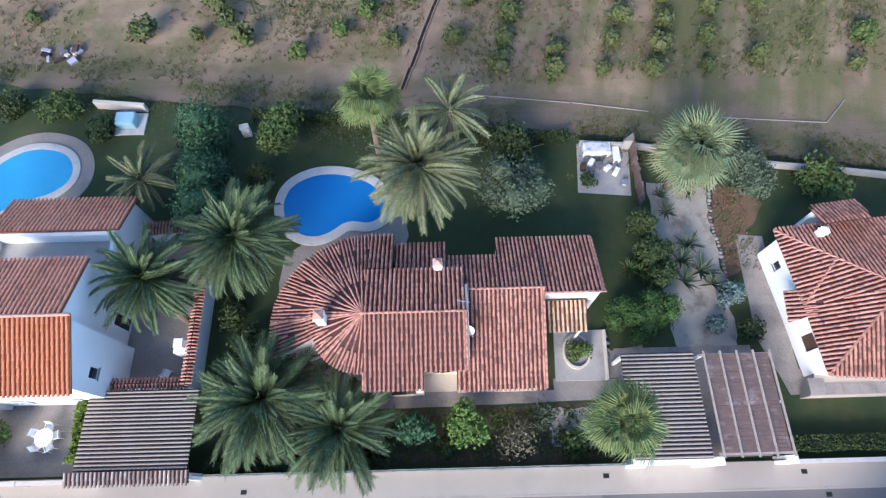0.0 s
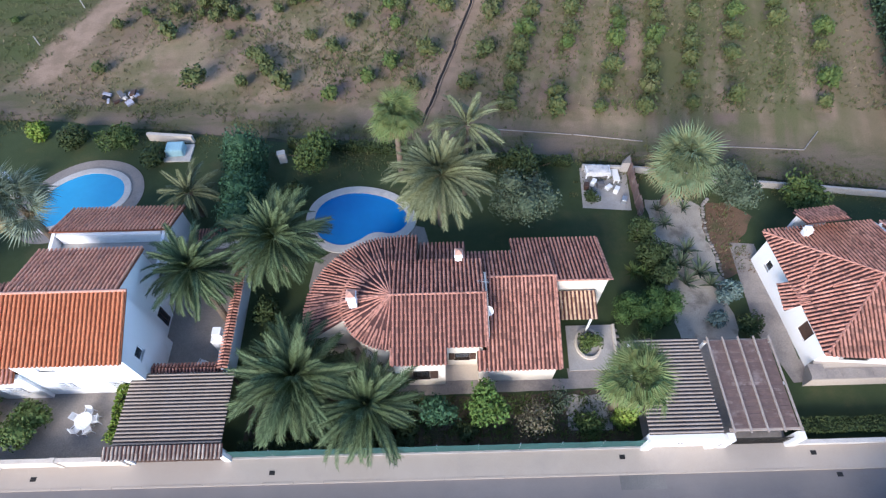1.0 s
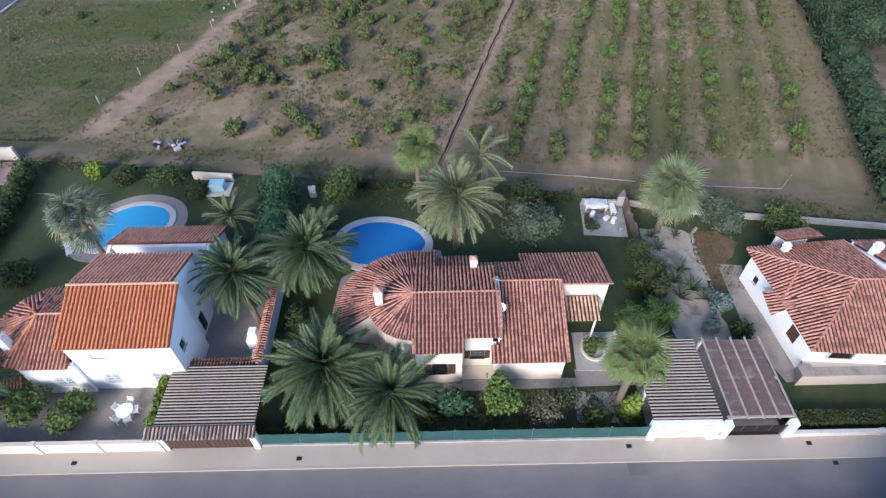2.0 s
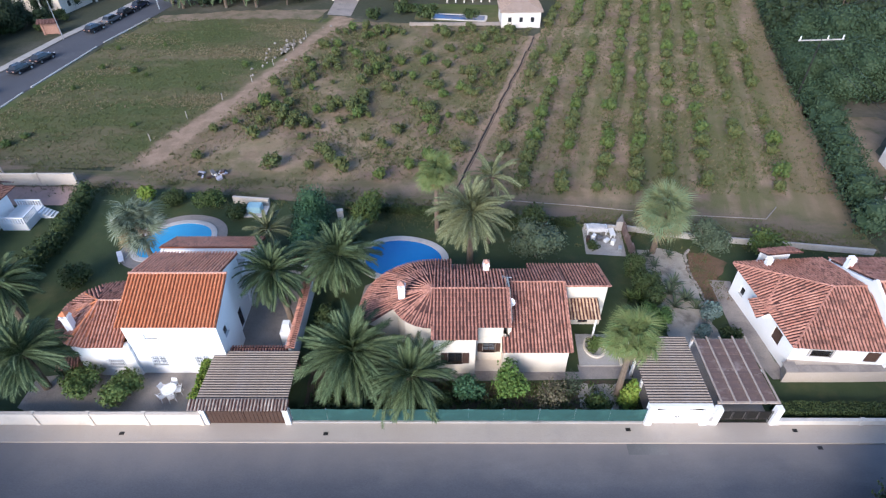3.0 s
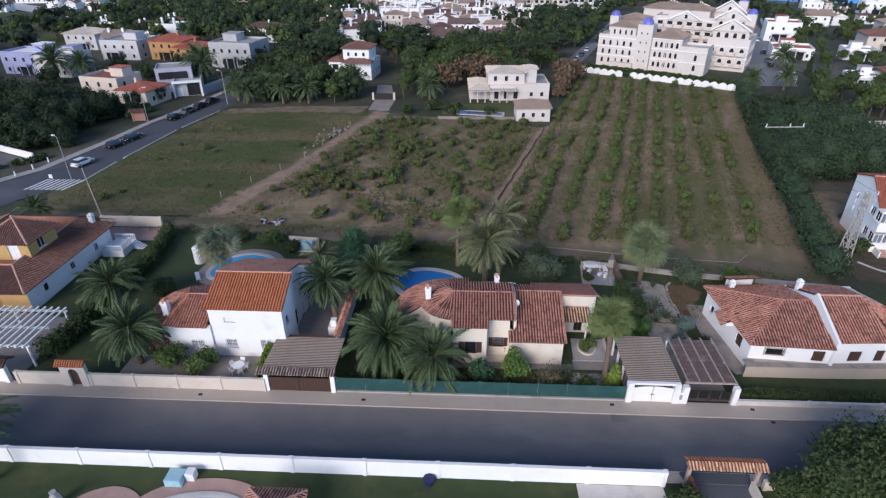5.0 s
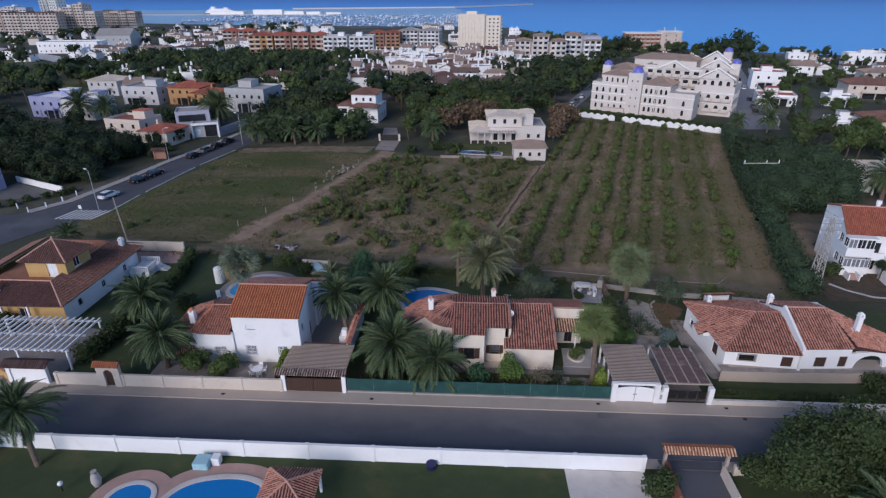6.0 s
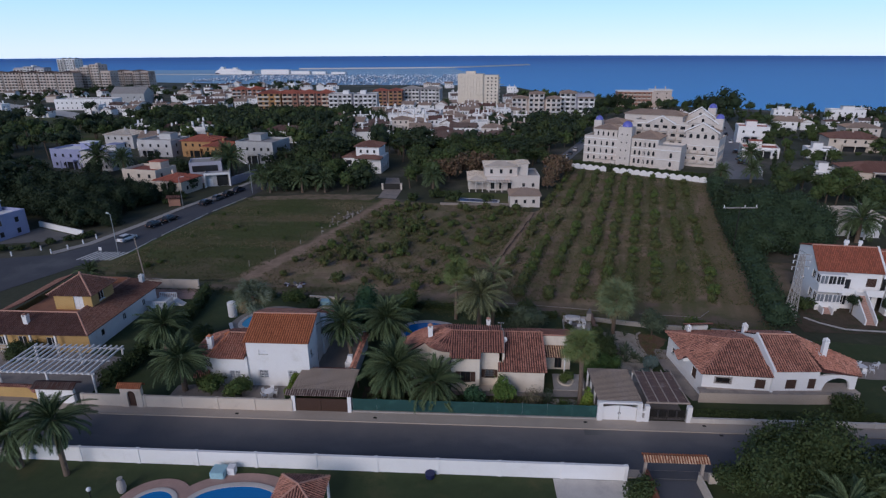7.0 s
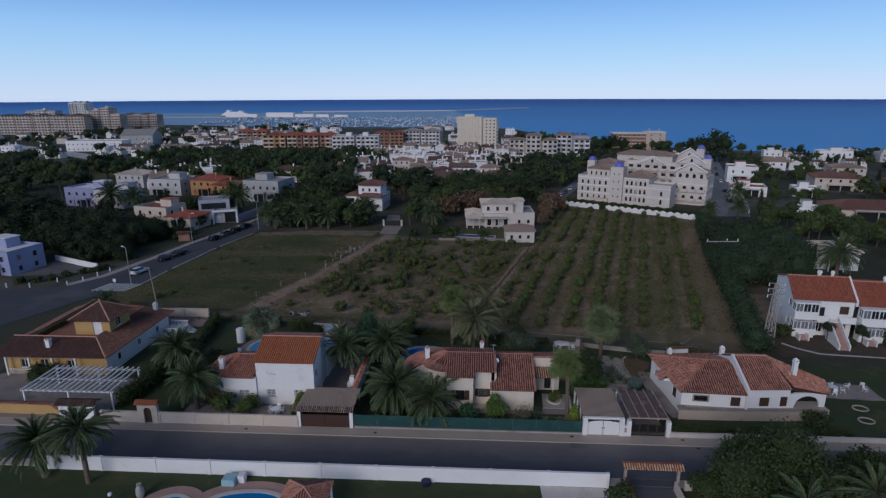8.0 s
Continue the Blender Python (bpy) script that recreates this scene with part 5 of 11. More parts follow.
for y in (0.1, 6.3):
    bm = bmesh.new()
    box(bm, 17.7, y - 0.08, 2.12, 22.5, y + 0.08, 2.27)
    part("crossbeam", bm, M["beam"], pg)
for x, y in ((17.75, -0.3), (22.35, -0.3)):
    post(pg, x, y, 0, 2.1, 0.5, M["white"], "gate_pillar")
for x, y in ((17.8, 6.3), (22.4, 6.3), (22.4, 3.2)):
    post(pg, x, y, 0, 2.12, 0.16, M["white"])
for x0, x1 in ((18.05, 20.0), (20.06, 22.05)):
    items = [((x0 + i * (x1 - x0) / 14, -0.3, 0.1), (x0 + i * (x1 - x0) / 14, -0.3, 1.6)) for i in range(15)]
    items += [((x0, -0.3, z), (x1, -0.3, z)) for z in (0.12, 0.55, 1.58)]
    gl = part("gate_leaf", bars(items, 0.022), M["iron"], pg, "dark iron gate leaf with close bars")
    for k in range(2):
        bm = bmesh.new()
        xa, xb = (x0 + (x1 - x0) * (k + f) / 2 for f in (0.08, 0.92))
        box(bm, xa, -0.29, 0.62, xb, -0.27, 1.5)
        part("panel", bm, M["iron"], gl)
meter = thing("meter_box", "white wall box with grey meter doors beside the gate", "meter box")
bm = bmesh.new()
box(bm, 17.2, -0.52, 0.1, 17.5, -0.1, 1.45)
part("body", bm, M["white"], meter)
bm = bmesh.new()
box(bm, 17.23, -0.545, 0.6, 17.47, -0.52, 1.2)
part("door", bm, M["concrete"], meter)

# street walls and the netting fence
fence = thing("netting_fence", "fence of dark teal shade netting on a low white wall", "fence")
bm = bmesh.new()
box(bm, -15.3, -0.42, 0.0, 12.3, -0.22, 0.26)
part("base_wall", bm, M["concrete"], fence)
for i in range(11):
    tx = -15.2 + i * 2.75
    bm = bmesh.new()
    tube(bm, (tx, -0.3, 0.3), (tx, -0.3, 1.95), 0.03)
    part("post", bm, M["metal"], fence)
for i in range(10):
    x0 = -15.2 + i * 2.75
    vs, fs = [], []
    for k in range(9):
        for z in (0.33, 0.9, 1.45, 1.88):
            sag = 0.04 * math.sin(math.pi * k / 8) * (1 if z > 1.8 else 0)
            vs.append((x0 + 2.75 * k / 8, -0.335 + rng.uniform(-0.015, 0.015), z - sag))
    for k in range(8):
        for j in range(3):
            a = k * 4 + j
            fs.append((a, a + 4, a + 5, a + 1))
    me = part("netting", (vs, fs), M["teal"], fence, "taut teal netting")
    sol = me.modifiers.new("thickness", "SOLIDIFY")
    sol.thickness = 0.012


def street_wall(name, label, x0, x1, y, z, m, every, pw=0.34, gaps=(), cap=0.06):
    t = thing(name, label, "wall")
    n = max(1, round((x1 - x0) / every))
    for i in range(n):
        a, b = x0 + (x1 - x0) * i / n, x0 + (x1 - x0) * (i + 1) / n
        bm = bmesh.new()
        box(bm, a + pw / 2, y - 0.1, -0.05, b - pw / 2, y + 0.1, z - rng.uniform(0, 0.015))
        part("panel", bm, m, t)
        bm = bmesh.new()
        box(bm, a + pw / 2, y - 0.14, z, b - pw / 2, y + 0.14, z + cap)
        part("coping", bm, m, t)
    for i in range(n + 1):
        a = x0 + (x1 - x0) * i / n
        bm = bmesh.new()
        box(bm, a - pw / 2, y - 0.17, -0.05, a + pw / 2, y + 0.17, z + cap + 0.05)
        part("pier", bm, m, t)
    return t


street_wall("boundary_wall", "cream rendered street wall with piers", -39.6, -22.3, -0.5, 1.5, M["beige"], 4.4)
street_wall("boundary_wall", "cream rendered street wall with piers", -47.0, -42.3, -0.5, 1.5, M["beige"], 4.4)
street_wall("boundary_wall", "low pale street wall beneath a clipped hedge", 22.7, 62.0, -0.4, 0.62, M["pale_floor"], 6.5)
street_wall("boundary_wall", "long white wall with piers south of the street", -47.1, 13.2, -9.6, 1.6, M["white"], 6.3)
street_wall("boundary_wall", "low beige wall south of the street", 21.2, 60, -9.6, 0.9, M["beige"], 6.3)

gate = thing("arched_gateway", "white arched gateway with orange tiled cap and wooden door", "gateway")
bm = bmesh.new()
x0, x1, zt = -42.2, -39.7, 2.75
n = 10
for sx in (0, 1):
    a, b = (x0, -41.45) if sx == 0 else (-40.45, x1)
    box(bm, a, -0.75, -0.05, b, -0.3, zt)
for k in range(n):
    xa, xb = -41.45 + k / n, -41.45 + (k + 1) / n
    za, zb = (1.75 + math.sqrt(max(0, 0.25 - (x + 40.95) ** 2)) for x in (xa, xb))
    vs = box(bm, xa, -0.75, za, xb, -0.3, zt)
    vs[1].co.z = vs[2].co.z = zb
part("arch", bm, M["beige"], gate)
for pts in ([(-42.4, -0.52, 3.2), (-39.5, -0.52, 3.2), (-39.5, -1.0, 2.78), (-42.4, -1.0, 2.78)], [(-39.5, -0.52, 3.2), (-42.4, -0.52, 3.2), (-42.4, -0.05, 2.78), (-39.5, -0.05, 2.78)]):
    tile_roof(gate, pts, M["tile_new"], M["under_new"], 0.24, 0.35, 0.08, name="cap")
bm = bmesh.new()
box(bm, -41.45, -0.5, 0.0, -40.45, -0.44, 2.2)
part("door", bm, M["dark_wood"], gate)

sgate = thing("tiled_gateway", "southern gateway with an orange tiled lintel", "gateway")
for x in (14.95, 20.3):
    post(sgate, x, -9.6, 0, 2.5, 0.26, M["beam"], "pillar")
bm = bmesh.new()
box(bm, 14.7, -9.8, 2.45, 20.6, -9.4, 2.62)
part("lintel", bm, M["beam"], sgate)
for pts in ([(14.6, -9.6, 2.98), (20.7, -9.6, 2.98), (20.7, -10.15, 2.66), (14.6, -10.15, 2.66)], [(20.7, -9.6, 2.98), (14.6, -9.6, 2.98), (14.6, -9.05, 2.66), (20.7, -9.05, 2.66)]):
    tile_roof(sgate, pts, M["tile_pale"] if pts[0][0] < 15 else M["tile_new"], M["under_new"], 0.25, 0.32, 0.06, name="cap")
wall(sgate, "side_wall", (15.0, -9.7), (15.0, -13.5), 1.4, M["redbrick"])
wall(sgate, "side_wall", (20.2, -13.0), (20.2, -9.7), 1.0, M["beige"])
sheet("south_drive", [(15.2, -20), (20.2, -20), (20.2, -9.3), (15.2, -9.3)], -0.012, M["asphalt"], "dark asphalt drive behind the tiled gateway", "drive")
bm = bmesh.new()
prism(bm, [(15.1, -9.36), (20.25, -9.36), (20.6, -8.3), (14.8, -8.3)], -0.05, [0.115, 0.115, 0.112, 0.112])
tagged(part("drive_apron", bm, M["asphalt_dark"]), "dark asphalt apron crossing the southern pavement", "drive", kind="structure")
sheet("south_slab", [(6.5, -20), (13.4, -20), (13.2, -9.75), (6.3, -9.75)], -0.014, M["pale_floor"], "pale concrete slab behind the white wall", "slab")

# ---- plants ----
def leaf_cloud(blobs, count, size, seed, flat=0.35, shell=0.55, narrow=0.55):
    """Many small leaves filling a set of ellipsoids (x, y, z, rx, ry, rz), thinning inwards."""
    r = np.random.RandomState(seed)
    vol = np.array([b[3] * b[4] + b[3] * b[5] for b in blobs])
    pick = r.choice(len(blobs), count, p=vol / vol.sum())
    b = np.array(blobs)[pick]
    d = r.normal(size=(count, 3))
    d /= np.linalg.norm(d, axis=1)[:, None]
    rad = shell + (1.06 - shell) * r.rand(count) ** 0.6
    lump = 1 + 0.16 * np.sin(d[:, 0] * 5 + b[:, 0] * 3) * np.cos(d[:, 1] * 6 + b[:, 2] * 2) + 0.1 * r.normal(size=count)
    p = b[:, :3] + d * b[:, 3:] * (rad * lump)[:, None]
    nrm = d + r.normal(size=(count, 3)) * 0.7 + np.array([0, 0, flat])
    nrm /= np.linalg.norm(nrm, axis=1)[:, None]
    t = np.cross(nrm, r.normal(size=(count, 3)))
    t /= np.linalg.norm(t, axis=1)[:, None]
    u = np.cross(nrm, t)
    s = size * (0.6 + 0.8 * r.rand(count))[:, None]
    q = np.stack([p - t * s, p - u * s * narrow - nrm * s * 0.12, p + t * s, p + u * s * narrow - nrm * s * 0.12], axis=1).reshape(-1, 3)
    return [tuple(v) for v in q], [(4 * i, 4 * i + 1, 4 * i + 2, 4 * i + 3) for i in range(count)]


def add_core(vs, fs, blobs, level, seed):
    """Lumpy inner masses, so that a crown shows no light through its middle."""
    rr = random.Random(seed + 5)
    bm = bmesh.new()
    bmesh.ops.create_icosphere(bm, subdivisions=level, radius=1.0)
    bm.verts.index_update()
    vv, ff = [v.co.copy() for v in bm.verts], [tuple(v.index for v in f.verts) for f in bm.faces]
    bm.free()
    for x, y, z, rx, ry, rz in blobs:
        b = len(vs)
        for v in vv:
            k = rr.uniform(0.5, 0.78)
            vs.append((x + v.x * rx * k, y + v.y * ry * k, z + v.z * rz * k))
        fs += [tuple(b + i for i in f) for f in ff]


def limbs(bm, height, r, spread, seed, forks=5, start=0.45):
    rr = random.Random(seed)
    top = Vector((rr.uniform(-.1, .1) * height, rr.uniform(-.1, .1) * height, height * 0.75))
    mid = Vector((rr.uniform(-.06, .06) * height, rr.uniform(-.06, .06) * height, height * start))
    tube(bm, (0, 0, -0.1), mid, r, r * 0.72, 7)
    tube(bm, mid, top, r * 0.72, r * 0.25, 6)
    for k in range(forks):
        a = k * math.tau / forks + rr.uniform(-.4, .4)
        e = Vector((math.cos(a) * spread * rr.uniform(.5, .85), math.sin(a) * spread * rr.uniform(.5, .85), height * rr.uniform(.62, .9)))
        tube(bm, mid.lerp(top, rr.uniform(0, .5)), e, r * 0.4, r * 0.1, 5)


def tree(name, label, category, crown_mat, height, spread, count, size, seed, shape="round", trunk=None, group="", core=0):
    single = shape == "bush" and group
    t = None if single else thing(name, label, category, group)
    bm = bmesh.new()
    rr = random.Random(seed)
    r = trunk or 0.03 * height
    blobs = []
    if shape == "round":
        limbs(bm, height, r, spread, seed)
        for k in range(9):
            a = rr.uniform(0, math.tau)
            d = spread * rr.uniform(0.15, 0.6)
            s = spread * rr.uniform(0.38, 0.58)
            blobs.append((math.cos(a) * d, math.sin(a) * d, height * rr.uniform(0.45, 0.8), s, s, s * 0.8))
    elif shape == "umbrella":
        limbs(bm, height, r, spread, seed, 7, 0.55)
        for k in range(13):
            a = rr.uniform(0, math.tau)
            d = spread * math.sqrt(rr.random()) * 0.75
            s = spread * rr.uniform(0.26, 0.4)
            blobs.append((math.cos(a) * d, math.sin(a) * d, height * (0.86 - 0.2 * (d / spread) ** 2), s, s, s * 0.55))
    elif shape == "cone":
        tube(bm, (0, 0, -0.1), (0, 0, height * 0.8), r, r * 0.3, 6)
        for k in range(9):
            z = height * (0.1 + 0.1 * k)
            s = spread * (1 - 0.085 * k) * 0.8
            blobs.append((rr.uniform(-.1, .1) * spread, rr.uniform(-.1, .1) * spread, z, s, s, height * 0.1))
    elif shape == "mass":
        tube(bm, (0, 0, -0.1), (0, 0, height * 0.6), r, r * 0.5, 6)
        for k in range(12):
            a = rr.uniform(0, math.tau)
            d = spread * math.sqrt(rr.random()) * 0.72
            s = spread * rr.uniform(0.34, 0.5)
            blobs.append((math.cos(a) * d, math.sin(a) * d, height * rr.uniform(0.2, 0.82 - 0.3 * d / spread), s, s, s * 0.85))
    elif shape == "bush":
        for k in range(5):
            a = rr.uniform(0, math.tau)
            tube(bm, (0, 0, -0.05), (math.cos(a) * spread * .5, math.sin(a) * spread * .5, height * .7), r, r * .3, 5)
        for k in range(7):
            a = rr.uniform(0, math.tau)
            d = spread * rr.uniform(0.0, 0.55)
            s = spread * rr.uniform(0.4, 0.6)
            blobs.append((math.cos(a) * d, math.sin(a) * d, height * rr.uniform(0.38, 0.62), s, s, height * 0.38))
    if single:
        bm.free()
    else:
        part("trunk", bm, M["wood"], t)
    vs, fs = leaf_cloud(blobs, count, size, seed)
    if core:
        add_core(vs, fs, blobs, core, seed)
    if single:
        return tagged(part(name, (vs, fs), crown_mat), label, category, group)
    part("crown", (vs, fs), crown_mat, t)
    return t


def frond_mesh(length, rise, droop, seed, leaflets=30, wide=0.55, lw=0.05):
    """A feather leaf along +x from the origin: bent stem and two rows of leaflets."""
    rr = random.Random(seed)
    pts, ang = [Vector((0, 0, 0))], rise
    n = 10
    for i in range(n):
        ang -= droop / n * (0.5 + i / n)
        pts.append(pts[-1] + Vector((math.cos(ang), 0, math.sin(ang))) * (length / n))
    vs, fs = [], []

    def at(t):
        k = min(n - 1, int(t * n))
        return pts[k].lerp(pts[k + 1], t * n - k), (pts[k + 1] - pts[k]).normalized()
    for i in range(n):
        w0, w1 = (0.055 * (1 - 0.9 * j / n) for j in (i, i + 1))
        b = len(vs)
        p, q = pts[i], pts[i + 1]
        vs += [tuple(p + Vector((0, -w0, 0))), tuple(p + Vector((0, 0, w0 * .8))), tuple(p + Vector((0, w0, 0))), tuple(q + Vector((0, -w1, 0))), tuple(q + Vector((0, 0, w1 * .8))), tuple(q + Vector((0, w1, 0)))]
        fs += [(b, b + 3, b + 4, b + 1), (b + 1, b + 4, b + 5, b + 2)]
    for i in range(leaflets):
        t = 0.1 + 0.9 * (i + 0.5) / leaflets
        p, d = at(min(0.999, t))
        ll = wide * (0.35 + 0.65 * math.sin(math.pi * min(1, t * 0.85 + 0.12))) * rr.uniform(0.85, 1.1)
        up = Vector((-d.z, 0, d.x))
        for sgn in (-1, 1):
            out = (d * 0.95 + Vector((0, sgn, 0)) * rr.uniform(0.6, 0.8) + up * rr.uniform(0.2, 0.45)).normalized()
            tip = p + out * ll - Vector((0, 0, ll * rr.uniform(0.2, 0.5)))
            midp = p + out * ll * 0.5 + Vector((0, 0, ll * 0.02))
            b = len(vs)
            vs += [tuple(p - d * lw * .5), tuple(p + d * lw * .5), tuple(midp + d * lw * .6), tuple(midp - d * lw * .6), tuple(tip)]
            fs += [(b, b + 1, b + 2, b + 3), (b + 3, b + 2, b + 4)]
    return vs, fs


def fan_mesh(stem, radius, rise, seed, blades=30):
    """A fan leaf on a bare stem along +x, its blades folded and drooping at the tips."""
    rr = random.Random(seed)
    c, s = math.cos(rise), math.sin(rise)
    vs, fs = [], []
    e = Vector((c * stem, 0, s * stem))
    b = 0
    vs += [(0, -0.025, 0), (0, 0.025, 0), (e.x, 0.018, e.z), (e.x, -0.018, e.z)]
    fs.append((0, 1, 2, 3))
    d, up = Vector((c, 0, s)), Vector((-s, 0, c))
    for k in range(blades):
        a = radians(-125 + 250 * k / (blades - 1))
        out = d * math.cos(a) + Vector((0, 1, 0)) * math.sin(a)
        nx = -d * math.sin(a) + Vector((0, 1, 0)) * math.cos(a)
        rl = radius * (0.72 + 0.28 * math.cos(a * 0.6)) * rr.uniform(0.9, 1.08)
        f0 = rr.uniform(0.4, 0.56)
        m1 = e + out * rl * f0 + up * rr.uniform(0.0, 0.1)
        tip = e + out * rl * rr.uniform(0.88, 1.02) - Vector((0, 0, rl * rr.uniform(0.2, 0.5)))
        w = rl * f0 * radians(250 / blades) * 0.46
        b = len(vs)
        vs += [tuple(e), tuple(m1 - nx * w + up * 0.02), tuple(m1 + up * -0.02), tuple(m1 + nx * w + up * 0.02), tuple(tip)]
        fs += [(b, b + 1, b + 2), (b, b + 2, b + 3), (b + 1, b + 4, b + 2), (b + 2, b + 4, b + 3)]
    return vs, fs


def trunk_mesh(h, r0, r1, rings=0.22, lean=(0, 0), boss=0.0):
    bm = bmesh.new()
    n = max(3, int(h / rings))
    prev = None
    for i in range(n + 1):
        t = i / n
        r = r0 + (r1 - r0) * t + (0.04 if i % 2 else 0) * r0 * 2 + boss * max(0, (t - 0.8) / 0.2)
        c = Vector((lean[0] * t * t, lean[1] * t * t, h * t - (0.15 if i == 0 else 0)))
        ring = [bm.verts.new(c + Vector((math.cos(k * math.tau / 10) * r, math.sin(k * math.tau / 10) * r, 0))) for k in range(10)]
        if prev:
            for k in range(10):
                bm.faces.new((prev[k], prev[(k + 1) % 10], ring[(k + 1) % 10], ring[k]))
        prev = ring
    bm.faces.new(prev)
    return bm


FROND_BASE = {}


def date_palm(label, x, y, h, length, count, material, seed, lean=(0, 0), joined=False, droop=1.0, group="", r=0.34):
    """Feather palm: trunk, and each leaf a part of its own (or one crown, far off)."""
    t = thing("palm_tree", label, "palm", group, (x, y, 0))
    rr = random.Random(seed)
    part("trunk", trunk_mesh(h, r, r * 0.85, lean=lean, boss=0.14 if h > 2 else 0.05), M["bark"], t)
    base = Vector((lean[0], lean[1], h))
    verts, faces = [], []
    for i in range(count):
        f = i / (count - 1)
        rise = radians(84 - 112 * f ** 0.85) + rr.uniform(-0.2, 0.2)
        cls = min(5, int(f * 6))
        key = (round(length, 1), cls, material.name, joined, droop)
        if key not in FROND_BASE:
            ll = length * (0.72, 0.95, 1.0, 1.0, 0.95, 0.85)[cls]
            FROND_BASE[key] = (frond_mesh(ll, 0.0, (0.55, 0.9, 1.05, 1.1, 0.95, 0.7)[cls] * droop, 31 + cls, 16 if joined else 52, 0.62 * length / 3.6, 0.13 if joined else 0.055), {})
        (vs, fs), store = FROND_BASE[key]
        az = math.degrees(i * 2.39996) + rr.uniform(-24, 24)
        m = Matrix.Translation(base + Vector((0, 0, 0.12 - 0.3 * f))) @ pose(0, 0, 0, 0, 0, az) @ Matrix.Translation((r * 0.35, 0, 0)) @ Matrix.Rotation(-rise, 4, "Y") @ pose(0, 0, 0, rr.uniform(-35, 35), 0, 0) @ Matrix.Scale(rr.uniform(0.8, 1.1), 4)
        if joined:
            b = len(verts)
            verts += [tuple(m @ Vector(v)) for v in vs]
            faces += [tuple(b + k for k in f2) for f2 in fs]
        elif "ob" in store:
            again(store["ob"], m, t)
        else:
            store["ob"] = part("frond", (vs, fs), material, t)
            store["ob"].matrix_basis = m
    if joined:
        part("crown", (verts, faces), material, t)
    return t


FAN_BASE = {}


def fan_palm(label, x, y, h, radius, count, material, seed, joined=False, lean=(0, 0), r=0.26, group=""):
    t = thing("fan_palm", label, "palm", group, (x, y, 0))
    rr = random.Random(seed)
    part("trunk", trunk_mesh(h, r, r * 0.8, lean=lean), M["bark"], t)
    base = Vector((lean[0], lean[1], h))
    verts, faces = [], []
    for i in range(count):
        f = i / (count - 1)
        rise = radians(84 - 120 * f) + rr.uniform(-0.45, 0.45)
        dead = f > 0.94
        mm = M["deadleaf"] if dead else material
        key = (round(radius, 1), i % 3, mm.name)
        if key not in FAN_BASE:
            FAN_BASE[key] = (fan_mesh(radius * 0.6, radius * 0.74, 0.0, 51 + i % 3), {})
        (vs, fs), store = FAN_BASE[key]
        az = math.degrees(i * 2.39996) + rr.uniform(-40, 40)
        m = Matrix.Translation(base + Vector((0, 0, 0.1 - 0.5 * f))) @ pose(0, 0, 0, 0, 0, az) @ Matrix.Rotation(-rise, 4, "Y") @ pose(0, 0, 0, rr.uniform(-60, 60), 0, 0) @ Matrix.Scale(rr.uniform(0.72, 1.15) * (0.75 if f < 0.12 else 1), 4)
        if joined:
            b = len(verts)
            verts += [tuple(m @ Vector(v)) for v in vs]
            faces += [tuple(b + k for k in f2) for f2 in fs]
        elif "ob" in store:
            again(store["ob"], m, t)
        else:
            store["ob"] = part("fan_leaf", (vs, fs), mm, t)
            store["ob"].matrix_basis = m
    if joined:
        part("crown", (verts, faces), material, t)
    return t


date_palm("date palm with arching grey-green fronds beside the bungalow terrace", -13.4, 14.6, 4.6, 4.3, 116, M["frond"], 1)
date_palm("broad date palm with dense dark green fronds behind the street fence", -10.8, 4.0, 3.4, 4.6, 140, M["frond"], 2, droop=1.1)
date_palm("date palm with long sparse fronds reaching over the street fence", -6.0, 2.2, 2.7, 4.2, 84, M["frond"], 3, droop=1.15)
date_palm("date palm with bare trunk leaning over the side yard", -17.4, 9.9, 5.1, 3.6, 88, M["frond"], 4, lean=(-1.4, 1.8), droop=1.1, r=0.27)
date_palm("tall pale date palm with grey-green fronds beside the pool", -0.7, 18.7, 6.6, 4.3, 100, M["frond_grey"], 5)
date_palm("tall sparse date palm with dry pale fronds", 1.4, 21.9, 8.6, 3.4, 26, M["frond_grey"], 6, r=0.22, droop=1.1)
date_palm("young date palm with thin pale fronds on the western lawn", -21.6, 20.3, 3.2, 2.9, 34, M["frond_grey"], 7, r=0.22)
date_palm("date palm with drooping green fronds in the western front garden", -36.6, 3.0, 4.4, 3.9, 84, M["frond"], 8, droop=1.1)
date_palm("date palm with drooping green fronds between the western gardens", -42.2, 9.8, 5.4, 3.7, 80, M["frond"], 9, droop=1.1)
date_palm("slender date palm on the southern lawn", -41.2, -11.7, 6.4, 3.7, 70, M["frond"], 10, r=0.26, droop=1.15)
date_palm("date palm with drooping fronds at the southern wall", -46.6, -10.9, 4.3, 4.0, 80, M["frond"], 11, droop=1.1)
fan_palm("tall fan palm with yellowing lower leaves behind the pool", -4.2, 23.8, 7.9, 1.85, 76, M["fan"], 21)
fan_palm("large round fan palm with pale green leaves beside the gravel bed", 18.8, 20.3, 5.5, 2.4, 96, M["fan_pale"], 22, r=0.3)
fan_palm("fan palm with pale green leaves leaning beside the garage", 10.9, 2.4, 8.2, 1.95, 66, M["fan"], 23, lean=(-0.5, -0.8))
fan_palm("silvery fan palm beside the western pool", -33.0, 17.4, 6.2, 2.3, 50, M["fan_silver"], 24)
date_palm("date palm with pale hanging fronds in the southern garden", 28.6, -17.0, 4.6, 3.2, 40, M["frond"], 12, droop=1.15)
date_palm("date palm with pale hanging fronds in the southern garden", 35.0, -16.0, 5.4, 3.4, 46, M["frond"], 13, droop=1.2)

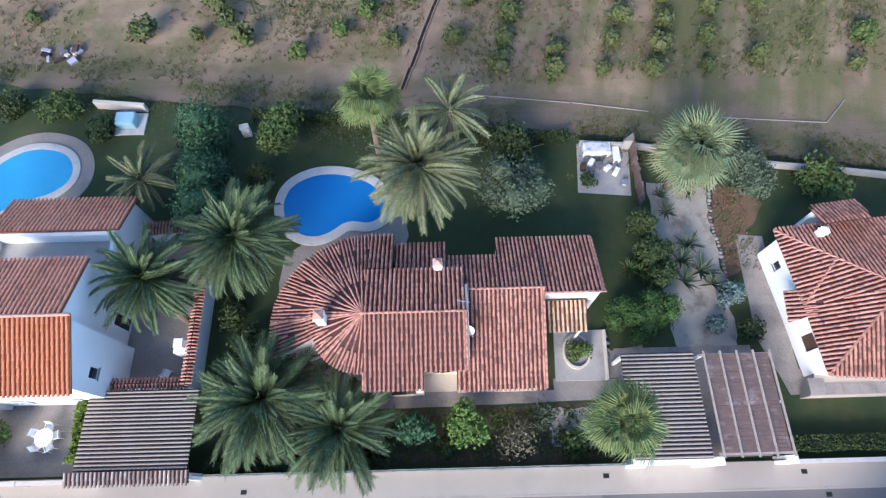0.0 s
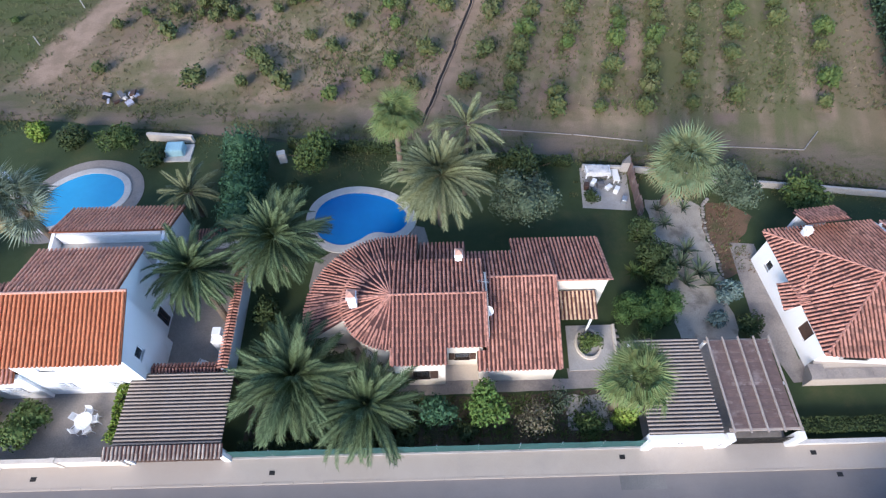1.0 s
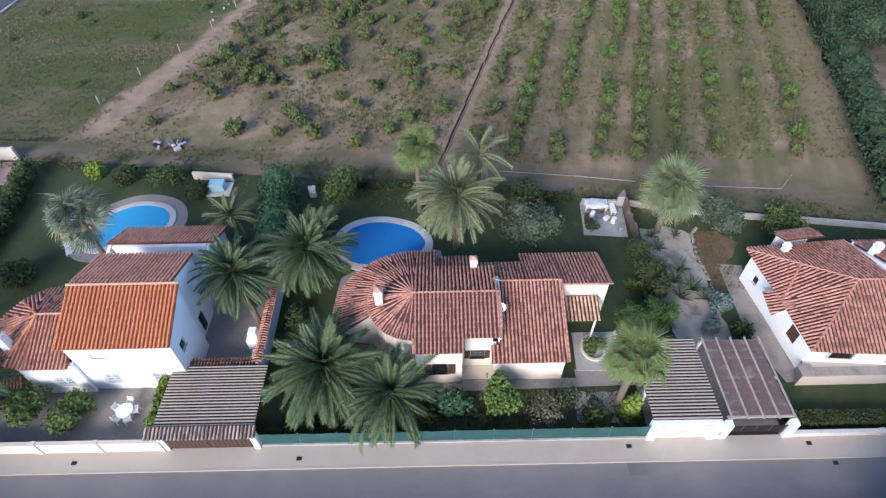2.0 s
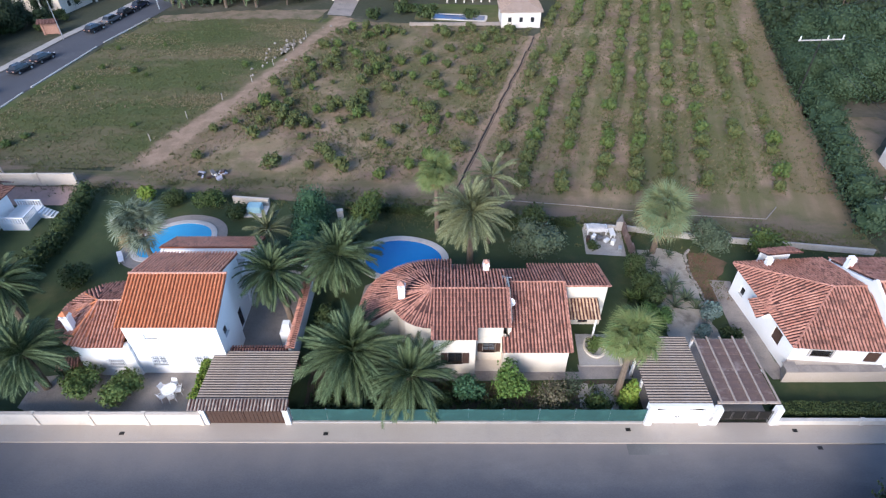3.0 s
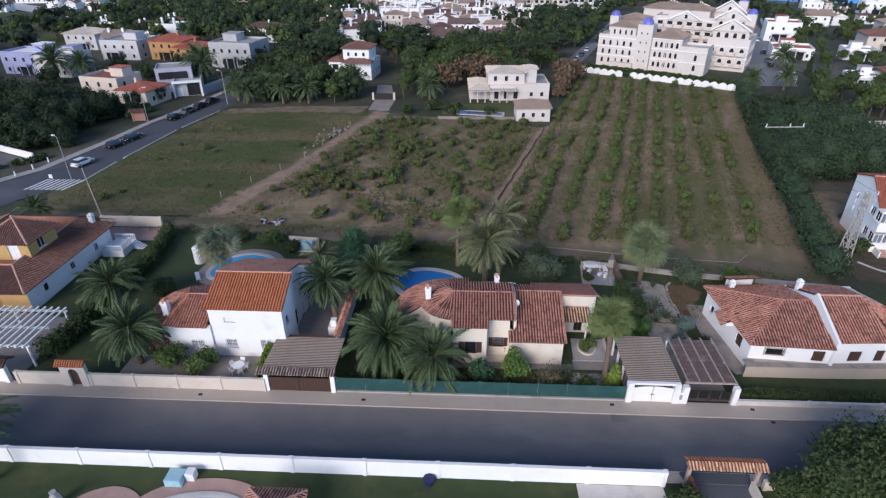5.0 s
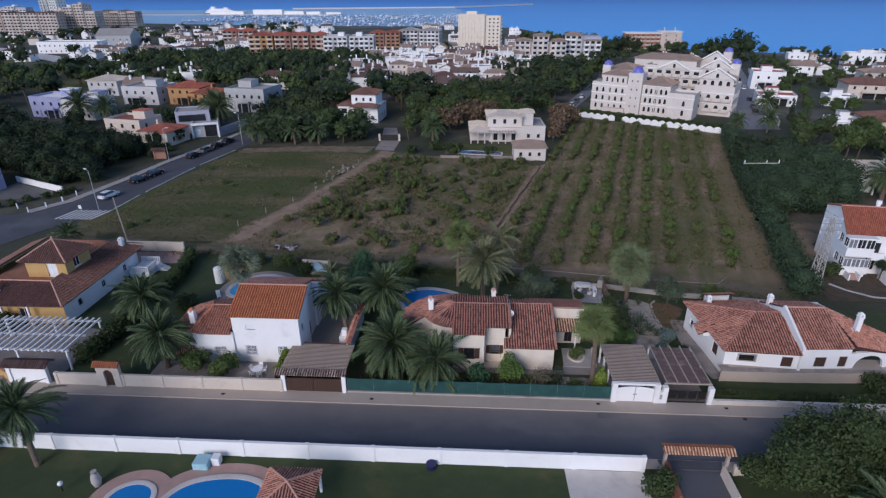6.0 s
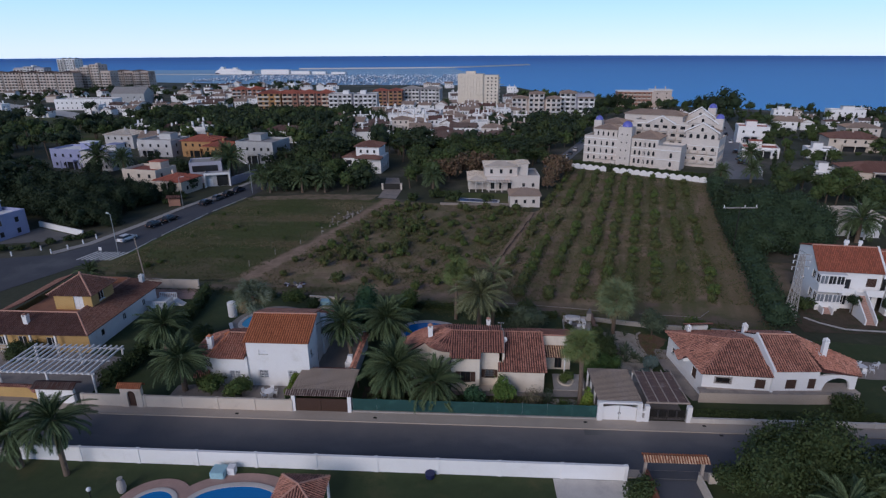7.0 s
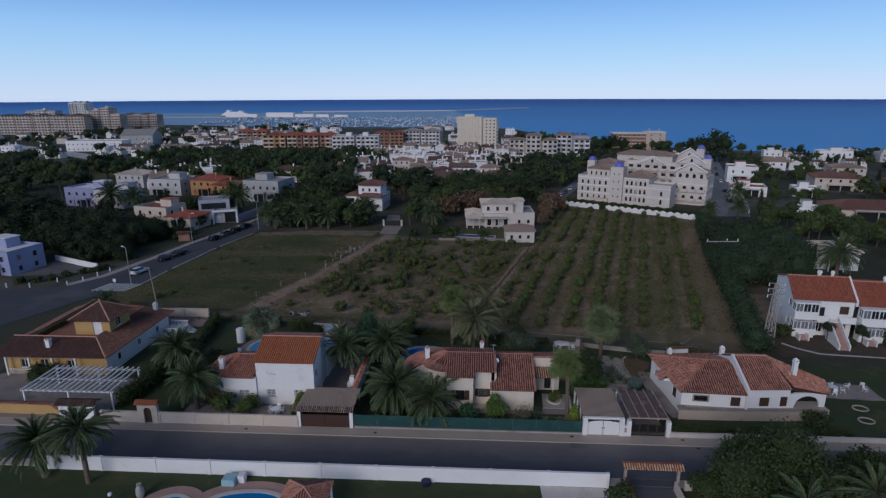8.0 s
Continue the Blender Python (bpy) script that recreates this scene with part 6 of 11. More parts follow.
# garden trees and shrubs
def place(t, x, y, turn=0.0, s=1.0):
    t.matrix_basis = pose(x, y, 0, 0, 0, turn)
    t.scale = (s, s, s)
    return t


place(tree("orange_tree", "rounded bright green citrus tree before the bungalow", "tree", M["leaf_orange"], 3.2, 1.6, 2800, 0.13, 61), 2.2, 2.3)
place(tree("shrub", "glossy dark green shrub with pale leaves before the bungalow", "shrub", M["leaf_teal"], 2.2, 1.5, 1900, 0.15, 62, "bush"), -1.3, 2.2)
place(tree("shrub", "loose half-bare brownish shrub before the bungalow", "shrub", M["twig"], 2.7, 1.9, 900, 0.09, 63, "bush"), 5.4, 1.8)
place(tree("shrub", "thin half-bare grey shrub before the bungalow", "shrub", M["leaf_grey"], 1.6, 1.2, 420, 0.09, 64, "bush"), 7.0, 2.9)
place(tree("shrub", "low dark shrub at the street fence", "shrub", M["leaf_mid"], 1.2, 1.3, 800, 0.12, 65, "bush"), 9.0, 1.2)
place(tree("shrub", "bright yellow-green upright shrub beside the garage", "shrub", M["leaf_bright"], 3.0, 1.05, 2200, 0.13, 66, "cone"), 11.6, 1.6)
place(tree("shrub", "dark round shrub in the terrace bed", "shrub", M["leaf_mid"], 1.5, 0.95, 1100, 0.11, 67, "bush"), 10.0, 7.2)
place(tree("olive_tree", "wide grey-green olive tree on the shaded lawn", "tree", M["leaf_grey"], 4.6, 2.9, 5600, 0.12, 68, core=1), 6.3, 19.7)
place(tree("tree", "dark leafy tree behind the olive", "tree", M["leaf"], 3.4, 2.2, 2400, 0.15, 69), 7.0, 23.0)
place(tree("tree", "loose green leafy tree at the garden's back", "tree", M["leaf_mid"], 4.0, 2.5, 2600, 0.15, 70), -12.3, 25.0)
place(tree("conifer_shrub", "broad rounded bright green conifer shrub beside the lawn", "shrub", M["leaf_fresh"], 2.7, 1.75, 5200, 0.08, 71, "mass", core=2), 13.9, 9.2)
place(tree("conifer_shrub", "broad rounded bright green conifer shrub beside the lawn", "shrub", M["leaf_fresh"], 2.6, 1.7, 5000, 0.08, 72, "mass", core=2), 15.9, 9.9)
place(tree("shrub", "dark dense shrub beside the gravel strip", "shrub", M["leaf"], 3.2, 1.3, 2400, 0.12, 73, "bush"), 15.6, 16.4)
place(tree("shrub", "dark dense shrub beside the gravel strip", "shrub", M["leaf"], 3.4, 1.35, 2600, 0.12, 74, "bush"), 16.1, 14.2)
place(tree("shrub", "dark dense shrub beside the gravel strip", "shrub", M["leaf"], 3.0, 1.2, 2200, 0.12, 75, "bush"), 16.5, 12.3)
place(tree("shrub", "grey-blue shrub beside the parking bay", "shrub", M["leaf_blue"], 1.8, 1.3, 1500, 0.12, 76, "bush"), 21.3, 10.9)
place(tree("shrub", "low green shrub beside the parking bay", "shrub", M["leaf_blue"], 1.2, 1.0, 900, 0.12, 77, "bush"), 20.2, 8.9)
place(tree("shrub", "dark low shrub beside the beige walk", "shrub", M["leaf"], 1.3, 1.2, 900, 0.12, 78, "bush"), 22.6, 8.2)
place(tree("olive_tree", "grey-green olive tree on a short trunk", "tree", M["leaf_grey"], 3.8, 2.5, 4200, 0.12, 79, core=1), 24.3, 20.0)
place(tree("tree", "leafy green fig tree behind the eastern house", "tree", M["leaf_mid"], 2.6, 2.0, 1900, 0.17, 80), 30.2, 19.8)
place(tree("shrub", "dark green shrubs at the western garden's back", "shrub", M["leaf_mid"], 2.2, 1.9, 1700, 0.15, 81, "bush"), -31.0, 29.0)
place(tree("shrub", "dark green shrubs at the western garden's back", "shrub", M["leaf"], 2.0, 1.8, 1500, 0.15, 82, "bush"), -35.2, 29.6)
place(tree("shrub", "pale green shrub at the western garden's back", "shrub", M["leaf_bright"], 2.0, 1.5, 1300, 0.15, 83, "bush"), -39.0, 30.2)
place(tree("shrub", "loose dark shrub beside the western pool", "shrub", M["leaf"], 2.0, 1.7, 1300, 0.15, 84, "bush"), -27.2, 26.6)
place(tree("shrub", "loose dark shrub on the western lawn", "shrub", M["leaf"], 2.4, 1.8, 1500, 0.15, 85, "bush"), -40.0, 15.5)
place(tree("orange_tree", "low round lemon tree in the western forecourt", "tree", M["leaf_mid"], 2.7, 1.9, 3000, 0.13, 86, core=1), -33.0, 2.3)
place(tree("orange_tree", "low round lemon tree in the western forecourt", "tree", M["leaf_mid"], 2.5, 1.8, 2800, 0.13, 87, core=1), -29.3, 2.2)
place(tree("tree", "big dark spreading tree in the southern garden", "tree", M["leaf"], 7.7, 5.8, 36000, 0.17, 88, "mass", core=2), 29.0, -10.8)
place(tree("tree", "big dark spreading tree in the southern garden", "tree", M["leaf"], 6.0, 4.8, 22000, 0.17, 188, "mass", core=2), 38.5, -12.6)
place(tree("tree", "big dark spreading tree in the southern garden", "tree", M["leaf"], 5.6, 4.6, 16000, 0.17, 189, "mass", core=2), 47.0, -13.4)
place(tree("shrub", "dark bush beside the tiled gateway", "shrub", M["leaf"], 2.2, 1.8, 1500, 0.15, 89, "bush"), 13.9, -12.0)
place(tree("shrub", "dark bush beside the tiled gateway", "shrub", M["leaf"], 2.6, 2.3, 4200, 0.14, 90, "bush", core=1), 22.9, -10.8)
place(tree("shrub", "dark spreading shrub on the eastern lawn", "shrub", M["leaf"], 2.0, 2.2, 1700, 0.15, 91, "bush"), 41.0, 2.6)
for x, y, s, k in ((-8.6, 9.8, 1.0, 1), (-12.9, 8.5, 1.1, 2), (-14.0, 6.4, 0.9, 3), (-14.3, 10.5, 1.0, 4), (-3.6, 1.2, 0.7, 5), (0.6, 0.9, 0.6, 6), (-12.6, 1.0, 0.8, 7), (-14.2, 19.4, 1.1, 8), (-13.6, 22.0, 1.0, 9)):
    place(tree("shrub", "dark leafy garden shrub in the shade", "shrub", M["leaf"], 1.8 * s, 1.5 * s, int(900 * s), 0.14, 100 + k, "bush"), x, y)


def hedge(label, pts, width, height, material, seed, leaf=0.13, dens=130):
    """A clipped hedge along a line: a dense body of leaves."""
    t = thing("hedge", label, "hedge")
    r = np.random.RandomState(seed)
    vs, fs = [], []
    bm = bmesh.new()
    for a, b in zip(pts, pts[1:]):
        a, b = np.array(a, float), np.array(b, float)
        ll = np.hypot(*(b - a))
        d = (b - a) / ll
        n = np.array([-d[1], d[0]])
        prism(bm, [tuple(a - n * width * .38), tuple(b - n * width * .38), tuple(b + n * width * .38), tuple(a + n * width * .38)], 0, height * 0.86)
        k = int(ll * (2 * height + width) * dens)
        uu, side = r.rand(k) * ll, r.rand(k) * (2 * height + width)
        w = np.where(side < height, -width / 2, np.where(side < 2 * height, width / 2, (side - 2 * height) - width / 2))
        z = np.where(side < height, side, np.where(side < 2 * height, side - height, height))
        bulge = 0.1 * np.sin(uu * 1.7 + seed) + 0.06 * np.sin(uu * 4.1) + r.normal(size=k) * 0.06
        p = np.stack([a[0] + d[0] * uu + n[0] * w * (1 + bulge), a[1] + d[1] * uu + n[1] * w * (1 + bulge), z * (1 + 0.5 * bulge)], axis=1)
        nr = r.normal(size=(k, 3)) + np.array([0, 0, 0.8])
        nr /= np.linalg.norm(nr, axis=1)[:, None]
        tt = np.cross(nr, r.normal(size=(k, 3)))
        tt /= np.linalg.norm(tt, axis=1)[:, None]
        u2 = np.cross(nr, tt)
        s = leaf * (0.6 + 0.8 * r.rand(k))[:, None]
        q = np.stack([p - tt * s, p - u2 * s * .6, p + tt * s, p + u2 * s * .6], axis=1).reshape(-1, 3)
        base = len(vs)
        vs += [tuple(v) for v in q]
        fs += [(base + 4 * i, base + 4 * i + 1, base + 4 * i + 2, base + 4 * i + 3) for i in range(k)]
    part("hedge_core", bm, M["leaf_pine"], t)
    part("foliage", (vs, fs), material, t)
    return t


hedge("bright narrow hedge beside the carport", [(-23.0, 0.6), (-22.9, 4.8)], 0.8, 1.9, M["leaf_bright"], 3, 0.11, 150)
hedge("low dark hedge along the street wall", [(22.9, 0.7), (44, 0.7)], 0.9, 0.8, M["leaf"], 4, 0.08, 190)
hedge("dark green hedge strip along the netting fence", [(-14.8, 0.15), (-3, 0.1)], 0.5, 1.2, M["leaf"], 6, 0.1, 100)
hedge("dark boundary hedge behind the bungalow garden", [(-15.0, 28.2), (-8, 27.6), (4.6, 25.6), (11.4, 25.0)], 0.7, 0.9, M["leaf"], 9, 0.12, 80)


def lumpy_hedge(label, pts, width, height, material, seed, leaf=0.14, per=420):
    """An unclipped hedge of grown-together bushes along a line."""
    t = thing("hedge", label, "hedge")
    rr = random.Random(seed)
    for a, b in zip(pts, pts[1:]):
        ll = math.hypot(b[0] - a[0], b[1] - a[1])
        n = max(1, int(ll / (width * 0.46)))
        for i in range(n):
            f = (i + rr.uniform(0.2, 0.8)) / n
            k = rr.uniform(0.82, 1.12)
            x, y = a[0] + (b[0] - a[0]) * f + rr.uniform(-.1, .1) * width, a[1] + (b[1] - a[1]) * f + rr.uniform(-.1, .1) * width
            blobs = [(x, y, height * 0.36 * k, width * 0.52, width * 0.52, height * 0.42 * k), (x, y, height * 0.68 * k, width * 0.42, width * 0.42, height * 0.3 * k)]
            vs, fs = leaf_cloud(blobs, int(ll / n * per), leaf, seed + i)
            add_core(vs, fs, blobs, 1, seed + i)
            part("bush", (vs, fs), material, t)
    return t


lumpy_hedge("tall dark green cypress hedge between the pool gardens", [(-17.4, 17.6), (-17.9, 21.5), (-18.6, 27.2)], 3.8, 4.5, M["leaf_teal"], 1, 0.13, 1150)
lumpy_hedge("tall dark hedge between the yellow house and its neighbour", [(-46.6, 3.0), (-46.0, 12), (-45.6, 22), (-46.6, 31.0)], 2.4, 2.4, M["leaf"], 2, 0.15, 330)
lumpy_hedge("tall dark hedge along the orchard's eastern edge", [(43.8, 23), (47, 34), (51, 48), (56, 66), (60.5, 83), (66, 102), (71, 117)], 4.8, 3.6, M["leaf_fig"], 8, 0.2, 260)


def rosette(label, x, y, r, h, n, material, seed):
    """An agave or yucca: pointed leaves from one foot."""
    t = thing("agave", label, "plant", at=(x, y, 0))
    rr = random.Random(seed)
    first = None
    vs = [(0, -0.05, 0), (0, 0.05, 0), (0.5, 0.07, 0.03), (0.5, -0.07, 0.03), (1, 0, -0.06), (0.5, 0, -0.02)]
    fs = [(0, 1, 5), (1, 2, 5), (0, 5, 3), (3, 5, 4), (5, 2, 4)]
    for i in range(n):
        m = pose(0, 0, 0.05 + h * 0.25 * (i / n), 0, -rr.uniform(10, 75), i * 137.5) @ Matrix.Scale(r * rr.uniform(0.7, 1.1), 4)
        if first is None:
            first = part("leaf", (vs, fs), material, t)
            first.matrix_basis = m
        else:
            again(first, m, t)
    return t


for k, (x, y, r) in enumerate(((18.3, 18.0, 0.9), (19.4, 15.2, 1.2), (18.6, 13.9, 1.3), (19.9, 13.0, 1.3), (18.6, 12.2, 1.1), (20.6, 12.0, 1.0), (18.0, 19.5, 0.8), (20.3, 19.6, 0.8))):
    rosette("grey spiky agave in the gravel strip", x, y, r * 1.25, r, 20, M["leaf_grey"], 200 + k)
for k, (x, y, r) in enumerate(((14.6, 13.2, 1.3), (15.4, 13.0, 1.2), (16.3, 13.2, 1.1))):
    rosette("green spiky yucca beside the gravel strip", x, y, r, r, 24, M["leaf_mid"], 220 + k)

# ---- the long house to the east ----
def east_house():
    h = thing("long_house", "long white single-storey house with weathered tile roofs", "house")
    T, U, W = M["tile"], M["under"], M["white"]
    A, B, C, D = (25.2, 4.6, 3.3), (33.2, 4.0, 3.4), (33.2, 9.8, 5.2), (30.3, 9.8, 5.2)
    E, F, Gp = (27.3, 12.2, 4.35), (24.2, 14.8, 3.4), (24.9, 9.2, 3.3)
    tile_roof(h, [D, C, B, A], T, U, label="weathered terracotta barrel tiles")
    tile_roof(h, [D, A, Gp], T, U)
    tile_roof(h, [E, D, Gp], T, U)
    tile_roof(h, [E, Gp, F], T, U)
    tile_roof(h, [D, E, F, (33.2, 15.6, 3.3), C], T, U)
    for a, b in ((A, D), (D, C), (E, D), (F, E), (Gp, E)):
        ridge_tiles(h, [b, a], M["tile"], 0.085)
    wall(h, "wall", (25.6, 5.0), (33.2, 4.4), 3.32, W, [(1.5, 3.1, 2.05, 2.7), (5.9, 7.05, 1.5, 2.75)])
    window(h, (25.6, 5.0), (33.2, 4.4), (1.5, 3.1, 2.05, 2.7), "grille", M["dark_wood"])
    dd = (Vector((33.2, 4.4)) - Vector((25.6, 5.0))).normalized()
    m = Matrix.Translation((25.6 + dd.x * 1.3, 5.0 + dd.y * 1.3, 1.9)) @ pose(0, 0, 0, 0, 0, math.degrees(math.atan2(dd.y, dd.x)))
    for b in ((0, -0.12, 0, 2.0, -0.003, 0.13), (0, -0.1, 0.82, 2.0, -0.003, 0.93), (0, -0.1, 0.13, 0.17, -0.003, 0.82), (1.83, -0.1, 0.13, 2.0, -0.003, 0.82)):
        bm = bmesh.new()
        box(bm, *b, m)
        part("window_surround", bm, M["concrete"], h)
    window(h, (25.6, 5.0), (33.2, 4.4), (5.9, 7.05, 1.5, 2.75), "shutter", M["dark_wood"])
    wall(h, "wall", (24.6, 14.3), (25.2, 9.2), 3.3, W, [(1.2, 1.9, 1.2, 2.1)])
    window(h, (24.6, 14.3), (25.2, 9.2), (1.2, 1.9, 1.2, 2.1), "plain", W)
    wall(h, "wall", (25.2, 9.2), (25.6, 5.0), 3.25, W, [(1.6, 2.7, 1.2, 2.6)])
    window(h, (25.2, 9.2), (25.6, 5.0), (1.6, 2.7, 1.2, 2.6), "shutter", M["dark_wood"])
    wall(h, "wall", (33.2, 15.2), (24.6, 14.3), 3.25, W)
    tile_roof(h, [(25.5, 10.4, 3.48), (25.6, 8.6, 3.48), (23.8, 8.2, 2.98), (24.0, 10.3, 2.98)], T, U, label="small tiled canopy over the side door")
    for y in (8.6, 10.2):
        bm = bmesh.new()
        box(bm, 24.5, y - 0.06, 2.55, 25.3, y + 0.06, 3.0)
        part("bracket", bm, W, h)
    # taller eastern half
    tile_roof(h, [(33.45, 9.3, 6.2), (37.6, 9.3, 6.2), (38.6, 4.6, 4.0), (33.45, 4.3, 4.0)], T, U)
    tile_roof(h, [(37.6, 9.3, 6.2), (44.2, 7.8, 3.4), (43.6, 5.0, 3.2), (38.6, 4.6, 4.0)], T, U)
    tile_roof(h, [(37.6, 9.3, 6.2), (33.45, 9.3, 6.2), (33.45, 15.4, 3.45), (39.6, 15.4, 3.45)], T, U)
    tile_roof(h, [(37.6, 9.3, 6.2), (39.6, 15.4, 3.45), (44.2, 7.8, 3.4)], T, U)
    ridge_tiles(h, [(33.45, 9.3, 6.22), (37.6, 9.3, 6.22)], M["ridge"], 0.11)
    ridge_tiles(h, [(37.6, 9.3, 6.22), (38.6, 4.6, 4.03)], M["tile"], 0.11)
    wall(h, "gable_wall", (33.15, 15.6), (33.15, 4.1), [(0, 3.2), (5.9, 5.9), (6.2, 6.35), (11.5, 4.12)], W, thick=0.26)
    hs = [(1.6, 2.85, 1.5, 2.75), (4.2, 5.1, 1.5, 2.85)]
    wall(h, "wall", (33.4, 4.5), (38.7, 4.8), 3.95, W, hs)
    for k in hs:
        window(h, (33.4, 4.5), (38.7, 4.8), k, "shutter", M["dark_wood"])
    wall(h, "wall", (40.6, 15.2), (33.4, 15.2), 3.6, W)
    wall(h, "wall", (39.5, 6.6), (40.6, 15.2), [(0, 5.0), (2.5, 5.4), (8.6, 3.5)], W)
    # arched porch at the eastern end
    bm = bmesh.new()
    n = 14
    p, q = Vector((38.7, 4.8)), Vector((43.4, 5.3))
    d = (q - p).normalized()
    inn = Vector((-d.y, d.x)) * 0.3
    ll = (q - p).length
    for a, b in ((0, 0.7), (ll - 0.7, ll)):
        x, y = p + d * a, p + d * b
        prism(bm, [tuple(x), tuple(y), tuple(y + inn), tuple(x + inn)], -0.05, 3.2)
    for k in range(n):
        ua, ub = (0.7 + (ll - 1.4) * j / n for j in (k, k + 1))
        zs = [1.5 + 1.35 * math.sqrt(max(0, 1 - ((u - ll / 2) / (ll / 2 - 0.7)) ** 2)) for u in (ua, ub)]
        x, y = p + d * ua, p + d * ub
        vs = [(x, zs[0]), (y, zs[1])]
        lo = [bm.verts.new((*v, z)) for v, z in ((x, zs[0]), (y, zs[1]), (y + inn, zs[1]), (x + inn, zs[0]))]
        hi = [bm.verts.new((*v, 3.3)) for v in (x, y, y + inn, x + inn)]
        bm.faces.new(lo[::-1])
        bm.faces.new(hi)
        for i in range(4):
            bm.faces.new((lo[i], lo[(i + 1) % 4], hi[(i + 1) % 4], hi[i]))
    part("porch_arch", bm, W, h, "white arched porch front")
    chimney(h, 33.6, 13.1, 3.6, 5.7, W, 0.5)
    chimney(h, 40.0, 7.0, 4.4, 7.0, W, 0.5)
    chimney(h, 27.0, 14.2, 3.4, 4.7, W, 0.45)
    tile_roof(h, [(30.5, 15.0, 4.6), (27.0, 14.6, 4.6), (27.0, 16.4, 3.7), (30.5, 16.8, 3.7)], T, U)
    wall(h, "wall", (30.3, 16.5), (27.2, 16.1), 3.7, W)
    return h


east_house()
bm = bmesh.new()
prism(bm, [(24.9, 3.6), (31.0, 3.62), (36.6, 3.75), (40.5, 3.95), (43.6, 4.5), (43.4, 6.6), (39.4, 6.5), (38.7, 4.9), (33.2, 4.52), (25.6, 5.08)], -0.05, 1.28)
tagged(part("raised_terrace", bm, M["pave"]), "raised beige terrace before the eastern house", "terrace", kind="structure")
bm = bmesh.new()
for k in range(16):
    x = 25.0 + k * 1.1
    box(bm, x, 3.66 + max(0, x - 31) * 0.035, 1.284, x + 1.08, 4.4 + max(0, x - 33) * 0.03 if k else 4.75, 1.31)
tagged(part("terrace_paving", bm, M["patio"]), "beige-grey slabs on the raised terrace", "paving", kind="structure")


# ---- the yellow house to the far west ----
def yellow_house():
    h = thing("yellow_villa", "ochre villa with brown tiled roofs and a square upper room", "house")
    T, U, W, Y = M["tile_rose"], M["under"], M["white"], M["yellow"]
    S = "brown flat-toned roof tiles"
    tile_roof(h, [(-70, 14.4, 4.45), (-57.2, 14.4, 4.45), (-53.2, 10.2, 3.2), (-70, 10.0, 3.2)], T, U, label=S)
    tile_roof(h, [(-57.2, 14.4, 4.45), (-57.2, 27.0, 4.45), (-52.8, 28.4, 3.2), (-53.2, 10.2, 3.2)], T, U)
    tile_roof(h, [(-57.2, 27.0, 4.45), (-66, 27.0, 4.45), (-66, 30.0, 3.4), (-52.8, 28.4, 3.2)], T, U)
    tile_roof(h, [(-66.5, 27.0, 5.0), (-66.5, 16.5, 5.0), (-70.5, 14.5, 3.4), (-70.5, 28.5, 3.4)], T, U)
    ridge_tiles(h, [(-57.2, 14.4, 4.47), (-53.2, 10.2, 3.24)], M["ridge"], 0.12)
    ridge_tiles(h, [(-70, 14.4, 4.48), (-57.2, 14.4, 4.48), (-57.2, 27, 4.48)], M["ridge"], 0.12)
    bm = bmesh.new()
    box(bm, -66.4, 14.5, 3.7, -57.3, 26.9, 3.82)
    part("roof_terrace", bm, M["terracotta"], h, "reddish roof terrace floor")
    bm = bmesh.new()
    for b in ((-66.4, 14.45, 3.3, -57.3, 14.65, 4.3), (-57.5, 14.66, 3.3, -57.28, 26.69, 4.3), (-66.4, 26.7, 3.3, -57.3, 26.9, 4.75)):
        box(bm, *b)
    part("parapet", bm, M["terracotta"], h)
    # upper room with a pyramid roof
    u0, v0, u1, v1 = -62.0, 16.6, -56.4, 21.6
    door = (2.9, 4.3, 3.85, 6.05)
    wall(h, "wall", (u0, v0), (u1, v0), 6.4, Y, [door], base=3.6)
    window(h, (u0, v0), (u1, v0), door, "white", W, kind="door")
    wall(h, "wall", (u1, v0), (u1, v1), 6.4, Y, [(1.6, 2.8, 4.6, 6.0)], base=3.6)
    window(h, (u1, v0), (u1, v1), (1.6, 2.8, 4.6, 6.0), "plain", W)
    wall(h, "wall", (u1, v1), (u0, v1), 6.4, Y, base=3.6)
    wall(h, "wall", (u0, v1), (u0, v0), 6.4, Y, base=3.6)
    ap = ((u0 + u1) / 2, (v0 + v1) / 2, 8.4)
    k = 0.55
    cs = [(u0 - k, v0 - k, 6.3), (u1 + k, v0 - k, 6.3), (u1 + k, v1 + k, 6.3), (u0 - k, v1 + k, 6.3)]
    for i in range(4):
        tile_roof(h, [ap, cs[i], cs[(i + 1) % 4]], T, U)
        ridge_tiles(h, [ap, cs[i]], M["ridge"], 0.12)
    bm = bmesh.new()
    bmesh.ops.create_uvsphere(bm, u_segments=10, v_segments=6, radius=0.18, matrix=pose(ap[0], ap[1], 8.6))
    part("finial", bm, M["ridge"], h)
    # ground floor
    hs = [(2.0, 3.2, 0.9, 2.2), (5.0, 6.2, 0.1, 2.3), (9.0, 10.4, 0.9, 2.2)]
    wall(h, "wall", (-69, 11.2), (-53.9, 11.2), 3.3, Y, hs)
    for w in hs:
        window(h, (-69, 11.2), (-53.9, 11.2), w, "plain", W)
    hs = [(2.6 + 5.0 * i, 3.4 + 5.0 * i, 1.1, 2.1) for i in range(3)]
    wall(h, "wall", (-53.9, 11.2), (-53.6, 27.6), 3.25, W, hs)
    for w in hs:
        window(h, (-53.9, 11.2), (-53.6, 27.6), w, "plain", W)
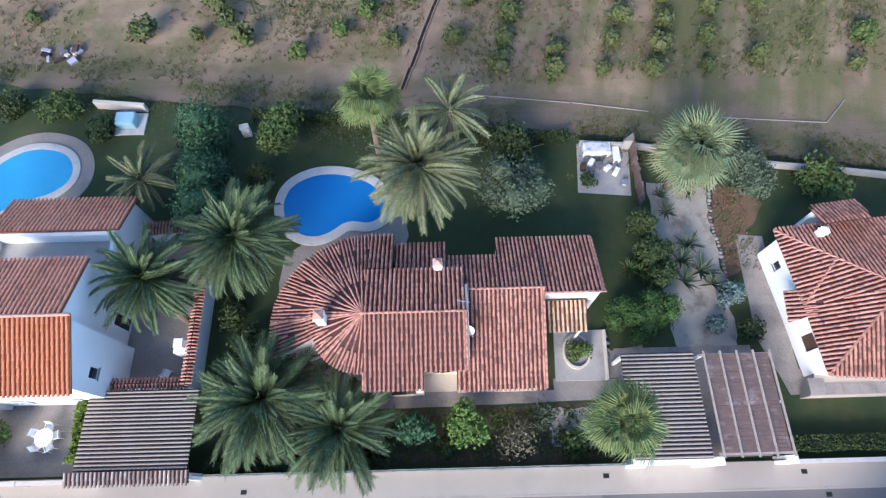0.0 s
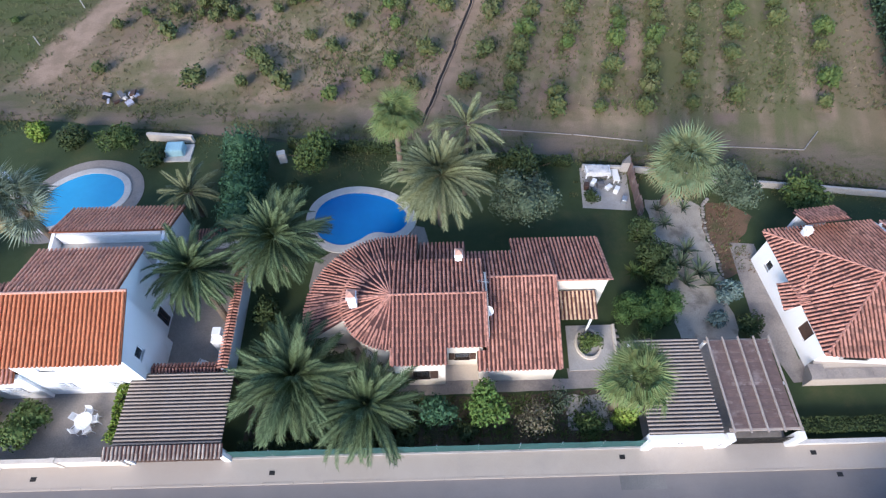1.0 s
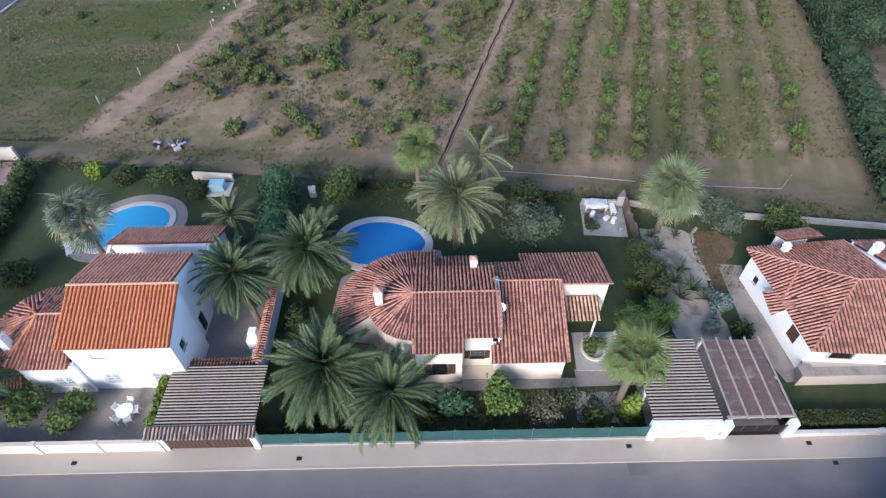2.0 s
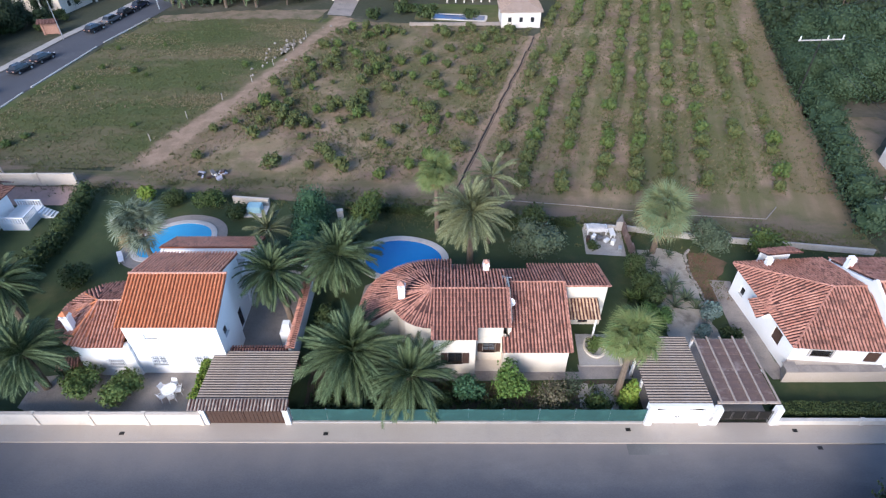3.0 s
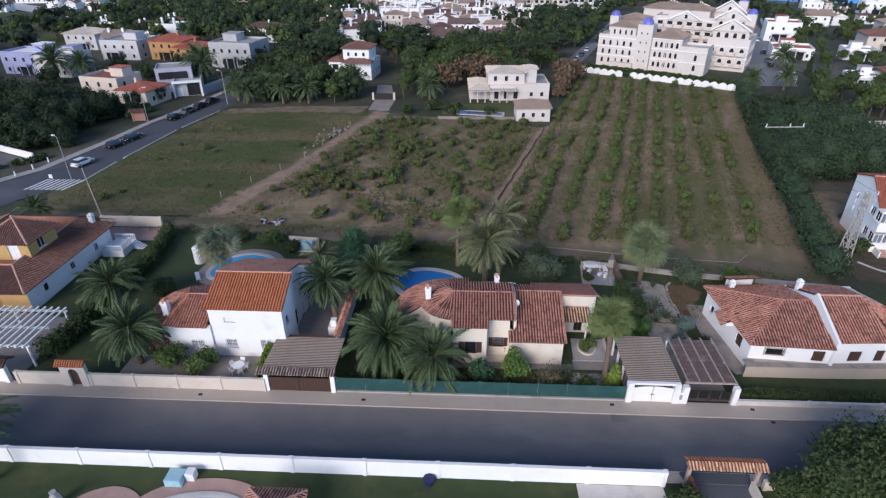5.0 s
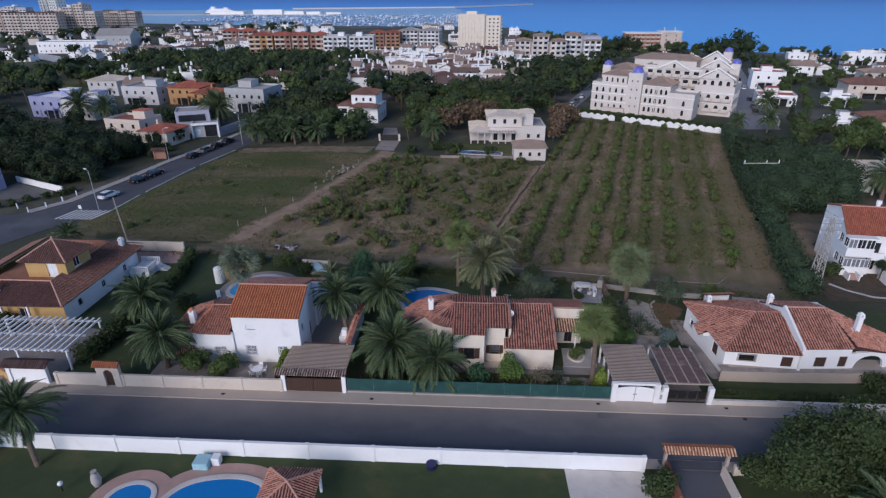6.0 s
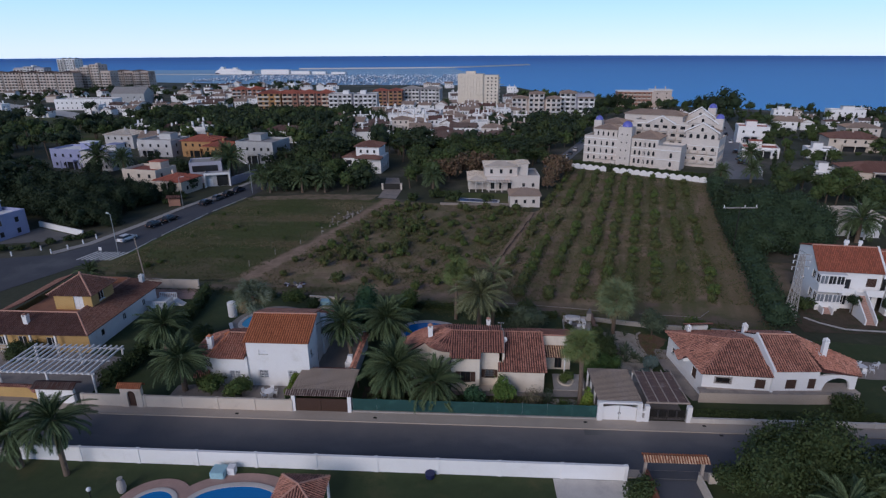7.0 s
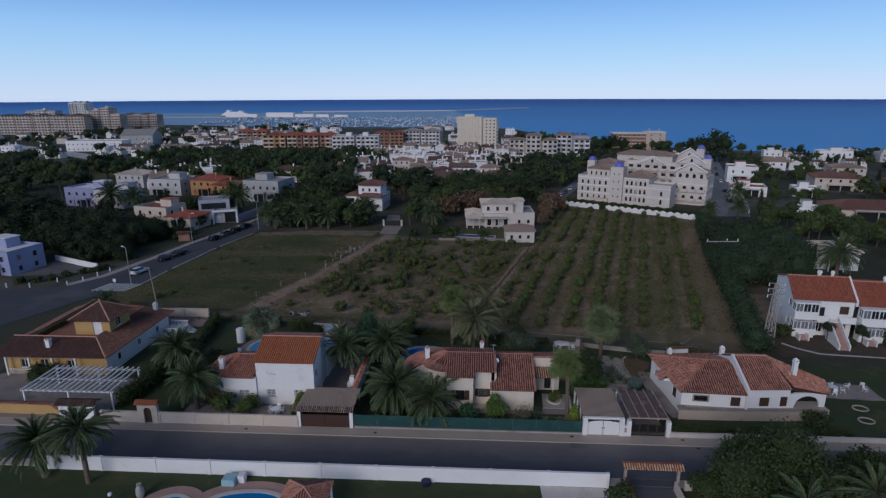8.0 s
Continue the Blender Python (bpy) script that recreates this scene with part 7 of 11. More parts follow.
    wall(h, "wall", (-53.6, 27.6), (-69, 27.6), 3.3, W)
    wall(h, "wall", (-69, 27.6), (-69, 11.2), 3.3, Y)
    for x in (-68.5, -65.0, -61.5, -58.0):
        bm = bmesh.new()
        box(bm, x - 0.12, 10.3, 0, x + 0.12, 10.54, 3.1)
        part("porch_post", bm, W, h)
    items = [((-68.5 + 0.3 * i, 10.42, 0.2), (-68.5 + 0.3 * i, 10.42, 1.0)) for i in range(24)] + [((-68.5, 10.42, 1.02), (-61.5, 10.42, 1.02))]
    part("balustrade", bars(items, 0.05), W, h)
    chimney(h, -63.0, 12.2, 3.6, 5.3, W, 0.6, T)
    chimney(h, -55.2, 27.0, 3.6, 5.2, W, 0.6)
    return h


yellow_house()

wp = thing("white_pergola", "white slatted garden pergola on square posts", "pergola")
for i in range(16):
    bm = bmesh.new()
    x = -59.0 + i * 0.78
    box(bm, x, 1.5, 2.75, x + 0.15, 8.4, 2.93)
    part("slat", bm, M["white"], wp)
for y in (2.0, 5.0, 8.0):
    bm = bmesh.new()
    box(bm, -59.3, y - 0.08, 2.55, -46.9, y + 0.08, 2.74)
    part("beam", bm, M["white"], wp)
for x in (-59.0, -53.0, -47.2):
    for y in (2.0, 8.0):
        post(wp, x, y, 0, 2.55, 0.18, M["white"])
tr_ = thing("garden_terrace", "raised white terrace with balustrade and steps behind the villa", "terrace", at=(-53.2, 24.2, 0))
bm = bmesh.new()
box(bm, 0, 0, -0.05, 3.0, 3.6, 0.9)
part("platform", bm, M["white"], tr_)
for a, b in (((0.1, 0.06), (2.9, 0.06)), ((2.94, 0.1), (2.94, 2.2)), ((0.1, 3.54), (2.9, 3.54))):
    n = 9
    for k in range(n + 1):
        bm = bmesh.new()
        x, y = a[0] + (b[0] - a[0]) * k / n, a[1] + (b[1] - a[1]) * k / n
        box(bm, x - 0.05, y - 0.05, 0.9, x + 0.05, y + 0.05, 1.62)
        part("baluster", bm, M["white"], tr_)
    bm = bmesh.new()
    box(bm, min(a[0], b[0]) - 0.08, min(a[1], b[1]) - 0.08, 1.62, max(a[0], b[0]) + 0.08, max(a[1], b[1]) + 0.08, 1.74)
    part("handrail", bm, M["white"], tr_)
for k in range(5):
    bm = bmesh.new()
    box(bm, 3.0 + 0.3 * k, 2.3, -0.05, 3.3 + 0.3 * k - 0.004, 3.5, 0.74 - 0.17 * k)
    part("step", bm, M["white"], tr_)
place(tree("shrub", "big rounded clipped dark bush beside the white pergola", "shrub", M["leaf"], 2.9, 2.3, 5200, 0.12, 57, "mass", core=2), -61.6, 8.9)
sheet("yellow_house_yard", [(-70, -0.1), (-47.8, -0.1), (-47.8, 10), (-53.6, 10.9), (-70, 10.9)], 0.02, M["patio"], "grey paved yard of the yellow villa", "yard")
gg = thing("garage_gate", "white garage gate under a small brown tiled roof", "gate")
for x in (-52.3, -48.2):
    post(gg, x, -0.4, 0, 2.2, 0.4, M["white"], "pillar")
bm = bmesh.new()
box(bm, -52.1, -0.45, 0.05, -48.4, -0.36, 2.1)
part("door", bm, M["white"], gg, "plain white gate leaf")
for pts in ([(-52.8, -0.1, 2.75), (-47.7, -0.1, 2.75), (-47.7, -0.9, 2.3), (-52.8, -0.9, 2.3)], [(-47.7, -0.1, 2.75), (-52.8, -0.1, 2.75), (-52.8, 0.7, 2.3), (-47.7, 0.7, 2.3)]):
    tile_roof(gg, pts, M["tile_brown"], M["under"], 0.26, 0.4, 0.08)
for a, b in (((-54.2, 0.6), (-52.6, -0.5)), ((-62, 0.7), (-54.2, 0.6)), ((-75, 0.7), (-62, 0.7))):
    tiled_wall("yellow_garden_wall", "ochre street wall with a tile coping", a, b, 1.5, M["yellow"], M["tile"], 0.5)
street_wall("yard_wall", "cream wall at the back of the yellow villa's yard", -58.5, -49.4, 33.4, 1.6, M["beige"], 4.5)
sheet("back_yard", [(-58, 29), (-48.2, 29), (-48.2, 33), (-58, 33)], 0.02, M["pink_floor"], "reddish paved back yard", "yard")


# ---- white two-storey terrace house to the east ----
def row_house():
    h = thing("row_house", "white two-storey row house with red roof and outside stairs", "house", at=(52.4, 31.2, 0), turn=-7)
    T, U, W = M["tile_red"], M["under_new"], M["white"]
    for k in range(3):
        x0, z, y0 = 9.7 * k, -0.35 * k, -0.7 * (k > 0)
        x1 = x0 + 9.5
        tile_roof(h, [(x0, 3.2 + y0, 9.4 + z), (x1, 3.2 + y0, 9.4 + z), (x1, -0.4 + y0, 6.35 + z), (x0, -0.4 + y0, 6.35 + z)], T, U, pitch=0.26, length=0.4, label="plain red roof tiles" if k == 0 else "")
        tile_roof(h, [(x1, 3.22 + y0, 9.4 + z), (x0, 3.22 + y0, 9.4 + z), (x0, 7.6, 8.1 + z), (x1, 7.6, 8.1 + z)], T, U, pitch=0.26, length=0.4)
        ridge_tiles(h, [(x0, 3.2 + y0, 9.42 + z), (x1, 3.2 + y0, 9.42 + z)], M["ridge"], 0.1)
        # white verge between the units
        bm = bmesh.new()
        prism(bm, [(x1 - 0.1, -0.6 + y0), (x1 + 0.2, -0.6 + y0), (x1 + 0.2, 3.3 + y0), (x1 - 0.1, 3.3 + y0)], 5.6 + z, [6.5 + z, 6.5 + z, 9.65 + z, 9.65 + z])
        part("verge_wall", bm, W, h)
        p, q = (x0 + 0.2, y0), (x1, y0)
        holes = [(4.2, 5.0, 3.0, 5.0), (7.2, 8.6, 3.9, 5.3), (7.2, 8.6, 1.0, 2.3), (4.0, 5.0, 0.6, 2.4)]
        wall(h, "wall", p, q, 6.3 + z, W, holes)
        window(h, p, q, holes[0], "plain", M["dark_wood"], kind="door")
        window(h, p, q, holes[1], "shutter", M["dark_wood"])
        window(h, p, q, holes[2], "curtain", W)
        window(h, p, q, holes[3], "plain", W, kind="door")
        # glazed bay over two floors
        bx0, bx1, by = x0 + 0.1, x0 + 3.7, y0 - 1.5
        for zf, zs, zt, nm in ((0.5, 1.5, 2.85, "lower"), (3.2, 4.5, 5.95, "upper")):
            bm = bmesh.new()
            box(bm, bx0, by, zf + z, bx1, y0 - 0.004, zf + 0.18 + z)
            for b in ((bx0, by, bx1, by + 0.14), (bx0, by + 0.14, bx0 + 0.14, y0 - 0.004), (bx1 - 0.14, by + 0.14, bx1, y0 - 0.004)):
                box(bm, b[0], b[1], zf + 0.18 + z, b[2], b[3], zs + z)
            part("bay_parapet", bm, W, h)
            n = 3
            for i in range(n):
                w = (bx1 - bx0 - 0.3) / n
                xa = bx0 + 0.1 + i * (w + 0.05)
                window(h, (xa, by + 0.0), (xa + w, by + 0.0), (0.0, w, zs + z + 0.003, zt + z), "curtain" if nm == "lower" or i == 0 else "plain", W)
            window(h, (bx0, y0 - 0.02), (bx0, by + 0.02), (0.1, 1.2, zs + z + 0.003, zt + z), "plain", W)
            window(h, (bx1, by + 0.02), (bx1, y0 - 0.02), (0.1, 1.2, zs + z + 0.003, zt + z), "plain", W)
        bm = bmesh.new()
        box(bm, bx0 - 0.15, by - 0.15, 5.96 + z, bx1 + 0.15, y0 - 0.004, 6.2 + z)
        part("bay_roof", bm, W, h)
        bm = bmesh.new()
        box(bm, bx0 + 0.2, by + 0.2, -0.1, bx1 - 0.2, y0 - 0.004, 0.5 + z)
        part("bay_base", bm, W, h)
        # upper terrace with a parapet beside the bay
        bm = bmesh.new()
        box(bm, bx1 + 0.02, y0 - 1.3, 2.75, x1, y0 - 0.004, 2.98)
        terrace_ob = part("upper_terrace", bm, W, h)
        for a, b in ((bx1 + 0.02, x0 + 5.35), (x0 + 7.05, x1)):
            bm = bmesh.new()
            box(bm, a, y0 - 1.3, 2.98, b, y0 - 1.18, 3.9)
            part("terrace_parapet", bm, W, terrace_ob)
        # stairs to the upper terrace
        for st_ in range(16):
            bm = bmesh.new()
            ya = y0 - 1.3 - st_ * 0.28
            box(bm, x0 + 5.55, ya - 0.28, 0, x0 + 6.85, ya, 2.9 - st_ * 0.18)
            part("step", bm, M["pink_floor"], h)
        for x in (x0 + 5.36, x0 + 6.86):
            bm = bmesh.new()
            vs = box(bm, x, y0 - 5.9, 0, x + 0.18, y0 - 1.3, 0.7)
            for v in vs:
                if v.co.z > 0.5:
                    v.co.z = 0.85 if v.co.y < y0 - 3 else 3.75
            part("stair_wall", bm, W, h)
        # short flight down from the lower bay
        for st_ in range(4):
            bm = bmesh.new()
            box(bm, x0 + 0.9, by - 0.3 * (st_ + 1), -0.02, x0 + 2.1, by - 0.3 * st_ - 0.004, 0.62 - 0.16 * st_)
            part("step", bm, M["pink_floor"], h)
        for x in (x0 + 0.72, x0 + 2.1):
            bm = bmesh.new()
            box(bm, x, by - 1.5, 0, x + 0.17, by - 0.004, 0.95)
            part("stair_wall", bm, W, h)
        for x, r_ in ((x0 + 5.0, 0.42), (x0 + 7.0, 0.34)):
            bm = bmesh.new()
            tube(bm, (x, 3.5 + y0, 9.2 + z), (x, 3.5 + y0, 9.9 + z), r_ * 0.7, r_ * 0.7, 12)
            tube(bm, (x, 3.5 + y0, 9.9 + z), (x, 3.5 + y0, 10.35 + z), r_, r_ * 0.8, 12)
            part("flue", bm, W, h, "round white flue")
    gable = [(0, 8.0), (4.4, 9.3), (7.6, 6.5)]
    side_holes = [(1.6, 2.2, 5.2, 5.8), (3.2, 3.7, 3.2, 3.8), (6.0, 7.1, 4.6, 5.9), (6.0, 7.1, 1.5, 2.8)]
    wall(h, "wall", (0.2, 7.6), (0.2, 0), gable, W, side_holes)
    for w in side_holes:
        window(h, (0.2, 7.6), (0.2, 0), w, "plain", W)
    wall(h, "wall", (28.9, -0.7), (28.9, 7.6), [(0, 5.6), (3.9, 8.6), (8.3, 7.2)], W)
    wall(h, "wall", (28.9, 7.6), (0.2, 7.6), 7.2, W)
    return h


M["tile_red"] = mat("plain red tile", (0.42, 0.13, 0.085), (0.36, 0.11, 0.07), 0.5, 0.85, 0.2, 14, per=(0.3, 0.1, 0.07), amount=0.4)
row_house()
sheet("row_house_garden", soft([(47, 22), (85, 22), (85, 34), (53.5, 34), (48, 38)], 1.5, 0.2, 3), 0.01, M["soil"], "planted front garden of the row house", "garden")
sheet("side_yard", soft([(49.5, 34), (53.4, 34), (54.5, 41), (61.5, 48.6), (60.5, 51), (53.6, 51), (51, 46), (49.2, 40)], 1.0, 0.1, 4), 0.014, M["bare"], "bare pinkish yard beside the row house", "yard")
sheet("garden_kerb", soft([(49.2, 26.9), (50.6, 25.0), (53.2, 23.0), (62.6, 22.0), (85, 21.4), (85, 21.8), (62.7, 22.45), (53.6, 23.45), (51.0, 25.3), (49.7, 27.1)], 1.5, 0.03, 3), 0.03, M["pale_floor"], "pale concrete edging curving round the garden", "edging")
for gx, gy in ((57.4, 28.6), (62.4, 27.6), (67.4, 27.2), (72.6, 26.4)):
    gt = tree("globe_tree", "dark clipped globe tree before the row house", "tree", M["leaf_pine"], 3.6, 1.3, 1100, 0.13, 130 + int(gx), "round", group="clipped trees", core=1)
    gt.matrix_basis = pose(gx, gy, 0)
for x, y in ((60.2, 26.3), (65.2, 25.8), (70.6, 25.2)):
    place(tree("shrub", "round clipped dark bush before the row house", "shrub", M["leaf"], 2.6, 1.3, 1000, 0.16, int(x * 7), "bush", group="row house bushes"), x, y, s=0.42)

# lattice mast of the power line
mast = thing("lattice_mast", "grey steel lattice power mast with insulator arms", "power mast", at=(46.9, 26.4, 0))
bm = bmesh.new()
H, N = 10.4, 9
for sx in (-1, 1):
    for sy in (-1, 1):
        tube(bm, (sx * 0.65, sy * 0.65, -0.1), (sx * 0.22, sy * 0.22, H), 0.085, 0.06, 4)
part("leg_frame", bm, M["concrete"], mast)
for k in range(N):
    z0, z1 = H * k / N, H * (k + 1) / N
    w0, w1 = (0.65 - 0.43 * z / H for z in (z0, z1))
    for s in (-1, 1):
        for p, q in (((-w0, s * w0, z0), (w1, s * w1, z1)), ((w0, s * w0, z0), (-w1, s * w1, z1)), ((s * w0, -w0, z0), (s * w1, w1, z1))):
            bm = bmesh.new()
            tube(bm, p, q, 0.045, n=4)
            part("brace", bm, M["concrete"], mast)
for z in (8.6, 9.6, 10.5):
    bm = bmesh.new()
    tube(bm, (-1.3, 0, z), (1.3, 0, z), 0.06, n=4)
    part("arm", bm, M["concrete"], mast)
    for x in (-1.2, 1.2):
        bm = bmesh.new()
        tube(bm, (x, 0, z), (x, 0, z - 0.5), 0.07, 0.05, 6)
        part("insulator", bm, M["plastic"], mast)

arm_pole = thing("power_pole", "grey power pole with a wide crossarm and insulators", "power pole", at=(51.0, 56.4, 0), turn=4)
bm = bmesh.new()
tube(bm, (0, 0, -0.1), (0, 0, 9.7), 0.13, 0.09, 8)
part("shaft", bm, M["iron"], arm_pole)
bm = bmesh.new()
box(bm, -3.4, -0.07, 9.36, 3.4, 0.07, 9.52)
arm = part("crossarm", bm, M["concrete"], arm_pole)
for x in (-3.2, 0.9, 3.2):
    bm = bmesh.new()
    tube(bm, (x, 0, 9.55), (x, 0, 10.05), 0.1, 0.07, 8)
    part("insulator", bm, M["plastic"], arm)
for k, x in enumerate((-1.2, 1.2)):
    line = thing("power_cable", "thin dark power cable sagging between pole and mast", "cable", "power cables")
    a, b = Vector((51.0 + x, 56.4, 9.75)), Vector((46.9 + x, 26.4, 10.3))
    bm = bmesh.new()
    pts = [a.lerp(b, i / 12) - Vector((0, 0, 4 * 0.9 * (i / 12) * (1 - i / 12))) for i in range(13)]
    for p, q in zip(pts, pts[1:]):
        tube(bm, p, q, 0.018, n=4, cap=False)
    part("wire", bm, M["iron"], line)

# ---- buildings further off ----
def window_mesh(arched):
    """A unit window, 1 wide and 1 high, standing on the origin in a proud surround; slots: frame, glass."""
    me = bpy.data.meshes.new("window")
    bm = bmesh.new()
    n = 8
    if arched:
        inner = [(-0.36, 0.0), (0.36, 0.0)] + [(0.36 * math.cos(math.pi * k / n), 0.56 + 0.40 * math.sin(math.pi * k / n)) for k in range(n + 1)]
        outer = [(-0.5, -0.06), (0.5, -0.06)] + [(0.5 * math.cos(math.pi * k / n), 0.56 + 0.54 * math.sin(math.pi * k / n)) for k in range(n + 1)]
    else:
        inner = [(-0.4, 0.06), (0.4, 0.06), (0.4, 0.94), (-0.4, 0.94)]
        outer = [(-0.5, -0.04), (0.5, -0.04), (0.5, 1.02), (-0.5, 1.02)]
    a = [bm.verts.new((x, -0.08, z)) for x, z in outer]
    b = [bm.verts.new((x, -0.08, z)) for x, z in inner]
    c = [bm.verts.new((x, 0.0, z)) for x, z in inner]
    d = [bm.verts.new((x, 0.04, z)) for x, z in outer]
    k = len(a)
    for i in range(k):
        j = (i + 1) % k
        bm.faces.new((a[i], a[j], b[j], b[i]))
        bm.faces.new((b[i], b[j], c[j], c[i]))
        bm.faces.new((d[i], d[j], a[j], a[i]))
    f = bm.faces.new([bm.verts.new((x, -0.012, z)) for x, z in inner])
    f.material_index = 1
    bm.normal_update()
    bm.to_mesh(me)
    bm.free()
    return me


WINDOWS = {}


def put_window(parent, m, wall_mat, arched=False, name="window"):
    o = new(name, window_of(wall_mat, arched))
    o.parent = parent
    o.matrix_basis = m
    return o


def hip_roof(parent, x0, y0, x1, y1, z, rise, m, over=0.5, gable=False, wm=None):
    """A tiled roof with ribs down its slopes; under a gable the wall goes up to the ridge."""
    if gable:
        bm = bmesh.new()
        if x1 - x0 >= y1 - y0:
            vs = [bm.verts.new((u, v, w)) for u in (x0, x1) for v, w in ((y0, z - 0.1), (y1, z - 0.1), ((y0 + y1) / 2, z + rise * 0.86))]
        else:
            vs = [bm.verts.new((u, v, w)) for v in (y0, y1) for u, w in ((x0, z - 0.1), (x1, z - 0.1), ((x0 + x1) / 2, z + rise * 0.86))]
        for f in ((0, 1, 2), (3, 5, 4), (0, 3, 4, 1), (1, 4, 5, 2), (2, 5, 3, 0)):
            bm.faces.new([vs[i] for i in f])
        bmesh.ops.recalc_face_normals(bm, faces=bm.faces[:])
        part("gable", bm, wm or M["white"], parent)
        over = 0.3
    x0, y0, x1, y1 = x0 - over, y0 - over, x1 + over, y1 + over
    w, d = x1 - x0, y1 - y0
    bm = bmesh.new()
    if w >= d:
        k = 0.0 if gable else d / 2
        r0, r1 = (x0 + k, (y0 + y1) / 2), (x1 - k, (y0 + y1) / 2)
        faces = [((x0, y0), (x1, y0), r1, r0), ((x1, y1), (x0, y1), r0, r1), ((x0, y1), (x0, y0), r0), ((x1, y0), (x1, y1), r1)]
    else:
        k = 0.0 if gable else w / 2
        r0, r1 = ((x0 + x1) / 2, y0 + k), ((x0 + x1) / 2, y1 - k)
        faces = [((x0, y1), (x0, y0), r0, r1), ((x1, y0), (x1, y1), r1, r0), ((x0, y0), (x1, y0), r0), ((x1, y1), (x0, y1), r1)]
    ridge = {r0, r1}
    rib_bm = bmesh.new() if parent.name.startswith(("villa", "hotel", "house")) else bm
    base = None
    for f in faces[:2] if gable else faces:
        bm.faces.new([bm.verts.new((*p, z + rise if p in ridge else z)) for p in f])
        e0, e1 = Vector((*f[0], z)), Vector((*f[1], z))
        tops = [Vector((*p, z + rise)) for p in f[2:]]
        n = max(2, int((e1 - e0).length / 0.7))
        for i in range(1, n):
            t = i / n
            lo = e0.lerp(e1, t)
            if len(tops) == 2:
                u, v = tops[1], tops[0]
                s = (e1 - e0).normalized()
                a, b = (u - e0).dot(s) / (e1 - e0).length, (v - e0).dot(s) / (e1 - e0).length
                if t < a:
                    hi = e0.lerp(u, t / a)
                elif t > b:
                    hi = e1.lerp(v, (1 - t) / max(1e-6, 1 - b))
                else:
                    hi = u.lerp(v, (t - a) / max(1e-6, b - a))
            else:
                hi = e0.lerp(tops[0], t * 2) if t < 0.5 else e1.lerp(tops[0], (1 - t) * 2)
            tube(rib_bm, lo + Vector((0, 0, 0.02)), hi + Vector((0, 0, 0.02)), 0.13, 0.11, 4, False)
    if parent.name.startswith(("villa", "hotel", "house")):
        tagged(part("tiling", rib_bm, m, parent), kind="stuff")
    lo = [bm.verts.new((x, y, z - 0.18)) for x, y in ((x0, y0), (x1, y0), (x1, y1), (x0, y1))]
    hi = [bm.verts.new((x, y, z)) for x, y in ((x0, y0), (x1, y0), (x1, y1), (x0, y1))]
    bm.faces.new(lo[::-1])
    for i in range(4):
        bm.faces.new((lo[i], lo[(i + 1) % 4], hi[(i + 1) % 4], hi[i]))
    return part("roof", bm, m, parent)


def flat_roof(parent, x0, y0, x1, y1, z, m, m_floor, up=0.7):
    bm = bmesh.new()
    for b in ((x0, y0, x1, y0 + 0.25), (x0, y1 - 0.25, x1, y1), (x0, y0 + 0.25, x0 + 0.25, y1 - 0.25), (x1 - 0.25, y0 + 0.25, x1, y1 - 0.25)):
        box(bm, b[0], b[1], z, b[2], b[3], z + up)
    part("parapet", bm, m, parent)
    bm = bmesh.new()
    box(bm, x0 + 0.25, y0 + 0.25, z - 0.1, x1 - 0.25, y1 - 0.25, z + 0.05)
    part("roof", bm, m_floor, parent)


def body(parent, x0, y0, x1, y1, z0, z1, m, name="wall"):
    bm = bmesh.new()
    box(bm, x0, y0, z0, x1, y1, z1)
    return part(name, bm, m, parent)


def window_of(wall_mat, arched):
    key = (wall_mat.name, arched)
    if key not in WINDOWS:
        me = window_mesh(arched)
        me.materials.append(wall_mat)
        me.materials.append(M["glass"])
        WINDOWS[key] = me
    return WINDOWS[key]


def joined(parent, name, pieces, mats):
    """Pieces too small to pick apart, as one part: (mesh, pose) pairs."""
    bm = bmesh.new()
    for me, m in pieces:
        k = len(bm.verts)
        bm.from_mesh(me)
        bm.verts.ensure_lookup_table()
        for v in bm.verts[k:]:
            v.co = m @ v.co
    o = part(name, bm, mats[0], parent)
    for m in mats[1:]:
        o.data.materials.append(m)
    return tagged(o, kind="stuff")


def balcony_mesh():
    bm = bmesh.new()
    box(bm, -0.5, -1.1, -0.2, 0.5, -0.06, -0.05)
    box(bm, -0.5, -1.1, -0.05, 0.5, -1.0, 0.85)
    for sx in (-0.5, 0.46):
        box(bm, sx, -1.0, -0.05, sx + 0.04, -0.06, 0.85)
    me = bpy.data.meshes.new("balcony")
    bm.to_mesh(me)
    bm.free()
    return me


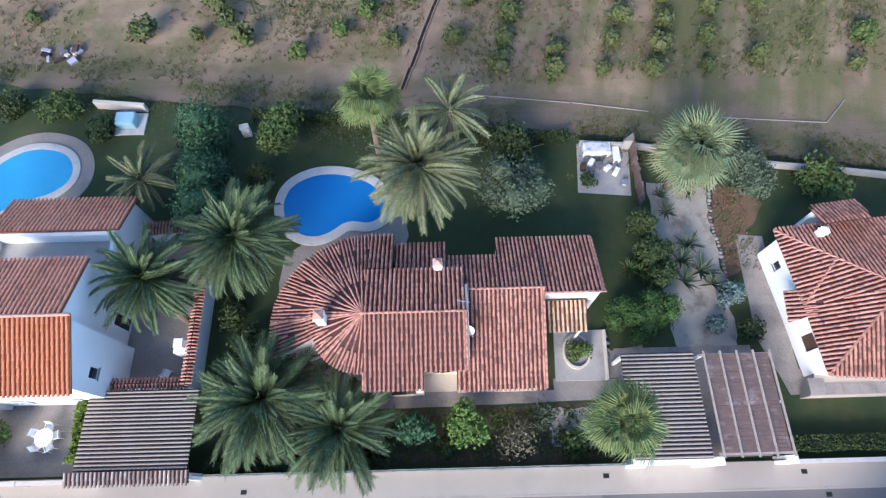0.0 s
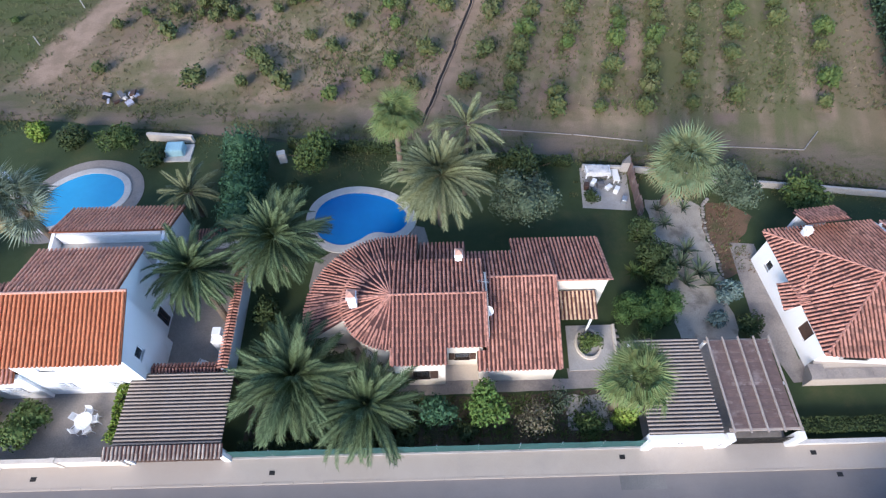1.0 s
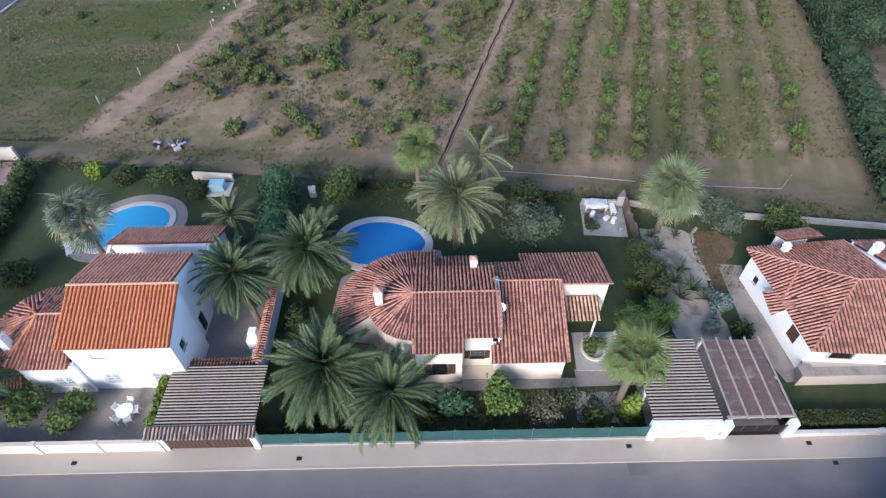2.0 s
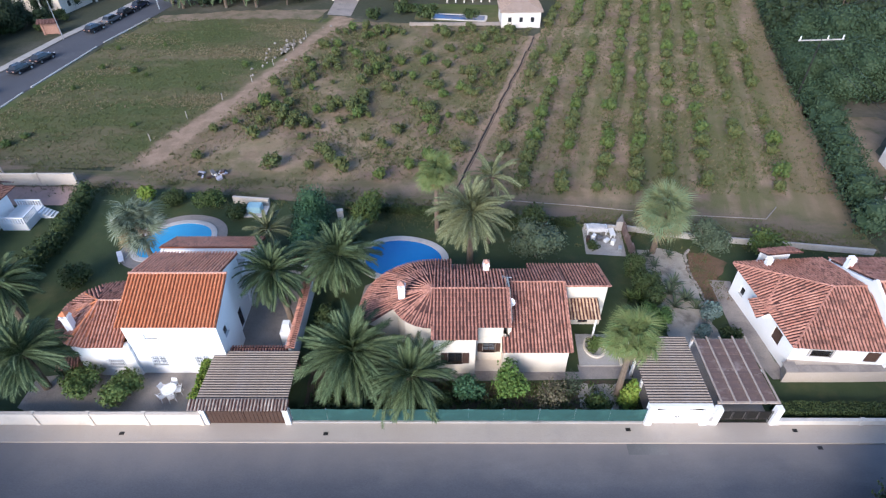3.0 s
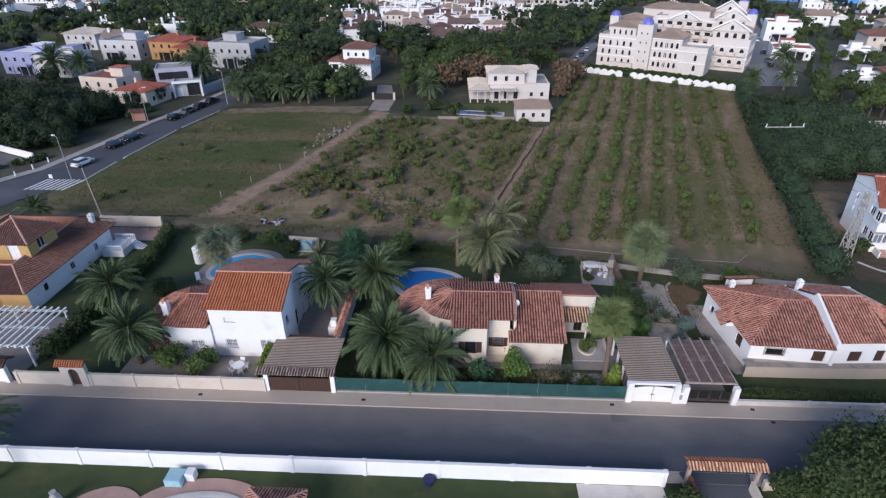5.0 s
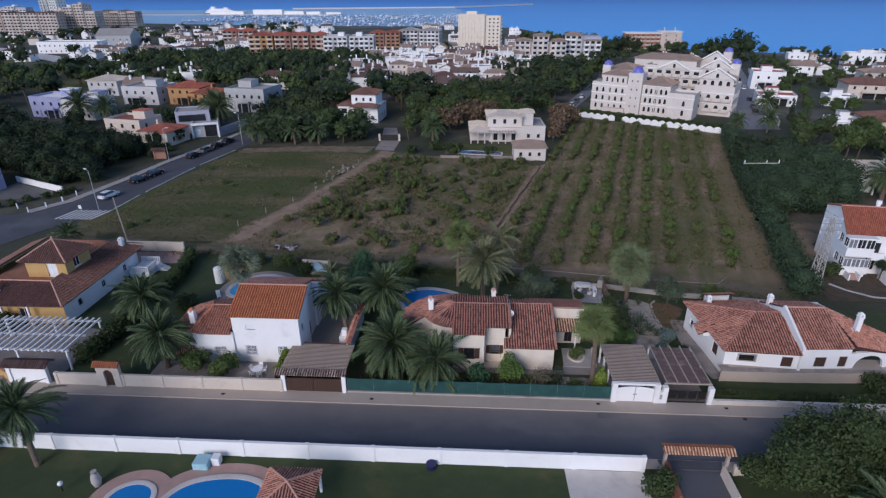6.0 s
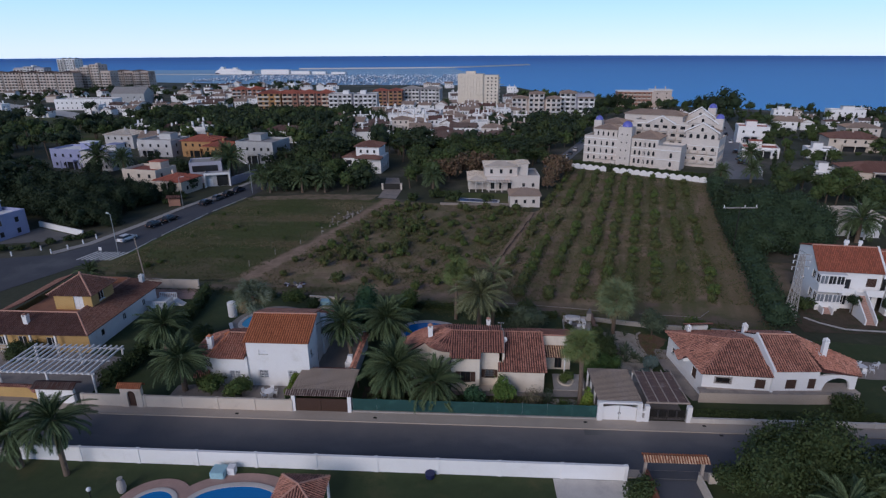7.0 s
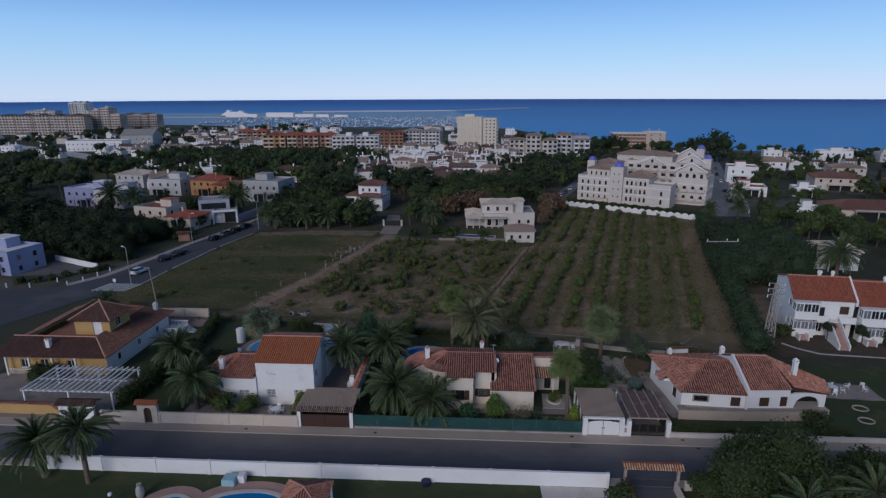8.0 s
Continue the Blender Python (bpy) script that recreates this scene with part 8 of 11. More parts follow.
def rows_of_windows(t, x0, x1, y, z, floors, storey, bays, wm, m, size=(1.1, 1.3), arched=False, turn=0.0, balcony=None, far=False):
    """Windows (and balconies) on a face along local x at depth y; turn 90 for an eastern face."""
    r = pose(0, 0, 0, 0, 0, turn)
    wins, bals = [], []
    for f in range(floors):
        for b in range(bays):
            x = x0 + (x1 - x0) * (b + 0.5) / bays
            p = Matrix.Translation((x, y, z + f * storey)) if not turn else Matrix.Translation((y, x, z + f * storey)) @ r
            wins.append(p @ Matrix.Diagonal((size[0], 1, size[1], 1)))
            if balcony:
                bals.append(p @ Matrix.Diagonal(((x1 - x0) / bays * 0.82, 1, 1, 1)))
    if far:
        joined(t, "glazing", [(window_of(m, arched), p) for p in wins], (m, M["glass"]))
        if bals:
            joined(t, "balcony_front", [(BALCONY_MESH, p) for p in bals], (m,))
        return
    for p in wins:
        put_window(t, p, m, arched)
    for p in bals:
        if m.name not in BALCONY:
            BALCONY[m.name] = o = part("balcony", balcony_box(), m, t)
            o.matrix_basis = p
        else:
            again(BALCONY[m.name], p, t)


BALCONY_MESH = balcony_mesh()


def balcony_box():
    bm = bmesh.new()
    bm.from_mesh(BALCONY_MESH)
    return bm


BALCONY = {}
TRIM = {M["brickred"].name: M["beige"], M["block"].name: M["pinkish"], M["pinkish"].name: M["white"]}
FOOT = []
details = random.Random(17)


def detail(t, w, d, h, floors, wm, roof, rm):
    """What breaks up a plain house: a porch with posts, a balcony, a roof hut or a chimney."""
    st = h / floors
    a = details.uniform(0.05, 0.4) * w
    b = a + details.uniform(0.35, 0.5) * w
    bm = bmesh.new()
    box(bm, a, -1.9, st - 0.22, b, -0.02, st)
    porch = part("porch_roof", bm, wm, t)
    for k in range(3):
        bm = bmesh.new()
        x = a + (b - a - 0.25) * k / 2
        box(bm, x, -1.85, -0.2, x + 0.25, -1.6, st - 0.22)
        part("porch_post", bm, wm, porch)
    bm = bmesh.new()
    box(bm, a + 0.4, -0.13, 0.1, b - 0.4, -0.1, st * 0.78)
    part("glass_door", bm, M["glass"], t)
    if floors > 1:
        bm = bmesh.new()
        box(bm, a, -1.9, st, b, -1.78, st + 0.9)
        part("balcony_front", bm, wm, porch)
    if roof == "flat":
        x, y = details.uniform(0.1, 0.6) * w, d * 0.5
        bm = bmesh.new()
        box(bm, x, y, h, x + w * 0.34, y + d * 0.4, h + 2.3)
        hut = part("roof_hut", bm, wm, t)
        bm = bmesh.new()
        box(bm, x - 0.2, y - 0.2, h + 2.3, x + w * 0.34 + 0.2, y + d * 0.4 + 0.2, h + 2.45)
        part("hut_roof", bm, rm, hut)
    else:
        bm = bmesh.new()
        x, y = w * details.uniform(0.25, 0.7), d * 0.4
        box(bm, x, y, h, x + 0.6, y + 0.6, h + min(w, d) * 0.17 + 0.9)
        part("chimney", bm, wm, t)




def building(name, label, x, y, w, d, h, turn, wm, roof, rm, floors, bays, category="house", side=2, size=(1.1, 1.3), balcony=None, arched=False, group="", z=None, both=False, far=None):
    """A plain building: its front-left corner at (x, y), its front along local x."""
    t = thing(name, label, category, group, (x, y, (land_height(y) if z is None else z) - 0.1), turn)
    FOOT.append((x + w / 2, y + d / 2, max(w, d) * 0.62))
    bm = bmesh.new()
    box(bm, 0, 0, -1.5, w, d, h)
    storey = h / floors
    if (y > 340 if far is None else far) and w < 20:
        # a low front terrace, a side block and chimneys, of one piece with the walls
        box(bm, w * 0.08, -2.4, -1.5, w * 0.62, 0.05, storey * 0.9)
        box(bm, w - 0.05, d * 0.2, -1.5, w + 2.2, d * 0.7, h * 0.62)
        for cx in (0.22, 0.74):
            box(bm, w * cx, d * 0.62, h - 0.5, w * cx + 0.75, d * 0.62 + 0.75, h + min(w, d) * 0.2 + 1.1)
    part("wall", bm, wm, t)
    far = y > 340 if far is None else far
    if far:
        ww = [Matrix.Translation((0.4 + (w - 0.8) * (b + 0.5) / bays, 0, storey * (f + 0.28))) @ Matrix.Diagonal((size[0], 1, size[1], 1)) for f in range(floors) for b in range(bays)]
        r90 = pose(0, 0, 0, 0, 0, 90)
        ww += [Matrix.Translation((w, 0.4 + (d - 0.8) * (b + 0.5) / side, storey * (f + 0.28))) @ r90 @ Matrix.Diagonal((size[0], 1, size[1], 1)) for f in range(floors) for b in range(side)]
        joined(t, "glazing", [(window_of(wm, arched), p) for p in ww], (wm, M["glass"]))
        if balcony:
            joined(t, "balcony_front", [(BALCONY_MESH, Matrix.Translation((0.4 + (w - 0.8) * (b + 0.5) / bays, 0, storey * (f + 0.28))) @ Matrix.Diagonal(((w - 0.8) / bays * 0.82, 1, 1, 1))) for f in range(floors) for b in range(bays)], (TRIM.get(wm.name, wm),))
    else:
        rows_of_windows(t, 0.4, w - 0.4, 0, storey * 0.28, floors, storey, bays, wm, wm, size, arched, balcony=balcony)
    if side and not far:
        rows_of_windows(t, 0.4, d - 0.4, w, storey * 0.28, floors, storey, side, wm, wm, size, arched, turn=90)
        if both and not far:
            for f in range(floors):
                for b in range(side):
                    yy = 0.4 + (d - 0.8) * (b + 0.5) / side
                    put_window(t, Matrix.Translation((0, yy, storey * (0.28 + f))) @ pose(0, 0, 0, 0, 0, -90) @ Matrix.Diagonal((size[0], 1, size[1], 1)), wm, arched)
    if not far and h < 10:
        detail(t, w, d, h, floors, wm, roof, rm)
    if roof == "flat":
        flat_roof(t, 0, 0, w, d, h, wm, rm)
    else:
        hip_roof(t, 0, 0, w, d, h, over=0.25 if far else 0.5, rise=min(w, d) * (0.24 if roof == "gable" else 0.17), m=rm, gable=roof == "gable", wm=wm)
    return t


M["hotel_tile"] = mat("pale brown tile", (0.36, 0.27, 0.215), (0.29, 0.215, 0.17), 0.4, 0.85, 0.1, 10)
M["pool_dark"] = water_mat("dark pool water", (0.012, 0.07, 0.2), (0.01, 0.055, 0.16), 0.4, 0.06, 0.08)
# white villa beyond the fields
v = thing("villa", "large white two-storey villa with stepped roofs and columned porch", "house", at=(-3.4, 105.5, 0), turn=2)
FOOT.append((7, 108, 15))
W = M["pinkish"]
body(v, 5.5, 2.5, 21.0, 13.5, -0.1, 3.9, W)
body(v, 5.0, 3.5, 14.5, 11.5, 3.9, 7.0, W)
body(v, 14.5, 5.0, 17.8, 9.0, 3.9, 7.6, W)
hip_roof(v, 5.0, 3.5, 14.5, 11.5, 7.0, 0.9, M["beige"], 0.5)
hip_roof(v, 14.5, 5.0, 17.8, 9.0, 7.6, 0.7, M["beige"], 0.4)
flat_roof(v, 14.5, 2.5, 21.0, 13.5, 3.9, W, M["concrete"], 0.5)
hip_roof(v, 0.0, 0.6, 5.2, 13.0, 3.4, 0.9, M["beige"], 0.2)
body(v, 0.2, 4.0, 5.6, 13.0, -0.1, 3.3, W)
for i in range(6):
    bm = bmesh.new()
    x = 0.4 + i * 1.9
    tube(bm, (x, 0.5, -0.1), (x, 0.5, 2.9), 0.16, 0.14, 8)
    part("column", bm, W, v)
bm = bmesh.new()
box(bm, 0.0, 0.3, 2.85, 12.4, 2.6, 3.05)
part("porch_roof", bm, W, v)
for i in range(16):
    bm = bmesh.new()
    box(bm, 0.2 + i * 0.8, 0.0, 3.05, 0.34 + i * 0.8, 2.6, 3.2)
    part("rafter", bm, M["beam"], v)
rows_of_windows(v, 6.0, 13.5, 2.5, 0.3, 1, 3, 3, W, W, (1.4, 2.1))
rows_of_windows(v, 15, 20.5, 2.5, 1.0, 1, 3, 2, W, W, (1.0, 1.2))
rows_of_windows(v, 5.5, 14.0, 3.5, 4.7, 1, 3, 3, W, W, (1.0, 1.4))
a = thing("villa_annex", "white villa annex with a pale hipped tile roof", "house", at=(7.8, 89.6, 0), turn=1)
body(a, 0, 0, 7.8, 6.5, -0.1, 3.2, W)
hip_roof(a, 0, 0, 7.8, 6.5, 3.2, 1.3, M["hotel_tile"], 0.4)
rows_of_windows(a, 0.5, 7.3, 0, 1.0, 1, 3, 3, W, W, (0.9, 1.1))
sheet("villa_lawn", soft([(-10, 94.5), (8, 92), (8, 104), (-9, 105)], 1.5, 0.1, 2), 0.02, M["meadow"], "dry green villa lawn round the pool", "lawn")
pool("narrow rectangular villa pool with dark blue water", soft([(-6.0, 95.2), (4.6, 93.6), (5.0, 96.4), (-5.6, 98.0)], 0.6, 0.0), M["pool_dark"], M["pale_floor"], "", 0.5)
street_wall("villa_wall", "low grey wall before the villa garden", -10.5, 7.5, 91.0, 0.6, M["patio"], 6.0)

# hotel with arched windows and blue domes
ht = thing("hotel", "pale pink hotel of four storeys with arched windows", "hotel", at=(38.8, 157.0, -0.6), turn=-30)
ht.scale = (0.95, 0.95, 1.06)
FOOT.append((66, 160, 27))
W = M["pinkish"]
HT = M["hotel_tile"]
# each block: x0, y0, x1, y1, foot, top, roof rise (0: flat with a parapet)
for x0, y0, x1, y1, z0, z1, rise in ((0, 0, 13, 14, -0.6, 8.8, 0), (2.5, 3.5, 11.5, 13, 8.8, 11.6, 1.3), (18, 0.6, 27.5, 12, -0.6, 9.8, 1.9), (27.5, -1.6, 36, 8, -0.6, 7.4, 0),
                                    (33, 13, 46, 29, -0.6, 8.6, 0), (34, 15, 45, 22, 8.6, 11.4, 1.6), (33, 23, 43, 33, 8.6, 13.6, 1.6), (0.5, 16, 10, 28, -0.6, 12.2, 1.5), (12, 24, 33, 34, -0.6, 12.6, 0), (16, 26, 30, 34, 12.6, 15.2, 1.5), (30, 34, 40, 44, -0.6, 14.6, 1.6), (4, 38, 24, 48, -0.6, 14.0, 1.6)):
    body(ht, x0, y0, x1, y1, z0, z1, W)
    if rise:
        hip_roof(ht, x0, y0, x1, y1, z1, rise, HT, 0.5)
    else:
        flat_roof(ht, x0, y0, x1, y1, z1, W, M["pale_floor"], 0.7)
body(ht, 13, -0.8, 18, 4.5, -0.6, 13.0, W, "tower")
bm = bmesh.new()
box(bm, 5.0, -2.0, -0.6, 13, 0, 1.8)
part("entrance_block", bm, W, ht)
for x, y, z, s, base in ((15.5, 1.8, 13.0, 1.9, 0), (1.2, 12.4, 13.6, 1.5, 8), (43.6, 24, 15.2, 1.5, 8), (38.4, 39, 17.4, 1.5, 13)):
    if base:
        body(ht, x - 1.5, y - 1.5, x + 1.5, y + 1.5, base, z, W, "turret")
    bm = bmesh.new()
    bmesh.ops.create_uvsphere(bm, u_segments=14, v_segments=8, radius=s, matrix=pose(x, y, z))
    bmesh.ops.delete(bm, geom=[q for q in bm.verts if q.co.z < z - 0.2], context="VERTS")
    part("dome", bm, M["dome"], ht, "glazed blue dome")
rows_of_windows(ht, 0.8, 12.4, 0, 1.4, 3, 2.55, 5, W, W, (1.1, 1.5), True)
rows_of_windows(ht, 3.2, 11.0, 3.5, 9.3, 1, 3, 4, W, W, (0.9, 1.5), True)
rows_of_windows(ht, 18.6, 27, 0.6, 1.4, 3, 2.8, 5, W, W, (1.1, 1.6), True)
rows_of_windows(ht, 30, 35.5, -1.6, 1.6, 2, 2.8, 1, W, W, (1.2, 1.7), True)
rows_of_windows(ht, 13.6, 17.4, -0.8, 2.5, 4, 2.6, 2, W, W, (0.5, 0.6))
for x0, x1, y0, z1, rise in ((34, 45, 14.4, 11.4, 2.6), (33, 43, 22.4, 13.6, 2.6), (30, 40, 33.4, 14.6, 2.8), (18, 27.5, 23.4, 12.6, 2.0)):
    # white-edged gable fronts stepped up the wing
    xm = (x0 + x1) / 2
    bm = bmesh.new()
    vs = [bm.verts.new((x, y, z)) for y in (y0, y0 + 0.5) for x, z in ((x0 - 0.2, z1 - 0.3), (x1 + 0.2, z1 - 0.3), (xm, z1 + rise))]
    for f in ((0, 1, 2), (3, 5, 4), (0, 3, 4, 1), (1, 4, 5, 2), (2, 5, 3, 0)):
        bm.faces.new([vs[i] for i in f])
    bmesh.ops.recalc_face_normals(bm, faces=bm.faces[:])
    gb = part("gable_front", bm, W, ht)
    for a, b in (((x0 - 0.7, z1 - 0.3), (xm, z1 + rise + 0.25)), ((xm, z1 + rise + 0.25), (x1 + 0.7, z1 - 0.3))):
        bm = bmesh.new()
        vs = [bm.verts.new((x, y, z)) for y in (y0 - 0.35, y0 + 0.7) for x, z in (a, b, (b[0], b[1] + 0.45), (a[0], a[1] + 0.45))]
        for f in ((0, 1, 2, 3), (7, 6, 5, 4), (0, 4, 5, 1), (1, 5, 6, 2), (2, 6, 7, 3), (3, 7, 4, 0)):
            bm.faces.new([vs[i] for i in f])
        bmesh.ops.recalc_face_normals(bm, faces=bm.faces[:])
        part("gable_edge", bm, M["white"], gb, "white gable edge")
    put_window(ht, Matrix.Translation((xm, y0 - 0.01, z1 + 0.2)) @ Matrix.Diagonal((1.3, 1, 1.3, 1)), W, True)
rows_of_windows(ht, 33.4, 45.6, 13, 1.6, 2, 3.2, 4, W, W, (1.8, 1.9), True, balcony="all")
rows_of_windows(ht, 34.4, 44.6, 15, 9.2, 1, 3.2, 4, W, W, (1.6, 1.5), True)
rows_of_windows(ht, 33.4, 42.6, 23, 11.4, 1, 3.2, 4, W, W, (1.6, 1.5), True)
rows_of_windows(ht, 14, 28, 46, 1.6, 2, 3.4, 6, W, W, (1.5, 1.8), True, turn=90)
rows_of_windows(ht, 15.5, 21.5, 45, 9.2, 1, 3.4, 3, W, W, (1.5, 1.5), True, turn=90)
rows_of_windows(ht, 12.5, 32.5, 24, 4.6, 3, 2.7, 6, W, W, (2.2, 1.9), balcony="all")
rows_of_windows(ht, 1, 9.5, 16, 9.4, 1, 2.7, 4, W, W, (1.0, 1.5), True)
for x0, x1, y, zs in ((-0.1, 13.0, 0.0, (3.4, 6.0, 8.6)), (18.0, 27.6, 0.6, (3.6, 6.4, 9.2)), (27.5, 36.1, -1.6, (3.6, 6.6)), (33.1, 46.1, 13.0, (3.8, 7.0)), (12.5, 33, 24.0, (6.8, 9.5, 12.2))):
    for z in zs:
        bm = bmesh.new()
        box(bm, x0, y - 0.22, z, x1, y - 0.004, z + 0.22)
        part("ledge", bm, M["white"], ht)
for x in (20.4, 22.8, 25.2, 3.2, 6.4, 9.6):
    bm = bmesh.new()
    y = 0.6 if x > 15 else 0.0
    box(bm, x - 0.12, y - 0.2, 0.2, x + 0.12, y - 0.004, 8.5)
    part("pilaster", bm, W, ht)
hw = thing("scalloped_wall", "white boundary wall with a scalloped top before the hotel", "wall")
p0, p1 = Vector((31.3, 143.8)), Vector((70.2, 120.3))
d = (p1 - p0).normalized()
for k in (n for n in range(20) if n != 6):
    bm = bmesh.new()
    a, b = p0.lerp(p1, k / 20), p0.lerp(p1, (k + 0.97) / 20)
    nn = Vector((-d.y, d.x)) * 0.3
    for j in range(6):
        u, w2 = a.lerp(b, j / 6), a.lerp(b, (j + 1) / 6)
        zs = [1.2 + 0.55 * math.sin(math.pi * s / 6) for s in (j, j + 1)]
        prism(bm, [tuple(u), tuple(w2), tuple(w2 + nn), tuple(u + nn)], -0.1, [zs[0], zs[1], zs[1], zs[0]])
    part("panel", bm, M["white"], hw)
hedge("dark hedge behind the scalloped wall", [(32.2, 145.2), (70.9, 122.0)], 1.2, 2.2, M["leaf"], 21, 0.3, 24)

# villas beside the fields
def villa_two():
    t = thing("villa", "pale two-storey villa with brown hipped roofs among trees", "house", at=(-46, 130, 0), turn=-6)
    FOOT.append((-39, 136, 9))
    FOOT.append((-36, 125, 6))
    w = M["white"]
    body(t, 0, 2, 13, 13, -0.1, 5.2, w)
    body(t, 4, 4, 12, 12, 5.2, 8.6, w)
    hip_roof(t, 4, 4, 12, 12, 8.6, 1.6, M["tile_rose"], 0.6)
    hip_roof(t, 5, 0.4, 13, 4, 5.2, 1.0, M["tile_rose"], 0.4)
    hip_roof(t, 0, 2, 4, 12, 5.2, 1.1, M["tile_rose"], 0.4)
    rows_of_windows(t, 5, 12.5, 2, 0.9, 1, 3, 3, w, w, (1.1, 1.4))
    rows_of_windows(t, 4.5, 11.5, 4, 6.3, 1, 3, 3, w, w, (0.9, 1.2))
    rows_of_windows(t, 0.4, 3.6, 2, 2.6, 1, 3, 1, w, w, (2.4, 1.8))
    rows_of_windows(t, 3, 12, 13, 1.2, 2, 3, 3, w, w, (1.0, 1.3), turn=90)


villa_two()
sheet("villa_drive", [(-28.6, 98), (-23.4, 97), (-23, 107), (-26, 124), (-30, 124), (-28.4, 107)], 0.02, M["patio"], "grey drive leading to the villa gate", "drive")
rg = thing("gate_canopy", "small red tiled gate canopy beside the side road", "gateway", at=(-82.6, 86.6, 0), turn=12)
for x in (0.0, 2.6):
    post(rg, x, 0, -0.05, 2.3, 0.35, M["brickred"], "pillar")
for pts in ([(-0.5, 0, 2.9), (3.1, 0, 2.9), (3.1, -0.9, 2.35), (-0.5, -0.9, 2.35)], [(3.1, 0, 2.9), (-0.5, 0, 2.9), (-0.5, 0.9, 2.35), (3.1, 0.9, 2.35)]):
    tile_roof(rg, pts, M["tile_rose"], M["under"], 0.26, 0.4, 0.08)
bm = bmesh.new()
box(bm, 0.2, -0.05, 0.05, 2.4, 0.05, 2.0)
part("door", bm, M["brickred"], rg)
dg = thing("drive_gate", "dark gate between white pillars at the drive", "gate")
for x in (-28.8, -23.2):
    post(dg, x, 108, -0.1, 1.9, 0.5, M["beige"], "pillar")
bm = bmesh.new()
box(bm, -28.4, 107.95, 0.05, -23.6, 108.05, 1.7)
part("gate_leaf", bm, M["iron"], dg)

def modern_house():
    """A white framed lower storey, a grey upper box set back, and a long street wall."""
    t = thing("house", "modern house with a white framed front and grey upper storey", "house", at=(-83.0, 108.6, -0.05), turn=22)
    FOOT.append((-86, 116, 10))
    body(t, 0, 0.6, 7.2, 14, -0.2, 3.3, M["offwhite"])
    flat_roof(t, 0, 0.6, 7.2, 14, 3.3, M["offwhite"], M["concrete"], 0.5)
    for n_, b in (("frame_side", (-0.1, -0.9, -0.2, 0.3, 0.59, 4.2)), ("frame_side", (6.9, -0.9, -0.2, 7.3, 0.59, 4.2)), ("frame_top", (0.31, -0.9, 3.75, 6.89, 0.59, 4.2))):
        body(t, *b[:2], b[3], b[4], b[2], b[5], M["white"], n_)
    bm = bmesh.new()
    box(bm, 3.4, 0.5, 0.1, 6.6, 0.59, 3.3)
    part("glass_front", bm, M["glass"], t)
    bm = bmesh.new()
    box(bm, 0.8, 0.5, 0.1, 2.2, 0.59, 2.4)
    part("door", bm, M["plastic"], t)
    body(t, -4.4, 6.4, 5.0, 14.5, -0.2, 6.2, M["lilac"], "upper_storey")
    flat_roof(t, -4.4, 6.4, 5.0, 14.5, 6.2, M["lilac"], M["concrete"], 0.4)
    bm = bmesh.new()
    box(bm, -3.6, 6.3, 3.6, 3.8, 6.39, 5.5)
    part("window_band", bm, M["glass"], t)
    rows_of_windows(t, 6.2, 12.8, 7.2, 0.9, 1, 3, 3, M["offwhite"], M["offwhite"], (1.4, 1.4), turn=90)
    w = thing("street_wall", "lilac grey rendered wall beside the side road", "wall")
    wall(w, "wall_body", (-76.2, 110.6), (-71.6, 129.0), 2.5, M["lilac"], thick=0.3)
    return t


def apartments(label, x, y, w, d, floors, storey, turn, wm, trim, modules, bays, top=0.0, rm=None, heights=(), name="apartment_block"):
    """A slab of stacked balconies in modules divided by recessed joints; heights: storeys added or left out on each module."""
    t = thing(name, label, AP, at=(x, y, land_height(y) - 0.1), turn=turn)
    FOOT.append((x + w / 2, y + d / 2, max(w, d) * 0.55))
    body(t, 0.4, 2.0, w - 0.4, d, -2, floors * storey - 0.6, M["lilac"] if trim is M["white"] else M["block"], "core_wall")
    gap, mw = 1.5, (w - 1.5 * (modules - 1)) / modules
    wins, bals = [], []
    side_win = []
    for m_ in range(modules):
        a = m_ * (mw + gap)
        fl = floors + (heights[m_ % len(heights)] if heights else 0)
        body(t, a, 0, a + mw, d - 0.02 * m_ - 0.3, -2, fl * storey, wm, "wall")
        bw = mw / bays
        for f in range(fl):
            for b in range(bays):
                xc = a + (b + 0.5) * bw
                wins.append(Matrix.Translation((xc, 0, f * storey + storey * 0.34)) @ Matrix.Diagonal((bw * 0.74, 1, storey * 0.56, 1)))
                if (b + m_) % 3 != 2:
                    bals.append(Matrix.Translation((xc, 0, f * storey + storey * 0.08)) @ Matrix.Diagonal((bw * 0.92, 1.15, storey * 0.36, 1)))
            for b in range(3):
                side_win.append(Matrix.Translation((a + mw, d * (b + 0.5) / 3, f * storey + storey * 0.34)) @ pose(0, 0, 0, 0, 0, 90) @ Matrix.Diagonal((1.6, 1, storey * 0.48, 1)))
        if rm:
            hip_roof(t, a, 0, a + mw, d - 0.3, fl * storey, top, rm, 0.5)
        else:
            flat_roof(t, a, 0, a + mw, d - 0.4, fl * storey, wm, M["concrete"], 0.8)
            k = details.uniform(0.2, 0.6)
            body(t, a + mw * k, d * 0.4, a + mw * (k + 0.25), d * 0.8, fl * storey + 0.06, fl * storey + 2.6, trim, "roof_hut")
    joined(t, "glazing", [(window_of(wm, False), p) for p in wins + side_win], (wm, M["glass"]))
    joined(t, "balcony_front", [(BALCONY_MESH, p) for p in bals], (trim,))
    return t


B = building
C1 = M["concrete"]
